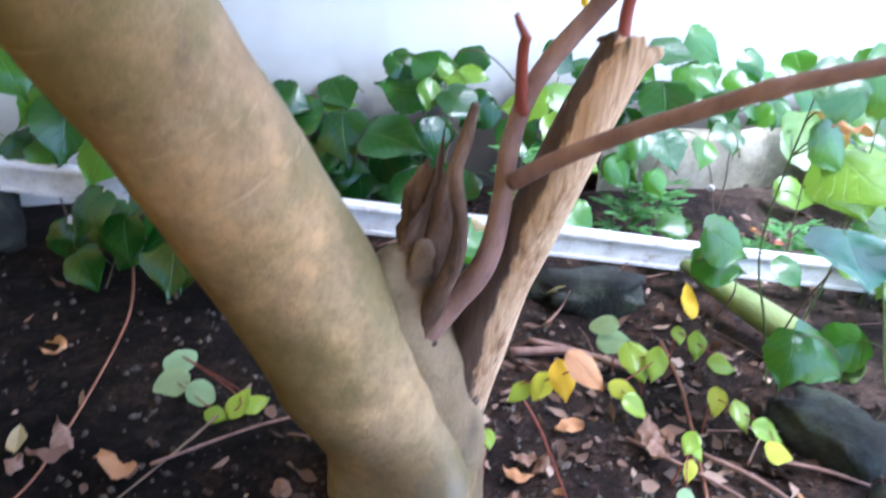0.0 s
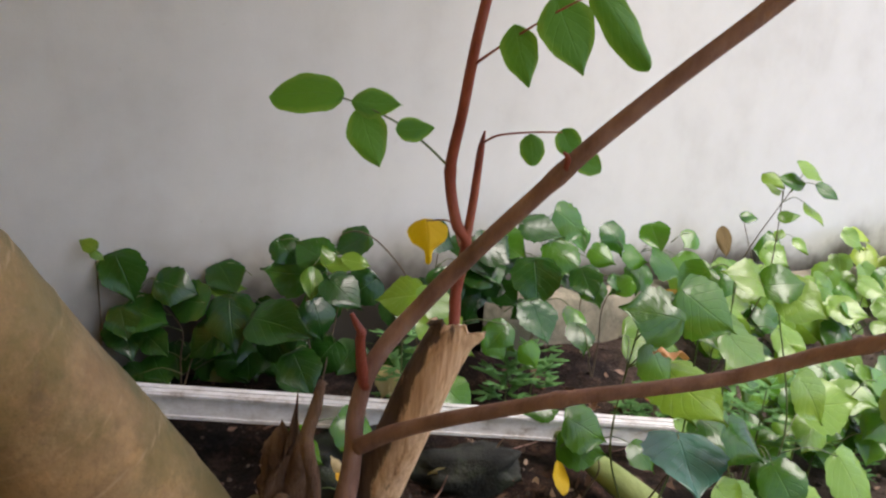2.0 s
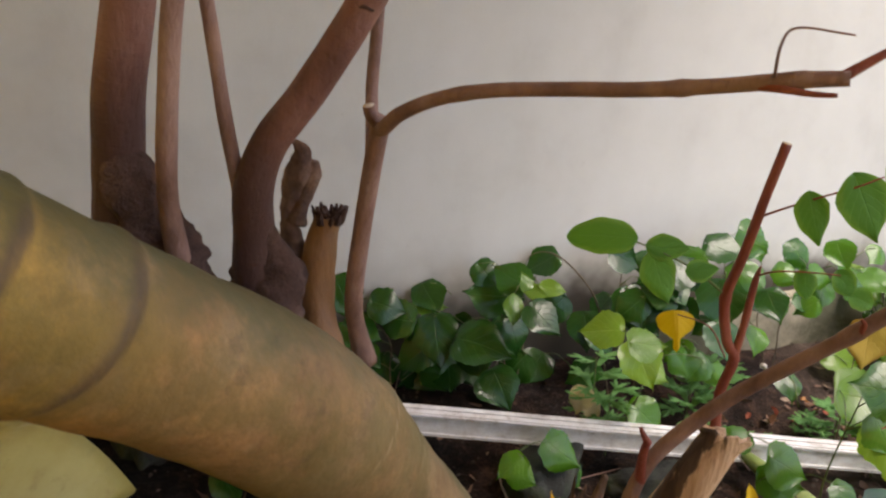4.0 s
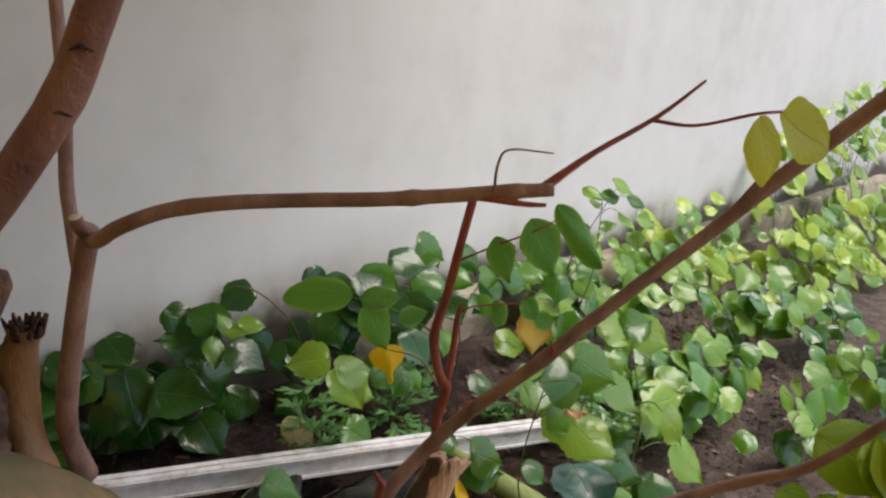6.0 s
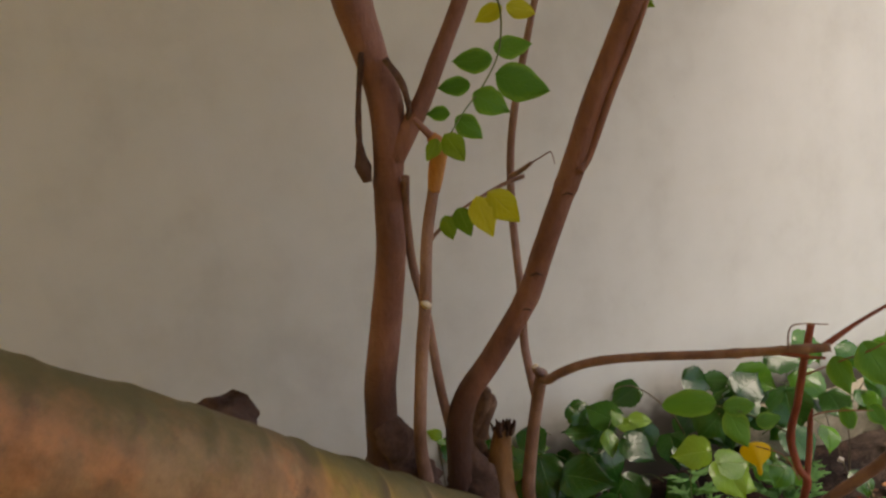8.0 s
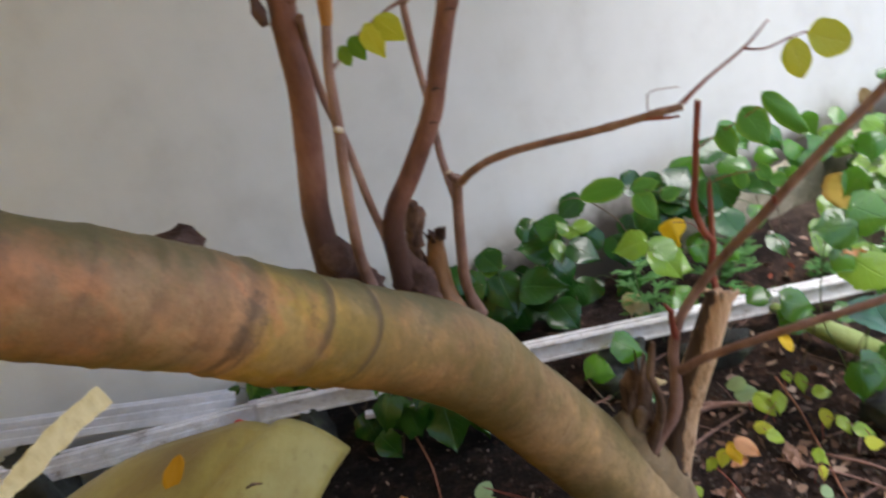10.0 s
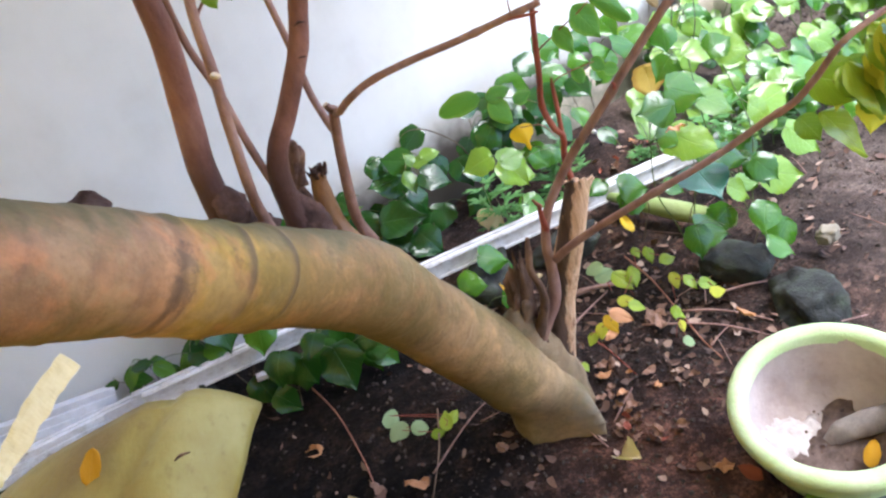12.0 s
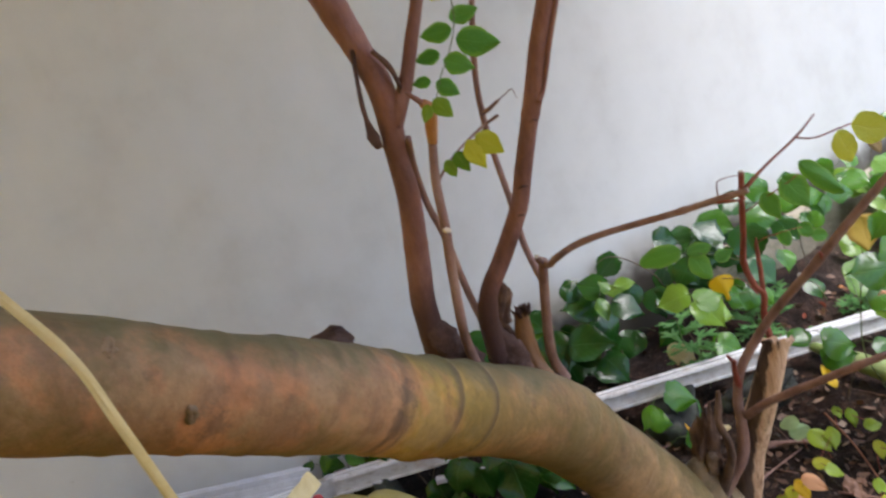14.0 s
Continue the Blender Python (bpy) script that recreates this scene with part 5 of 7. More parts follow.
DARK_LABEL = "low vine with glossy dark green heart-shaped leaves"
DARK_A = [(-0.401, 1.27, 0.238, 0.090, -60), (-0.362, 1.27, 0.178, 0.080, -20), (-0.310, 1.30, 0.195, 0.084, 170), (-0.400, 1.27, 0.126, 0.080, -80), (-0.266, 1.27, 0.129, 0.081, -120), (-0.230, 1.30, 0.105, 0.075, -80), (-0.203, 1.297, 0.076, 0.080, -60)]
DARK_B = [(-0.217, 1.26, 0.173, 0.105, -70), (-0.125, 1.225, 0.189, 0.112, -15), (-0.131, 1.306, 0.262, 0.088, 175), (-0.088, 1.305, 0.304, 0.080, 125), (-0.016, 1.207, 0.261, 0.078, -70), (-0.139, 1.30, 0.113, 0.080, -60), (-0.063, 1.30, 0.172, 0.075, -80), (-0.085, 1.22, 0.100, 0.085, -75)]
BEHIND = [(0.288, 1.42, 0.311, 0.100, -60), (0.363, 1.45, 0.341, 0.089, -30), (0.402, 1.40, 0.295, 0.091, -60), (0.339, 1.36, 0.250, 0.102, -90), (0.441, 1.36, 0.259, 0.070, -60), (0.349, 1.32, 0.187, 0.090, -80), (0.436, 1.50, 0.349, 0.092, -20)]
BEHIND_B = [(0.529, 1.50, 0.320, 0.074, -60), (0.494, 1.45, 0.295, 0.059, -30), (0.563, 1.45, 0.299, 0.063, 0), (0.634, 1.45, 0.290, 0.080, -20), (0.616, 1.50, 0.332, 0.072, -60), (0.271, 1.30, 0.145, 0.062, -70), (0.332, 1.28, 0.135, 0.051, -60)]
FRONT = [(0.340, 0.75, 0.403, 0.066, 170), (0.415, 0.76, 0.405, 0.072, -40), (0.366, 0.76, 0.335, 0.052, -70), (0.405, 0.74, 0.307, 0.080, -80), (0.424, 0.82, 0.274, 0.085, -70), (0.412, 0.90, 0.308, 0.080, -10), (0.484, 0.80, 0.228, 0.080, -60), (0.464, 0.72, 0.262, 0.055, -60), (0.452, 0.70, 0.195, 0.050, -60)]
FRONT_B = [(0.517, 0.90, 0.416, 0.055, 150), (0.576, 0.90, 0.410, 0.058, 20), (0.491, 0.80, 0.335, 0.068, -70), (0.607, 0.90, 0.381, 0.064, -30), (0.531, 0.72, 0.319, 0.058, -70), (0.510, 0.72, 0.205, 0.060, -80), (0.511, 0.70, 0.216, 0.056, -60), (0.524, 0.95, 0.315, 0.085, -100), (0.613, 0.80, 0.124, 0.085, -30), (0.741, 0.90, 0.115, 0.085, -70), (0.747, 1.00, 0.197, 0.088, 10), (0.889, 1.05, 0.194, 0.085, -30)]
LOW = [(0.372, 0.75, 0.090, 0.068, -90), (0.504, 0.72, 0.100, 0.066, -110), (0.509, 0.68, 0.050, 0.062, -80)]


def build_planting():
    small = lambda rows, f: [(x, y, z, s * f, a) for x, y, z, s, a in rows]
    vine((-0.30, 1.26), DARK_A, [LEAF_DARK], "heart", DARK_LABEL, 1, 16, spread=(0.06, 0.05, 0.035), fmat=[LEAF_DARK])
    vine((-0.06, 1.30), DARK_B, [LEAF_DARK], "heart", DARK_LABEL, 2, 16, spread=(0.06, 0.05, 0.035), fmat=[LEAF_DARK])
    vine((-0.09, 1.38), [(-0.030, 1.262, 0.292, 0.056, 20), (-0.005, 1.265, 0.300, 0.055, -10), (-0.052, 1.265, 0.305, 0.048, 85), (-0.075, 1.224, 0.268, 0.062, -88), (-0.238, 1.323, 0.221, 0.072, 30)], [LEAF_LIGHT], "ovate", "seedling with tender bright green leaves at the wall", 3, 0)
    vine((0.14, 1.24), [(0.065, 1.121, 0.287, 0.074, 160), (0.127, 1.010, 0.318, 0.066, 30), (0.138, 1.07, 0.250, 0.083, -60), (0.175, 1.15, 0.20, 0.07, -50)], [LEAF_LIGHT], "heart", "young vine with bright yellow-green heart leaves", 4, 2, fmat=[LEAF_MID])
    vine((0.20, 1.40), [(0.257, 1.38, 0.325, 0.085, 60), (0.215, 1.38, 0.270, 0.085, 150), (0.181, 1.38, 0.226, 0.09, -70)], [LEAF_DARK], "heart", DARK_LABEL, 5, 5)
    vine((-0.04, 0.98), [(-0.075, 0.961, 0.106, 0.055, -120), (0.023, 1.045, 0.084, 0.080, -35), (-0.050, 0.97, 0.085, 0.05, -30)], [LEAF_MID], "heart", "small vine with two green heart leaves by the rail", 6, 2)
    vine((0.34, 1.45), BEHIND, [LEAF_DARK, LEAF_MID], "heart", "leafy vine with pale-shining green heart leaves", 7, 9, fmat=[LEAF_DARK, LEAF_MID])
    vine((0.52, 1.50), BEHIND_B, [LEAF_MID], "heart", "vine with green pointed leaves along the wall", 8, 8)
    vine((0.42, 0.88), small(FRONT, 1.12), [LEAF_LIGHT, LEAF_MID], "heart", "tall vine with bright green heart leaves", 9, 2, sizes=(0.035, 0.055), stem_mat=STEM)
    vine((0.60, 0.92), small(FRONT_B, 1.12), [LEAF_MID, LEAF_LIGHT, LEAF_LIGHT], "heart", "tall vine with bright green heart leaves", 10, 6, sizes=(0.035, 0.06), stem_mat=STEM)
    vine((0.47, 0.76), LOW, [LEAF_MID], "heart", "low vine with scalloped green leaves", 11, 3)
    vine((0.40, 0.80), [(0.403, 0.73, 0.226, 0.098, -95)], [LEAF_BLUE], "heart", "vine with one large heart leaf, sky reflection tinted in", 12, 0, face=(0.1, -0.55, 0.8))
    vine((0.36, 1.00), [(0.354, 0.95, 0.156, 0.078, -20), (0.429, 0.92, 0.131, 0.05, -70)], [LEAF_MID], "heart", "small vine with green heart leaves over the rail", 13, 2)
    vine((0.58, 1.27), [(0.567, 1.23, 0.244, 0.088, -80)], [LEAF_GOLD], "heart", "withered golden spotted leaf on its stalk", 14, 0, face=(0.0, -0.9, 0.35))
    vine((0.06, 1.225), [(0.061, 1.200, 0.100, 0.054, -90), (0.090, 1.205, 0.082, 0.042, -60)], [LEAF_CREAM], "heart", "withered cream-coloured leaf on its stalk", 15, 0, face=(0.0, -0.9, 0.35))
    # dark plants beyond the trunk
    vine((-0.40, 0.96), [(-0.386, 0.90, 0.075, 0.105, -80), (-0.428, 0.92, 0.152, 0.06, -110), (-0.33, 0.92, 0.112, 0.06, 150), (-0.298, 0.92, 0.082, 0.06, -20), (-0.512, 0.93, 0.122, 0.075, -100), (-0.456, 0.92, 0.090, 0.065, -80), (-0.388, 0.95, 0.05, 0.085, -70)], [LEAF_DARK, LEAF_DARK, LEAF_MID], "heart", DARK_LABEL, 16, 8)
    vine((-0.61, 1.09), [(-0.600, 1.06, 0.193, 0.10, -100), (-0.659, 1.05, 0.275, 0.085, -70), (-0.638, 1.07, 0.227, 0.08, -120), (-0.524, 1.00, 0.170, 0.075, -110), (-0.62, 1.06, 0.154, 0.065, -60), (-0.655, 1.06, 0.165, 0.06, -30), (-0.56, 1.08, 0.21, 0.08, -80)], [LEAF_DARK, LEAF_MID, LEAF_DARK], "heart", DARK_LABEL, 17, 4, spread=(0.05, 0.03, 0.03))
    vine((-0.51, 0.96), [(-0.501, 0.97, 0.090, 0.07, -110), (-0.565, 1.0, 0.047, 0.075, -80), (-0.529, 0.95, 0.027, 0.07, -70)], [LEAF_DARK], "heart", DARK_LABEL, 27, 2, spread=(0.04, 0.02, 0.02))
    vine((-0.79, 1.08), [(-0.817, 1.06, 0.183, 0.055, -90), (-0.745, 1.06, 0.168, 0.06, -60), (-0.781, 1.06, 0.203, 0.05, 20), (-0.859, 1.055, 0.190, 0.04, 170), (-0.80, 1.07, 0.165, 0.05, -40)], [LEAF_MID, LEAF_DARK], "ovate", "small-leaved weed by the rail joint", 18, 5, sizes=(0.03, 0.05), spread=(0.03, 0.015, 0.02))
    vine((-0.44, 1.26), [(-0.455, 1.25, 0.302, 0.04, 150), (-0.44, 1.25, 0.285, 0.03, -60)], [LEAF_LIGHT], "ovate", "thin climbing stem with young yellow-green tip", 19, 0, stem_mat=BROWN_STEM)
    vine((0.15, 1.38), [(0.12, 1.36, 0.16, 0.08, -80), (0.2, 1.38, 0.2, 0.085, -60), (0.25, 1.38, 0.27, 0.09, -100), (0.16, 1.36, 0.23, 0.08, -120), (0.08, 1.36, 0.17, 0.08, -70)], [LEAF_DARK], "heart", DARK_LABEL, 20, 10)
    vine((0.86, 1.66), [(0.872, 1.72, 0.293, 0.075, -95)], [LEAF_WITHERED], "ovate", "withered brown leaf hanging by the wall", 22, 0, face=(0.0, -0.9, 0.35))
    vine((0.92, 1.66), [(0.925, 1.73, 0.352, 0.05, 10)], [LEAF_MID], "ovate", "thin seedling with one green leaf at the wall", 23, 0)
    vine((0.21, 0.215), [(0.212, 0.20, -0.012, 0.07, 10), (0.245, 0.19, -0.015, 0.05, -30)], [LEAF_LIGHT], "ovate", "green weed leaves under the rim of the pot", 24, 0, face=(0.0, -0.4, 0.9))
    # small climber against the wall
    vine((0.88, 1.62), [(0.888, 1.5, 0.476, 0.065, 160), (0.925, 1.5, 0.500, 0.075, -20), (0.949, 1.5, 0.409, 0.065, -95), (0.895, 1.5, 0.400, 0.05, 30), (0.86, 1.52, 0.455, 0.05, 190), (0.97, 1.5, 0.46, 0.06, -30)], [LEAF_MID, LEAF_LIGHT], "ovate", "spindly climber with small green leaves at the wall", 21, 3, sizes=(0.04, 0.06))
    # the sunlit mass to the right, along the wall and out into the bed
    rnd = random.Random(77)
    for k in range(34):
        u = 0.75 + 0.085 * k + rnd.uniform(-0.05, 0.05)
        d = rnd.uniform(0.10, 0.55)
        p = wall_at(u, d, 0)
        g = ground_z(p.x, p.y)
        climb = max(0.0, u - 1.5) * 0.32 if d < 0.28 else 0.0
        top = rnd.uniform(0.14, 0.26) + climb
        rows = [(p.x + rnd.gauss(0, 0.07), p.y + rnd.gauss(-0.02, 0.06), g + rnd.uniform(0.05, top), rnd.uniform(0.052, 0.098), rnd.uniform(-150, 0)) for _ in range(11 + int(climb * 14))]
        # past u 1.4 the brighter LEAF_SUN paints the sunlight into the leaves
        vine((p.x, p.y), rows, [LEAF_LIGHT, LEAF_MID, LEAF_LIGHT, LEAF_LIGHT] if u < 1.4 else [LEAF_SUN, LEAF_LIGHT, LEAF_SUN], "heart", "bushy vine with yellow-green heart leaves", 100 + k, 2, sizes=(0.04, 0.07), stem_mat=STEM, group="bushy vines along the wall")
    for k in range(17):
        x = rnd.uniform(0.72, 1.75)
        y = rnd.uniform(0.86, 1.35) + 0.25 * (x - 0.72)
        rows = [(x + rnd.gauss(0, 0.07), y + rnd.gauss(0, 0.06), ground_z(x, y) + rnd.uniform(0.04, 0.19), rnd.uniform(0.05, 0.085), rnd.uniform(-150, 0)) for _ in range(8)]
        vine((x, y), rows, [LEAF_LIGHT, LEAF_MID], "heart", "low vine with bright green heart leaves", 160 + k, 1, sizes=(0.04, 0.07), stem_mat=STEM, group="low vines in the bed")

    rnd = random.Random(31)
    for k in range(9):
        x = 0.76 + 0.05 * k + rnd.uniform(-0.03, 0.03)
        y = 1.04 + 0.40 * (x - 0.72) + rnd.uniform(-0.02, 0.20)
        rows = [(x + rnd.gauss(0, 0.06), y + rnd.gauss(0, 0.05), ground_z(x, y) + rnd.uniform(0.06, 0.18), rnd.uniform(0.05, 0.08), rnd.uniform(-150, 0)) for _ in range(5)]
        vine((x, y), rows, [LEAF_LIGHT, LEAF_MID], "heart", "low vine with bright green heart leaves", 190 + k, 1, sizes=(0.04, 0.07), stem_mat=STEM, group="low vines in the bed")


def weed(root, height, spread, seed, label="feathery soft green weed", n=11):
    """A feathery weed: stems with whorls of narrow cut leaves."""
    rnd = random.Random(seed)
    base = Vector((*root, ground_z(*root) - 0.005))
    w = thing("weed", base, label, "weed", "feathery weeds")
    top = base + Vector((rnd.uniform(-0.01, 0.01), -0.01, height))
    child("stem", tube_mesh("stem", (base, base.lerp(top, 0.5), top), (0.0018, 0.0015, 0.001), STEM, 5, 4), w)
    for k in range(n):
        t = 0.35 + 0.65 * k / (n - 1)
        o = base.lerp(top, t)
        az = k * 2.4 + rnd.uniform(-0.3, 0.3)
        ln = spread * rnd.uniform(0.7, 1.1)
        d = Vector((math.cos(az), math.sin(az), rnd.uniform(0.1, 0.6))).normalized()
        for j, (off, sc) in enumerate(((0, 1.0), (0.5, 0.7), (-0.5, 0.7), (0.95, 0.5), (-0.95, 0.5))):
            q = Matrix.Rotation(off, 3, "Z") @ d
            side = q.cross(Vector((0, 0, 1))).normalized()
            nrm = side.cross(q)
            rot = Matrix((side, q, nrm)).transposed().to_4x4()
            start = o + d * ln * (0.45 if j else 0.1)
            s = ln * sc * 0.75
            child("leaf", leaf_of(FERN, "strap", (k + j) % 5), w, "", Matrix.Translation(start) @ rot @ Matrix.Diagonal((s * 1.6, s, s, 1)))
    return w


def build_weeds():
    for i, (x, y, h, s) in enumerate(((0.093, 1.225, 0.21, 0.058), (0.125, 1.215, 0.15, 0.05), (0.385, 1.27, 0.05, 0.032), (0.47, 1.30, 0.035, 0.03), (0.30, 1.33, 0.10, 0.06), (0.36, 1.38, 0.12, 0.06), (0.62, 1.36, 0.10, 0.06), (0.70, 1.22, 0.16, 0.055), (0.36, 1.30, 0.04, 0.03), (0.56, 1.36, 0.06, 0.04), (0.66, 1.05, 0.22, 0.055), (0.84, 1.32, 0.14, 0.06))):
        weed((x, y), h, s * 1.3, 200 + i, n=14)


def seedling(root, rows, mats, label, seed, r=0.0012):
    """A compound seedling: one thin stalk with leaflets in a row."""
    rnd = random.Random(seed)
    base = Vector((*root, ground_z(*root)))
    s = thing("seedling", base, label, "seedling", "seedlings in the soil")
    pts = [base] + [Vector((x, y, z)) for x, y, z, *_ in rows]
    order = sorted(pts[1:], key=lambda p: (p - base).length)
    child("stem", tube_mesh("stem", [base, base.lerp(order[0], 0.6) + Vector((0, 0.01, 0.006)), *[p + Vector((0, 0.008, 0.0)) for p in order]], [r] * 2 + [r * 0.7] * len(order), RED, 5, 4), s)
    for i, (x, y, z, size, a, mi) in enumerate(rows):
        m, b = leaf_pose((x, y, z), size, a, (rnd.uniform(-0.3, 0.3), -0.6, 0.75))
        child("leaf", leaf_of(mats[mi], "ovate" if mi != 2 else "round", i % 5), s, "", m)


def build_seedlings():
    M = (LEAF_SUN, LEAF_LIME, LEAF_PALE, LEAF_ORANGE, LEAF_YELLOW)
    t = "seedling with yellowing leaflets in the soil"
    seedling((0.125, 0.61), [(0.055, 0.588, 0.119, 0.027, -110, 0), (0.074, 0.583, 0.130, 0.032, -95, 1), (0.089, 0.564, 0.151, 0.038, -80, 4), (0.104, 0.546, 0.172, 0.045, -65, 3)], M, t, 31)
    seedling((0.21, 0.87), [(0.190, 0.885, 0.050, 0.040, 150, 2), (0.203, 0.872, 0.034, 0.044, 20, 2)], M, "seedling with two pale mint leaves", 32)
    seedling((0.24, 0.83), [(0.226, 0.830, 0.030, 0.058, -80, 0), (0.248, 0.820, 0.036, 0.048, -100, 0), (0.214, 0.752, 0.014, 0.042, -50, 0), (0.200, 0.775, 0.022, 0.036, -20, 1)], M, t, 33)
    seedling((0.29, 0.90), [(0.286, 0.874, 0.050, 0.028, -90, 0), (0.297, 0.833, 0.060, 0.040, -95, 0), (0.324, 0.805, 0.051, 0.044, 10, 0)], M, t, 34)
    seedling((0.30, 0.76), [(0.308, 0.762, 0.024, 0.038, -95, 1), (0.328, 0.730, 0.028, 0.040, -85, 0), (0.355, 0.715, 0.020, 0.044, -30, 0), (0.360, 0.690, 0.010, 0.038, -10, 1)], M, t, 35)
    seedling((0.24, 0.66), [(0.250, 0.660, 0.032, 0.030, -100, 0), (0.258, 0.656, 0.026, 0.026, -80, 0), (0.250, 0.640, 0.012, 0.026, -110, 1), (0.240, 0.605, 0.002, 0.026, -60, 2)], M, t, 36)
    seedling((0.035, 0.63), [(0.035, 0.615, 0.045, 0.022, -90, 0)], M, "tiny seedling with one green leaf by the trunk", 37)
    seedling((-0.285, 0.745), [(-0.338, 0.790, -0.004, 0.044, 70, 2), (-0.332, 0.742, -0.006, 0.046, -140, 2), (-0.291, 0.725, -0.006, 0.036, -30, 2), (-0.240, 0.700, 0.004, 0.042, 100, 0), (-0.222, 0.705, 0.000, 0.036, 60, 0), (-0.262, 0.69, -0.010, 0.030, -10, 0)], M, "seedling with pale mint-green round leaves", 38)


# ---------------------------------------------------------------- rails, pot, sheaths, stones
def profile_mesh(name, a, b, mat, high=0.042, deep=0.03, roll=0.0):
    """A hollow-looking window-frame profile from a to b: stepped section with grooves along its face."""
    a, b = Vector(a), Vector(b)
    d = (b - a).normalized()
    side = Matrix.Rotation(roll, 3, d) @ Vector((0, 0, 1)).cross(d).normalized()
    up = d.cross(side)
    sec = [(0, 0), (0, 0.30), (0.10, 0.32), (0.10, 0.40), (0, 0.42), (0, 0.66), (0.16, 0.68), (0.16, 0.78), (0.04, 0.80), (0.04, 1.0), (0.45, 1.0), (0.45, 0.90), (0.62, 0.90), (0.62, 1.0), (1.0, 1.0), (1.0, 0.0)]
    n = 24
    verts, faces = [], []
    for i in range(n + 1):
        p = a.lerp(b, i / n)
        for s, h in sec:
            q = p - side * (0.5 - s) * deep * -1 + up * (h - 0.5) * high
            w = Vector((noise.noise(q * 30), noise.noise(q * 30 + Vector((5, 0, 0))), noise.noise(q * 30 + Vector((0, 5, 0))))) * 0.0007
            verts.append(q + w)
    m = len(sec)
    faces = [(i * m + k, i * m + (k + 1) % m, (i + 1) * m + (k + 1) % m, (i + 1) * m + k) for i in range(n) for k in range(m)]
    faces += [tuple(range(m))[::-1], tuple(n * m + k for k in range(m))]
    return mesh_data(name, verts, faces, mat, smooth=False)


def build_rails():
    r = thing("metal_rail", (-0.1, 1.12, 0.09), "long chalky white metal frame profile lying in the bed", "rail")
    child("profile", profile_mesh("profile", (-0.806, 1.027, 0.139), (0.748, 1.233, 0.017), RAIL), r)
    a, b = Vector((-0.806, 1.027, 0.139)), Vector((0.748, 1.233, 0.017))
    d = (b - a).normalized()
    off = Vector((0, 0, 1)).cross(d).normalized() * -0.0165
    for h in (0.0165, -0.0195):
        lip = off + d.cross(Vector((0, 0, 1)).cross(d).normalized()) * h
        child("lip", profile_mesh("lip", a + lip, b + lip, RAIL, 0.005, 0.006), r)
    r2 = thing("metal_rail", (-0.9, 0.87, 0.2), "broken white metal profile with a grey sleeve and red plug", "rail")
    child("profile", profile_mesh("profile", (-0.891, 1.000, 0.144), (-1.300, 0.750, 0.265), RAIL, 0.046), r2)
    child("sleeve", profile_mesh("sleeve", (-0.891, 1.004, 0.150), (-0.818, 1.024, 0.141), RAIL_GREY, 0.036, 0.026), r2, "dull grey metal sleeve")
    bm = bmesh.new()
    bmesh.ops.create_uvsphere(bm, u_segments=14, v_segments=9, radius=0.0135)
    for v in bm.verts:
        v.co = Vector((v.co.x, v.co.y * 0.6, v.co.z * 0.9)) + Vector((-0.836, 0.975, 0.146))
    me = bpy.data.meshes.new("plug")
    bm.to_mesh(me)
    bm.free()
    me.materials.append(REDPLASTIC)
    child("plug", me, r2, "red plastic plug")
    child("clip", profile_mesh("clip", (-0.824, 1.022, 0.143), (-0.804, 1.026, 0.141), RAIL_GREY, 0.046, 0.02), r2)
    r4 = thing("metal_rail", (-0.43, 0.985, 0.0), "thin white metal strip sunk in the soil under the long profile", "rail")
    child("profile", profile_mesh("profile", (-0.575, 1.012, 0.082), (-0.455, 1.024, 0.069), RAIL_GREY, 0.007, 0.018), r4)
    child("lip", profile_mesh("lip", (-0.575, 1.005, 0.078), (-0.455, 1.017, 0.065), RAIL_GREY, 0.006, 0.006), r4)
    r3 = thing("metal_rail", (-1.1, 0.95, 0.2), "grooved grey-white metal profile leaning along the wall", "rail")
    child("profile", profile_mesh("profile", (-0.865, 1.055, 0.161), (-1.266, 0.800, 0.345), RAIL_GREY, 0.050, 0.024), r3)
    child("lip", profile_mesh("lip", (-0.865, 1.048, 0.183), (-1.266, 0.793, 0.367), RAIL_GREY, 0.006, 0.008), r3)


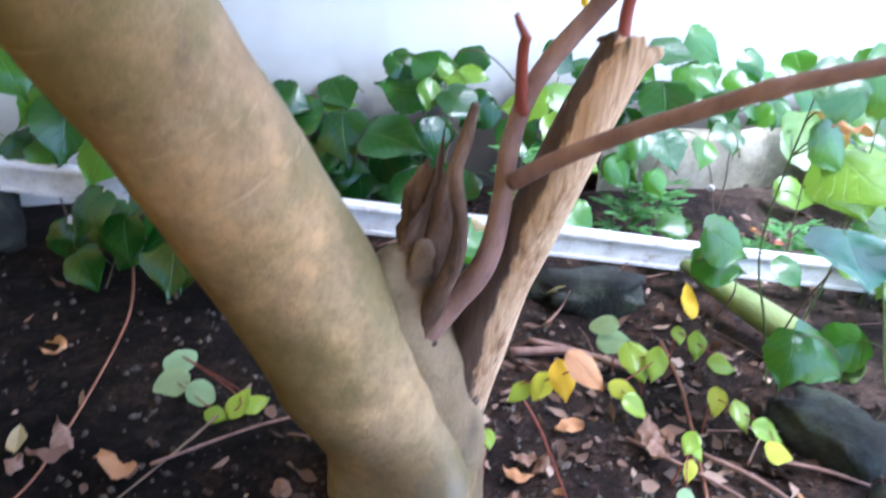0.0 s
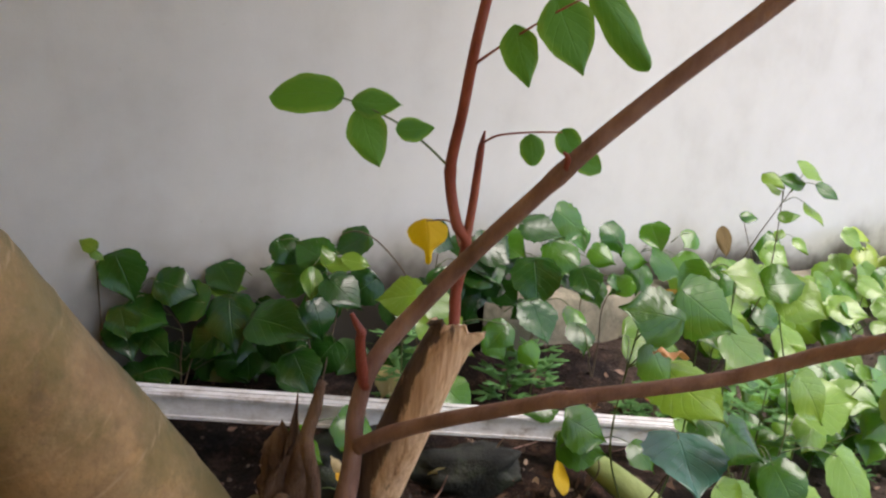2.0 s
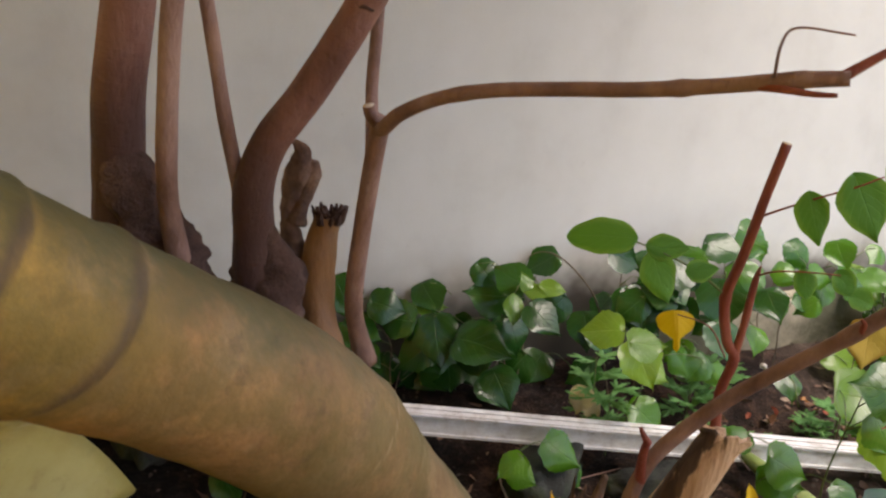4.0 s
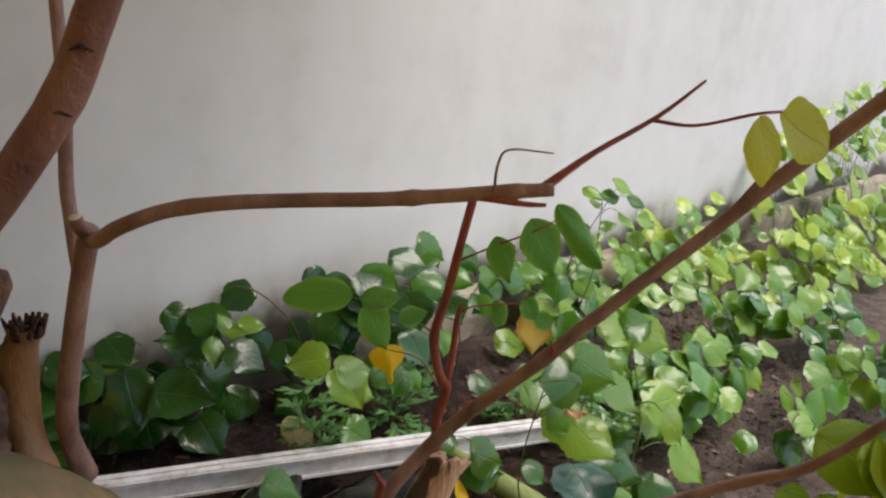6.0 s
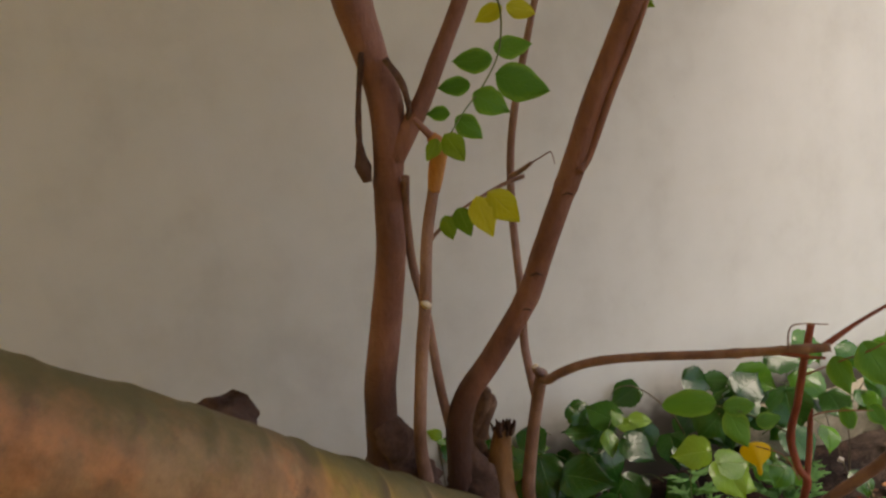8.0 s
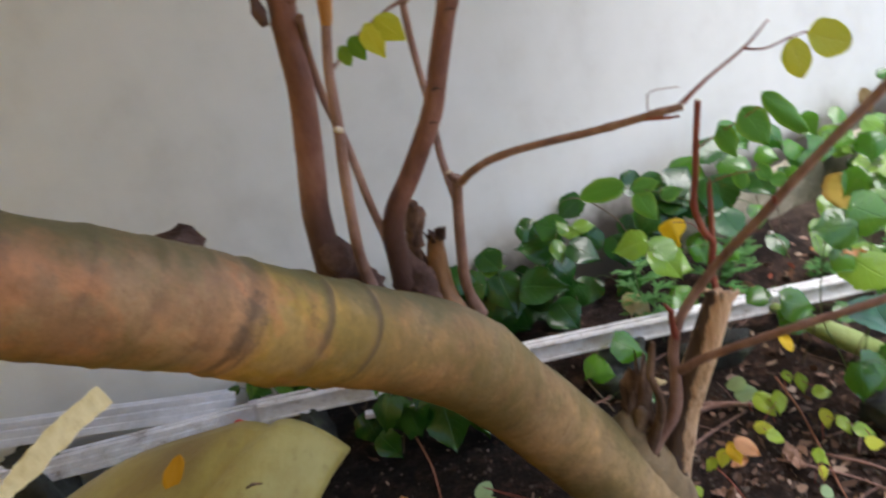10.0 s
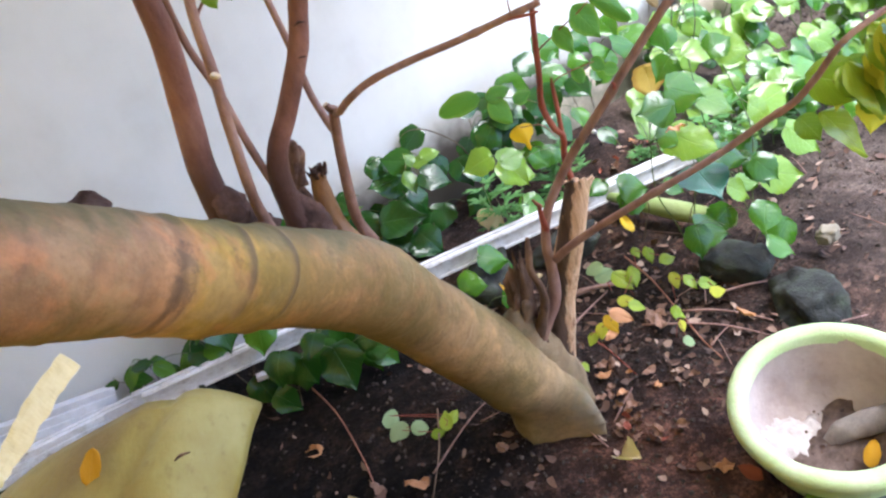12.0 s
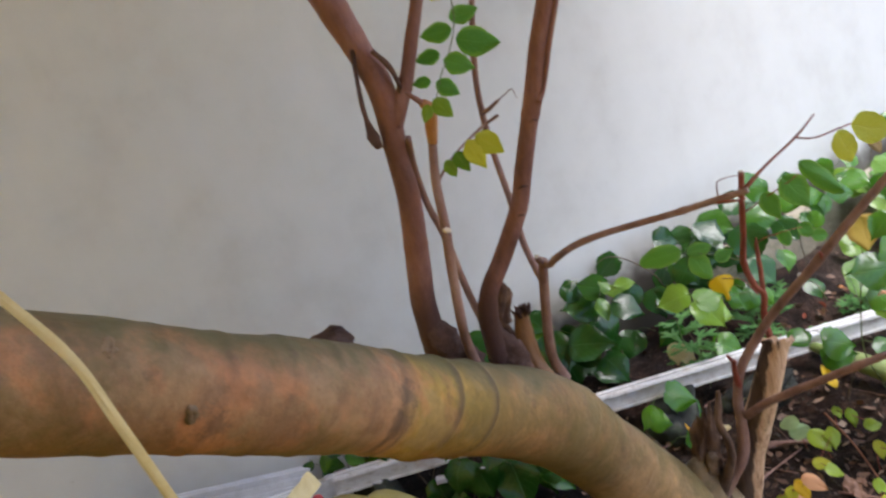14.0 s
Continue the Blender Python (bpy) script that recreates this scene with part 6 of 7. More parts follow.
def build_pot():
    pot = thing("flower_pot", (0.285, 0.30, -0.07), "empty lime-green rimmed pot with dried silt inside", "pot")
    tilt = Matrix.Translation((0.288, 0.277, 0.082)) @ Vector((0, 0, 1)).rotation_difference(Vector((-0.087, -0.17, 1)).normalized()).to_matrix().to_4x4()
    R = 0.148

    def lathe(name, prof, mat, rough=0.0, segs=72):
        verts, faces = [], []
        for i, (r, z) in enumerate(prof):
            for k in range(segs):
                a = 2 * math.pi * k / segs
                f = 1 + rough * noise.noise((math.cos(a) * 2, math.sin(a) * 2, z * 9))
                verts.append(tilt @ Vector((r * f * math.cos(a), r * f * math.sin(a), z + rough * 0.02 * noise.noise((math.cos(a) * 5, math.sin(a) * 5, i)))))
        faces = [(i * segs + k, i * segs + (k + 1) % segs, (i + 1) * segs + (k + 1) % segs, (i + 1) * segs + k) for i in range(len(prof) - 1) for k in range(segs)]
        return child(name, mesh_data(name, verts, faces, mat), pot)

    tagged(lathe("rim", [(R - 0.030, -0.022), (R - 0.029, -0.006), (R - 0.025, -0.001), (R - 0.013, 0.003), (R - 0.004, -0.001), (R, -0.007), (R - 0.001, -0.020), (R - 0.006, -0.026), (R - 0.016, -0.027)], POT_RIM, 0.014), "lime-green glazed rim")
    tagged(lathe("body", [(R - 0.014, -0.024), (R - 0.018, -0.06), (R - 0.032, -0.10), (R - 0.055, -0.155), (0.0, -0.16)], POT_RIM, 0.02), "green glazed outside")
    tagged(lathe("inside", [(R - 0.027, -0.006), (R - 0.029, -0.03), (R - 0.034, -0.055), (R - 0.046, -0.085), (R - 0.062, -0.108), (R - 0.085, -0.126), (0.03, -0.136), (0.0, -0.137)], POT_IN, 0.05), "silt-stained grey-brown inside")
    # lumpy crust of white mortar low on one side, brown soil on the bottom
    rnd = random.Random(8)

    def patch(cx, cy, rx, ry, top, mat, name, label, seed):
        verts, faces, N = [], [], 26
        for i in range(N + 1):
            for k in range(N + 1):
                u, v = 2 * i / N - 1, 2 * k / N - 1
                x, y = cx + rx * u, cy + ry * v
                bowl = -0.137 + 4.2 * max(0.0, math.hypot(x, y) - 0.02) ** 2 * 1.5
                d = math.hypot(u, v) * (1 + 0.55 * noise.noise((u * 1.7, v * 1.7, seed)))
                h = top * (1 - d * d) + 0.008 * noise.noise((x * 130, y * 130, seed)) + 0.007 * noise.noise((x * 35, y * 35, seed + 3))
                verts.append(tilt @ Vector((x, y, bowl + (h if d < 1 else -0.012 * min(1, (d - 1) * 5)))))
        w = N + 1
        faces = [(i * w + k, (i + 1) * w + k, (i + 1) * w + k + 1, i * w + k + 1) for i in range(N) for k in range(N)]
        child(name, mesh_data(name, verts, faces, mat), pot, label)

    patch(0.0, -0.018, 0.085, 0.075, 0.026, MORTAR_DARK, "soil_remnant", "thin layer of brown soil", 2.0)
    patch(-0.052, 0.026, 0.062, 0.054, 0.020, MORTAR, "crust", "white mortar crust", 6.0)
    verts, faces = [], []
    for _ in range(40):
        a, r = rnd.uniform(0, 6.28), 0.07 * math.sqrt(rnd.random())
        chip(verts, faces, tilt @ Vector((r * math.cos(a), r * math.sin(a) - 0.01, -0.118 + 0.008 * rnd.random())), rnd.uniform(0.002, 0.006), rnd)
    tagged(child("silt", mesh_data("silt", verts, faces, MORTAR_DARK, smooth=False), pot), "brown crumbs of soil", kind="stuff")
    tagged(new("dead_stick", tube_mesh("dead_stick", [tilt @ Vector(p) for p in ((-0.012, 0.005, -0.125), (0.012, -0.002, -0.102), (0.045, -0.013, -0.092), (0.075, -0.024, -0.084), (0.104, -0.036, -0.074))], (0.010, 0.017, 0.019, 0.019, 0.018), DEADWOOD, 14, 8, 0.15, 0.1)), "thick grey-brown stick lying in the pot", "stick")
    m, b = leaf_pose(tilt @ Vector((0.016, -0.060, -0.088)), 0.042, 88, (-0.3, -0.6, 0.7))
    lf = new("dead_leaf", leaf_of(LEAF_ORANGEY, "oval", 2))
    lf.matrix_basis = m
    tagged(lf, "orange-yellow fallen leaf in the pot", "leaf", "fallen leaves")


def chip(verts, faces, c, s, rnd):
    """One small irregular clod added to a growing mesh."""
    n = len(verts)
    q = Euler((rnd.uniform(0, 6), rnd.uniform(0, 6), rnd.uniform(0, 6))).to_matrix()
    for v in ((1, 0, 0), (-1, 0, 0), (0, 1, 0), (0, -1, 0), (0, 0, 0.8), (0, 0, -0.8)):
        verts.append(Vector(c) + q @ (Vector(v) * s * rnd.uniform(0.5, 1.0)))
    faces.extend((n + a, n + b, n + d) for a, b, d in ((0, 2, 4), (2, 1, 4), (1, 3, 4), (3, 0, 4), (2, 0, 5), (1, 2, 5), (3, 1, 5), (0, 3, 5)))


def build_sheaths():
    # big arched palm sheath, its cut edge towards the trunk
    n, m = 34, 30
    verts, faces = [], []
    for i in range(n + 1):
        u = i / n
        x = -0.497 - 0.80 * u ** 1.4
        for k in range(m + 1):
            v = k / m
            y = 0.575 - 0.75 * v
            d = x + 0.63
            z = 0.398 - (5.0 * d * d if d > 0 else 0.55 * d * d + 0.25 * abs(d) ** 3)
            z -= 0.55 * max(0.0, v - 0.42) ** 1.8 + 0.25 * max(0.0, 0.12 - v) ** 1.4
            z -= 0.016 * math.exp(-(((x + 0.615 + 0.10 * (v - 0.1)) / 0.020) ** 2))
            z += 0.008 * noise.noise((u * 4, v * 5, 0))
            verts.append((x - (0.03 + 0.13 * (1 - u)) * v, y, max(z, -0.04)))
    w = m + 1
    faces = [(i * w + k, i * w + k + 1, (i + 1) * w + k + 1, (i + 1) * w + k) for i in range(n) for k in range(m)]
    sheath = thing("palm_sheath", (-0.8, 0.3, 0.0), "large olive-yellow fallen palm sheath arched over the soil", "palm sheath")
    s = child("blade", mesh_data("blade", verts, faces, SHEATH), sheath)
    edge = [Vector(verts[k]) + Vector((0, 0, 0.001)) for k in range(0, w, 3)]
    child("cut_edge", tube_mesh("cut_edge", edge, [0.0034] * len(edge), SHEATH_EDGE, 7, 3, 0.2), sheath, "paler frayed cut edge")
    child("fleck", tube_mesh("fleck", ((-0.583, 0.385, 0.3985), (-0.573, 0.386, 0.402), (-0.562, 0.389, 0.398)), (0.001, 0.0028, 0.001), DEAD, 6, 3, 0.3), sheath, "dark fleck of dirt")
    sol = s.modifiers.new("thick", "SOLIDIFY")
    sol.thickness = 0.005
    lf = new("dead_leaf", leaf_of(LEAF_ORANGEY, "oval", 3))
    lf.matrix_basis = leaf_pose((-0.697, 0.436, 0.412), 0.050, 72, (0.1, -0.8, 0.62))[0]
    tagged(lf, "bright yellow fallen leaf on the palm sheath", "leaf", "fallen leaves")
    # rolled green sheath beyond the rail
    a, b = Vector((0.358, 1.20, 0.036)), Vector((0.515, 0.865, 0.022))
    d = (b - a).normalized()
    side = d.cross(Vector((0, 0, 1))).normalized()
    up = side.cross(d)
    verts, faces = [], []
    for i in range(25):
        t = i / 24
        c = a.lerp(b, t)
        r = 0.004 + 0.021 * min(1, t * 1.5) + 0.004 * math.sin(t * 5)
        for k in range(17):
            an = radians(-40 + 290 * k / 16)
            rr = r * (1 + 0.05 * noise.noise((t * 6, k * 0.4, 0)))
            verts.append(c + side * rr * math.cos(an) + up * rr * math.sin(an) * 0.8)
    faces = [(i * 17 + k, i * 17 + k + 1, i * 17 + 18 + k, i * 17 + 17 + k) for i in range(24) for k in range(16)]
    g = new("palm_sheath", mesh_data("palm_sheath", verts, faces, SHEATH_GREEN))
    tagged(g, "rolled fresh green palm sheath lying on the soil", "palm sheath")
    sol = g.modifiers.new("thick", "SOLIDIFY")
    sol.thickness = 0.003
    # pale yellow strip slung over the trunk
    def band(name, pts, half, torn, seed):
        C, W = smooth_path(pts, half, 9)
        verts, faces = [], []
        for i, c in enumerate(C):
            t = (C[min(i + 1, len(C) - 1)] - C[max(i - 1, 0)]).normalized()
            wdir = t.cross(Vector((-0.46, 0.80, -0.38))).normalized()
            nrm = t.cross(wdir)
            for k in range(5):
                s = (k - 2) / 2
                wd = W[i] * (1 + torn * (0.5 if k in (0, 4) else 0.0) * noise.noise((i * 0.22, k * 3.0, seed)))
                verts.append(c + wdir * wd * s + nrm * (0.0004 * math.cos(s * 2.2) + 0.0016 * torn * noise.noise((i * 0.35, s * 1.5, seed))))
        return mesh_data(name, verts, [(i * 5 + k, i * 5 + k + 1, i * 5 + 6 + k, i * 5 + 5 + k) for i in range(len(C) - 1) for k in range(4)], RIBBON, smooth=False)

    strip = thing("plastic_strip", (-0.52, -0.1, 0.9), "pale yellow plastic strip slung over the trunk", "strip")
    long_pts = [(-0.640, 0.033, 1.042), (-0.599, -0.042, 1.030), (-0.550, -0.102, 1.012), (-0.511, -0.123, 0.959), (-0.497, -0.132, 0.910), (-0.488, -0.133, 0.849), (-0.490, -0.114, 0.798), (-0.494, -0.094, 0.763), (-0.490, -0.081, 0.752)]
    short_pts = [(-0.493, -0.084, 0.752), (-0.489, -0.074, 0.755), (-0.483, -0.062, 0.758), (-0.473, -0.044, 0.763), (-0.462, -0.025, 0.767), (-0.451, -0.006, 0.769)]
    rb = child("hanging_length", band("hanging_length", long_pts, [0.0031] * 7 + [0.0032, 0.0034], 0.25, 1.0), strip)
    rc = child("torn_end", band("torn_end", short_pts, [0.003, 0.0046, 0.0070, 0.0078, 0.0076, 0.0072], 0.4, 4.0), strip, "crumpled torn end of the strip")
    for piece in (rb, rc):
        sol = piece.modifiers.new("thick", "SOLIDIFY")
        sol.thickness = 0.0005


def rock(c, size, seed, label, mat=None, cat="stone"):
    bm = bmesh.new()
    bmesh.ops.create_icosphere(bm, subdivisions=4, radius=1)
    o = Vector((seed * 3.7, seed * 1.3, 0))
    for v in bm.verts:
        p = v.co.normalized()
        f = 1 + 0.45 * noise.noise(p * 1.3 + o) + 0.16 * noise.noise(p * 4 + o) + 0.07 * noise.noise(p * 9 + o) + 0.035 * noise.noise(p * 22 + o)
        p = Vector([max(-0.9, min(0.9, q)) for q in p * f])
        v.co = Vector([p[i] / 0.8 * size[i] for i in range(3)])
    me = bpy.data.meshes.new("stone")
    bm.to_mesh(me)
    bm.free()
    me.materials.append(mat or ROCK)
    me.polygons.foreach_set("use_smooth", [True] * len(me.polygons))
    ob = new("stone", me)
    ob.matrix_basis = Matrix.Translation(c) @ Matrix.Rotation(seed * 1.1, 4, "Z")
    return tagged(ob, label, cat, "stones in the bed")


def build_stones():
    rock((0.485, 0.585, -0.032), (0.070, 0.056, 0.046), 1, "large dark mossy stone beside the pot")
    rock((0.455, 0.770, -0.016), (0.062, 0.044, 0.034), 2, "dark grey mossy stone in the bed")
    rock((0.20, 1.09, 0.0), (0.085, 0.04, 0.035), 3, "flat dark stone under the rail")
    rock((0.0, 1.10, 0.005), (0.09, 0.05, 0.05), 4, "dark stone under the rail")
    rock((-0.72, 1.045, 0.02), (0.06, 0.035, 0.085), 5, "dark stone that props the rail")
    rock((-1.06, 0.91, 0.03), (0.08, 0.05, 0.11), 12, "dark stone that props the rail")
    rock((-1.22, 0.84, 0.08), (0.08, 0.05, 0.17), 14, "dark stone along the wall")
    rock((0.35, 0.075, -0.05), (0.13, 0.06, 0.022), 8, "blue-grey flat slab beneath the pot", GREYSLAB)
    rock((0.616, 0.69, 0.02), (0.022, 0.018, 0.014), 9, "pale tan stone fragment", CONCRETE)
    rock((0.70, 0.96, 0.030), (0.024, 0.016, 0.010), 10, "pale tan stone fragment", CONCRETE)
    rock((0.47, 1.42, 0.10), (0.006, 0.005, 0.005), 11, "small white pebble in the bed", MORTAR)


DEADWOOD = bark_material("weathered_stick", (0.12, 0.10, 0.09), (0.25, 0.215, 0.195), (0.38, 0.34, 0.31), scale=30, rough=0.85, stretch=(1, 1, 0.4))
MORTAR_DARK = simple("soil_crumbs_brown", [(0.3, (0.05, 0.032, 0.025)), (0.7, (0.20, 0.14, 0.115))], 60, 0.9)
CRUMB = simple("mixed_soil_crumbs", [(0.30, (0.012, 0.010, 0.009)), (0.5, (0.06, 0.045, 0.036)), (0.64, (0.12, 0.09, 0.075)), (0.78, (0.26, 0.22, 0.19))], 30, 0.85)


# ---------------------------------------------------------------- litter
def fallen(c, size, az, mat, kind, label, seed, lift=0.006, tip=0.0):
    rnd = random.Random(seed)
    x, y = c[0], c[1]
    z = c[2] if len(c) > 2 else ground_z(x, y) + lift
    ob = new("dead_leaf", leaf_mesh("dead_leaf", mat, kind, rnd.uniform(0.45, 0.8), rnd.uniform(-0.2, 0.5), rnd.uniform(-0.1, 0.35), rnd.random(), rnd.uniform(-0.4, 0.6), 0.5 if mat in (LEAF_BROWN, LEAF_ORANGE) else 0.2))
    ob.matrix_basis = Matrix.Translation((x, y, z)) @ Euler((rnd.uniform(-0.3, 0.3) + tip, rnd.uniform(-0.35, 0.35), radians(az))).to_matrix().to_4x4() @ Matrix.Diagonal((size, size, size, 1))
    return tagged(ob, label, "leaf", "fallen leaves")


def build_litter():
    fallen((0.349, 1.02), 0.060, 10, LEAF_YELLOW, "ovate", "bright yellow fallen leaf on the soil", 1, 0.018, 0.45)
    fallen((0.008, 0.452), 0.058, 200, LEAF_CREAM, "ovate", "cream fallen leaf at the foot of the trunk", 2, 0.010, 0.4)
    fallen((-0.487, 0.80), 0.055, 60, LEAF_ORANGE, "ovate", "dry orange-brown leaf on the dark soil", 3)
    fallen((0.380, 0.733, 0.366), 0.045, 100, LEAF_ORANGE, "ovate", "dry orange leaf caught among vine leaves", 4)
    fallen((0.133, 1.07), 0.05, 250, LEAF_CREAM, "strap", "narrow cream dry leaf by the stump", 5, 0.012)
    spots = [(0.289, 1.09), (0.163, 0.744), (0.231, 0.71), (0.091, 0.653), (-0.396, 0.62), (-0.316, 0.581), (-0.445, 0.614), (-0.174, 0.59), (0.095, 0.673), (0.138, 0.552), (0.121, 0.463), (0.243, 0.734), (0.383, 0.609), (0.087, 0.583), (-0.175, 0.601), (0.045, 0.51), (0.124, 0.365), (0.06, 0.54), (0.075, 0.56), (0.05, 0.585), (0.16, 0.60), (0.2, 0.55), (0.11, 0.62)]
    fallen((0.003, 0.934, 0.055), 0.032, 80, LEAF_ORANGEY, "ovate", "small orange leaf beside the stump", 21, tip=0.9)
    fallen((0.015, 0.625, 0.262), 0.024, 60, LEAF_CREAM, "ovate", "small cream leaf caught on the stump", 22, tip=0.6)
    for x, y, sz, az, mt in ((0.283, 1.08, 0.045, 80, LEAF_RUST), (0.153, 0.737, 0.042, 120, LEAF_ORANGE), (0.232, 0.705, 0.040, 170, LEAF_BROWN), (0.09, 0.645, 0.034, 80, LEAF_ORANGE), (-0.448, 0.613, 0.042, 20, LEAF_CREAM), (-0.391, 0.616, 0.046, 100, LEAF_BROWN), (-0.315, 0.581, 0.050, 60, LEAF_ORANGE)):
        fallen((x, y), sz, az, mt, "ovate", "curled dry leaf on the dark soil", int(1000 * (x + y)), 0.010)
    for i, (x, y) in enumerate(spots):
        rnd = random.Random(50 + i)
        fallen((x, y), rnd.uniform(0.016, 0.036), rnd.uniform(0, 360), LEAF_BROWN if rnd.random() < 0.85 else LEAF_ORANGE, rnd.choice(("ovate", "heart", "ellipse")), "curled brown dead leaf on the soil", 60 + i, 0.008, rnd.uniform(-0.4, 0.4))
    # heap of crumpled leaves at the foot of the trunk
    for i in range(22):
        rnd = random.Random(300 + i)
        t = rnd.random()
        fallen((0.03 + 0.05 * rnd.random() + 0.02 * t, 0.44 + 0.17 * t, ground_z(0.05, 0.5) + 0.006 + 0.018 * rnd.random()), rnd.uniform(0.014, 0.03), rnd.uniform(0, 360), LEAF_BROWN if rnd.random() < 0.8 else LEAF_RUST, rnd.choice(("ovate", "ellipse")), "crumpled brown dead leaf at the foot of the trunk", 400 + i, 0.01, rnd.uniform(-0.8, 0.8))
    fallen((0.165, 0.29), 0.040, 30, LEAF_RUST, "ovate", "red-brown dead leaf beside the pot", 11, 0.012)
    fallen((0.15, 0.345), 0.036, 80, LEAF_ORANGE, "ovate", "dry tan leaf beside the pot", 12, 0.012)
    for i in range(26):
        rnd = random.Random(500 + i)
        fallen((rnd.uniform(0.34, 0.66), rnd.uniform(1.30, 1.46)), rnd.uniform(0.014, 0.030), rnd.uniform(0, 360), rnd.choice((LEAF_BROWN, LEAF_BROWN, LEAF_RUST, LEAF_ORANGE)), rnd.choice(("ovate", "ellipse")), "crumpled reddish dead leaf near the wall", 600 + i, 0.012, rnd.uniform(-0.6, 0.6))
    # scattered litter nobody could count
    rnd = random.Random(9)
    verts, faces, uvs = [], [], []
    for k in range(2800):
        x, y = rnd.uniform(-0.9, 1.9), rnd.uniform(0.1, 2.0)
        if y > 1.42 + 0.44 * x:
            continue
        if rnd.random() < 0.5:
            x, y = rnd.gauss(0.25, 0.22), rnd.gauss(0.75, 0.3)
        if k > 2600:
            x, y = rnd.uniform(0.02, 0.40), rnd.uniform(0.36, 0.95)
        elif k > 1500:
            x, y = rnd.uniform(0.62, 1.7), rnd.uniform(0.7, 1.9)
        if y > 1.42 + 0.44 * x:
            continue
        s = rnd.uniform(0.006, 0.02)
        q = Euler((rnd.gauss(0, 0.45), rnd.gauss(0, 0.45), rnd.uniform(0, 6.28))).to_matrix()
        o = Vector((x, y, ground_z(x, y) + 0.004))
        n0 = len(verts)
        wd = rnd.uniform(0.25, 0.6)
        for a, b in ((0, -1), (wd, -0.3), (wd * 0.8, 0.4), (0, 1), (-wd * 0.8, 0.4), (-wd, -0.3), (0, 0)):
            a, b = a * rnd.uniform(0.35, 1.3) + rnd.uniform(-0.1, 0.1), b * rnd.uniform(0.4, 1.1)
            verts.append(o + q @ Vector((a * s, b * s, s * (0.3 * abs(a) + 0.2 * b * b))))
            uvs.append((0.5 + a / 2, 0.5 + b / 2))
        faces += [(n0 + i, n0 + (i + 1) % 6, n0 + 6) for i in range(6)]
    tagged(new("leaf_litter", mesh_data("leaf_litter", verts, faces, LITTER, uvs)), "scattered bits of brown dead leaves on the soil", "leaf litter", kind="stuff")
    verts, faces = [], []
    for k in range(9000):
        x, y = rnd.uniform(-0.9, 1.9), rnd.uniform(0.05, 1.9)
        if k > 6000:
            x, y = rnd.uniform(0.7, 1.8), rnd.uniform(0.7, 2.0)
        elif rnd.random() < 0.55:
            x, y = rnd.gauss(0.15, 0.35), rnd.gauss(0.7, 0.28)
        if y > 1.44 + 0.44 * x:
            continue
        chip(verts, faces, (x, y, ground_z(x, y) + 0.001), 0.0018 + 0.0065 * rnd.random() ** 2.5, rnd)
    tagged(new("soil_crumbs", mesh_data("soil_crumbs", verts, faces, CRUMB, smooth=False)), "crumbs of dark soil with pale grit", "soil crumbs", kind="stuff")

    def stick(pts, r, mat, label):
        base = Vector(pts[0])
        tagged(new("twig", tube_mesh("twig", pts, [r * (1 - 0.5 * i / (len(pts) - 1)) for i in range(len(pts))], mat, 7, 5, 0.15)), label, "twig", "fallen twigs")

    g = lambda x, y, h=0.006: (x, y, ground_z(x, y) + h)
    stick([g(-0.49, 1.02, 0.02), g(-0.455, 0.93, 0.014), g(-0.434, 0.85, 0.010), g(-0.414, 0.71, 0.008), g(-0.408, 0.59, 0.008), g(-0.417, 0.54, 0.006)], 0.0024, RUSTY, "thin red-brown fallen twig in the bed")
    stick([g(0.10, 0.93), g(0.18, 0.90, 0.012), g(0.27, 0.86)], 0.0055, TWIG, "brown fallen stick beside the stump")
    stick([g(0.06, 0.80), g(0.12, 0.83, 0.014), g(0.2, 0.87)], 0.003, TWIG, "thin brown fallen twig")
    stick([g(0.291, 0.958, 0.012), g(0.29, 0.90, 0.02), g(0.288, 0.82, 0.016), g(0.279, 0.70, 0.010), g(0.271, 0.62), g(0.27, 0.55)], 0.0027, RUSTY, "thin red fallen twig")
    stick([g(0.2, 0.72), g(0.3, 0.64, 0.012), g(0.36, 0.57), g(0.42, 0.46)], 0.0022, TWIG, "thin brown fallen twig")
    stick([g(-0.3, 0.60), g(-0.2, 0.68, 0.012), g(-0.12, 0.74)], 0.002, TWIG, "thin brown fallen twig")
    stick([g(0.13, 0.98), g(0.15, 1.0, 0.03), g(0.16, 1.0, 0.06)], 0.0022, TWIG, "thin broken twig standing in the soil")
    stick([g(-0.02, 1.02), g(-0.06, 1.0, 0.02), g(-0.16, 0.98, 0.01), g(-0.22, 0.96)], 0.0025, TWIG, "thin brown fallen twig")
    stick([g(0.075, 0.90, 0.01), g(0.15, 0.90, 0.016), g(0.22, 0.89, 0.01), g(0.27, 0.87)], 0.0065, TWIG, "dark brown fallen stick beside the stump")
    stick([g(0.286, 0.72), g(0.33, 0.67, 0.012), g(0.366, 0.633), g(0.40, 0.58)], 0.0032, TWIG, "brown fallen stick in the bed")
    stick([g(0.364, 0.722), g(0.42, 0.70, 0.012), g(0.467, 0.688)], 0.0032, TWIG, "brown fallen stick in the bed")
    stick([g(-0.244, 0.765), g(-0.273, 0.65, 0.010), g(-0.316, 0.557)], 0.0022, BURL, "thin pale fallen twig")
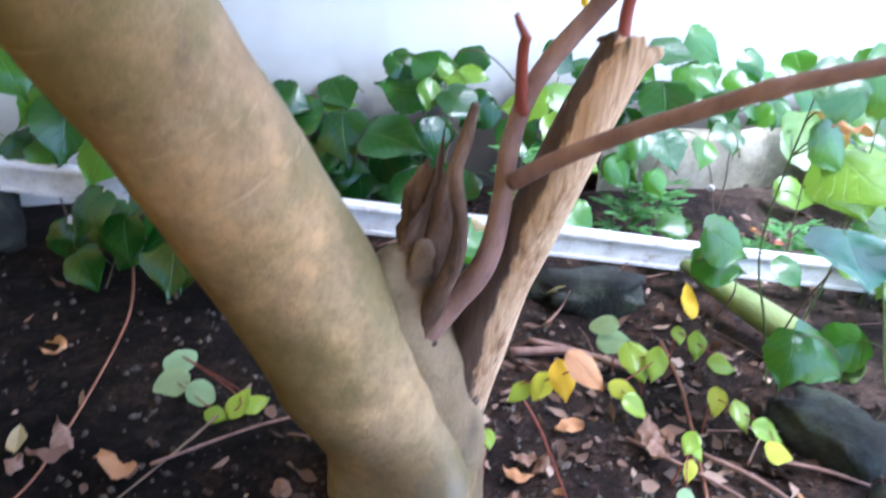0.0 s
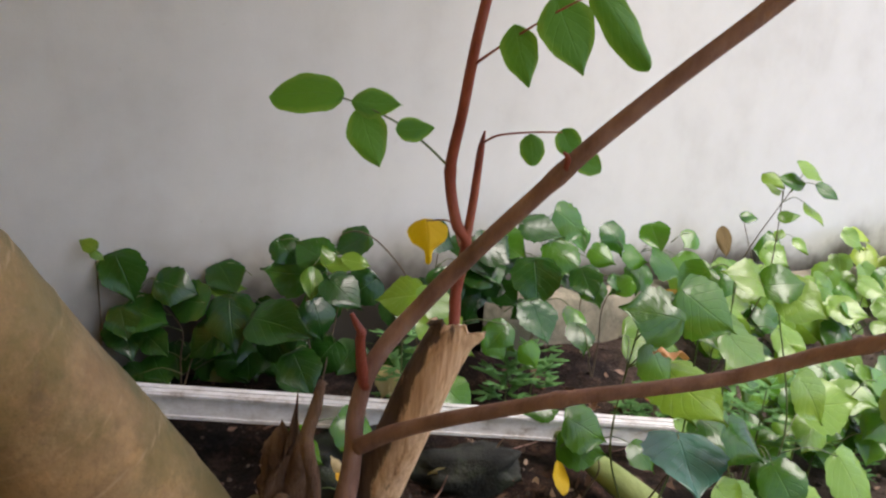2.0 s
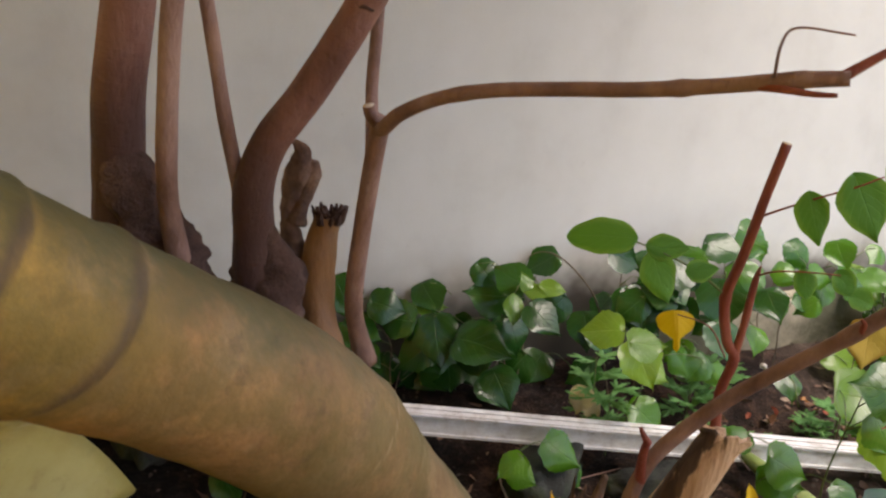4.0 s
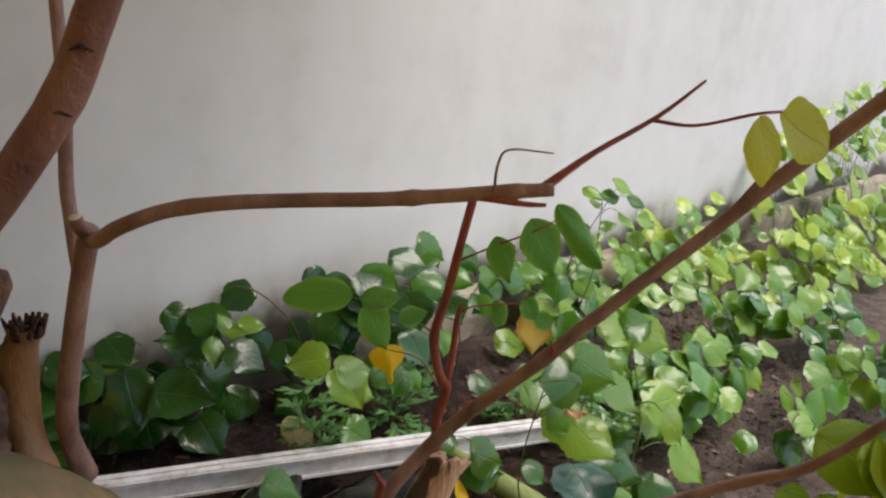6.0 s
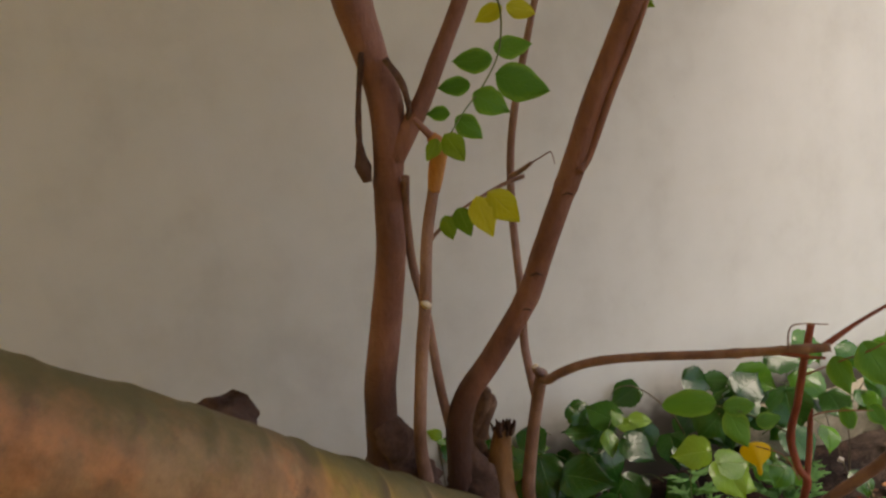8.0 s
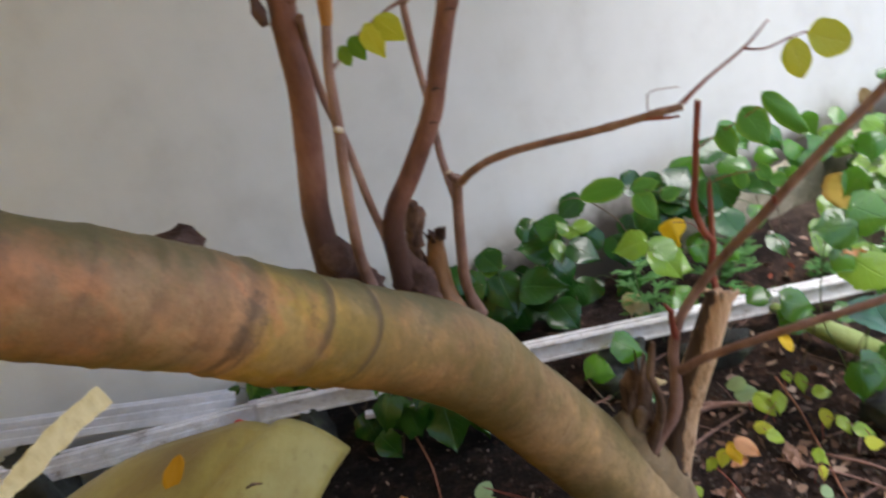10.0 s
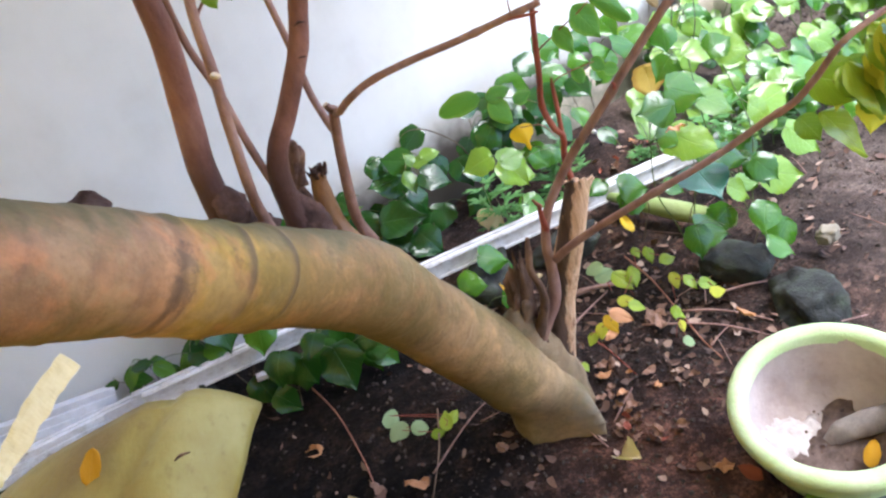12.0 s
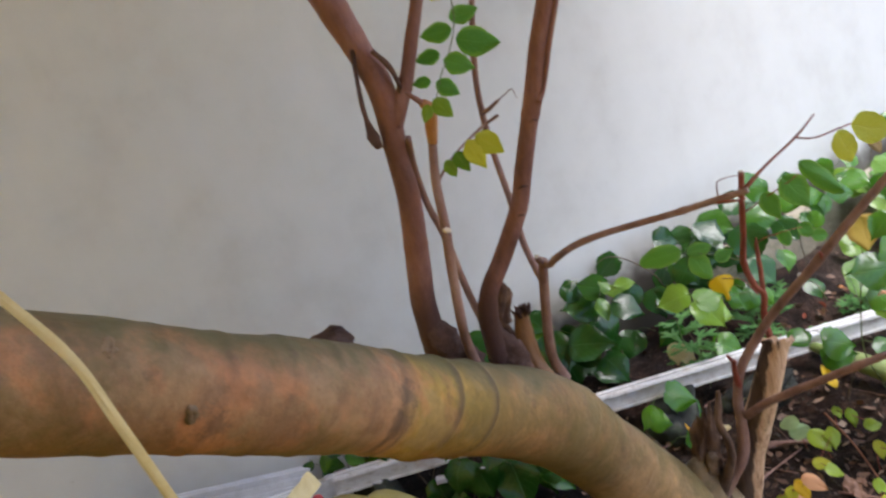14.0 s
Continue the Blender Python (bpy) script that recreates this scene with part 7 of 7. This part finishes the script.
    stick([g(0.243, 1.067), g(0.25, 1.10, 0.02), g(0.252, 1.11, 0.05), g(0.262, 1.11, 0.07)], 0.0022, BURL, "curled pale twig standing in the soil")
    for k in range(26):
        x, y, a, ln = rnd.uniform(-0.1, 0.8), rnd.uniform(0.45, 1.35), rnd.uniform(0, 3.14), rnd.uniform(0.03, 0.1)
        stick([g(x - ln * math.cos(a), y - ln * math.sin(a)), g(x, y, 0.01), g(x + ln * math.cos(a), y + ln * math.sin(a))], rnd.uniform(0.0009, 0.002), TWIG, "thin brown fallen twig")
    # dry tendril arching against the wall
    tagged(new("tendril", tube_mesh("tendril", ((0.13, 1.44, 0.14), (0.10, 1.40, 0.225), (0.068, 1.38, 0.275), (0.025, 1.40, 0.310), (-0.012, 1.42, 0.318), (-0.040, 1.43, 0.305), (-0.050, 1.44, 0.280)), (0.0022, 0.0020, 0.0018, 0.0016, 0.0014, 0.0011, 0.0007), BROWN_STEM, 6, 6)), "dry brown tendril arching along the wall", "tendril")


def litter_material():
    m, nt, nodes, links, b = material("mixed_dead_leaf_bits")
    geo = nodes.new("ShaderNodeNewGeometry")
    col = ramp(nt, geo.outputs["Random Per Island"], [(0.0, (0.045, 0.024, 0.017)), (0.5, (0.12, 0.064, 0.044)), (0.8, (0.26, 0.15, 0.105)), (1.0, (0.50, 0.36, 0.27))])
    links.new(mixc(nt, math_node(nt, "MULTIPLY", noise_node(nt, 120), 0.5), col, (0.05, 0.03, 0.02)), b.inputs["Base Color"])
    b.inputs["Roughness"].default_value = 0.8
    return m


LITTER = litter_material()

build_ground()
build_walls()
build_tree()
build_planting()
build_weeds()
build_seedlings()
build_rails()
build_pot()
build_sheaths()
weed_rnd = random.Random(8)
for k in range(9):
    weed((0.66 + 0.05 * k + weed_rnd.uniform(-0.02, 0.02), 1.14 + 0.014 * k + weed_rnd.uniform(-0.08, 0.12)), weed_rnd.uniform(0.07, 0.12), weed_rnd.uniform(0.035, 0.05), 60 + k)
build_stones()
build_litter()
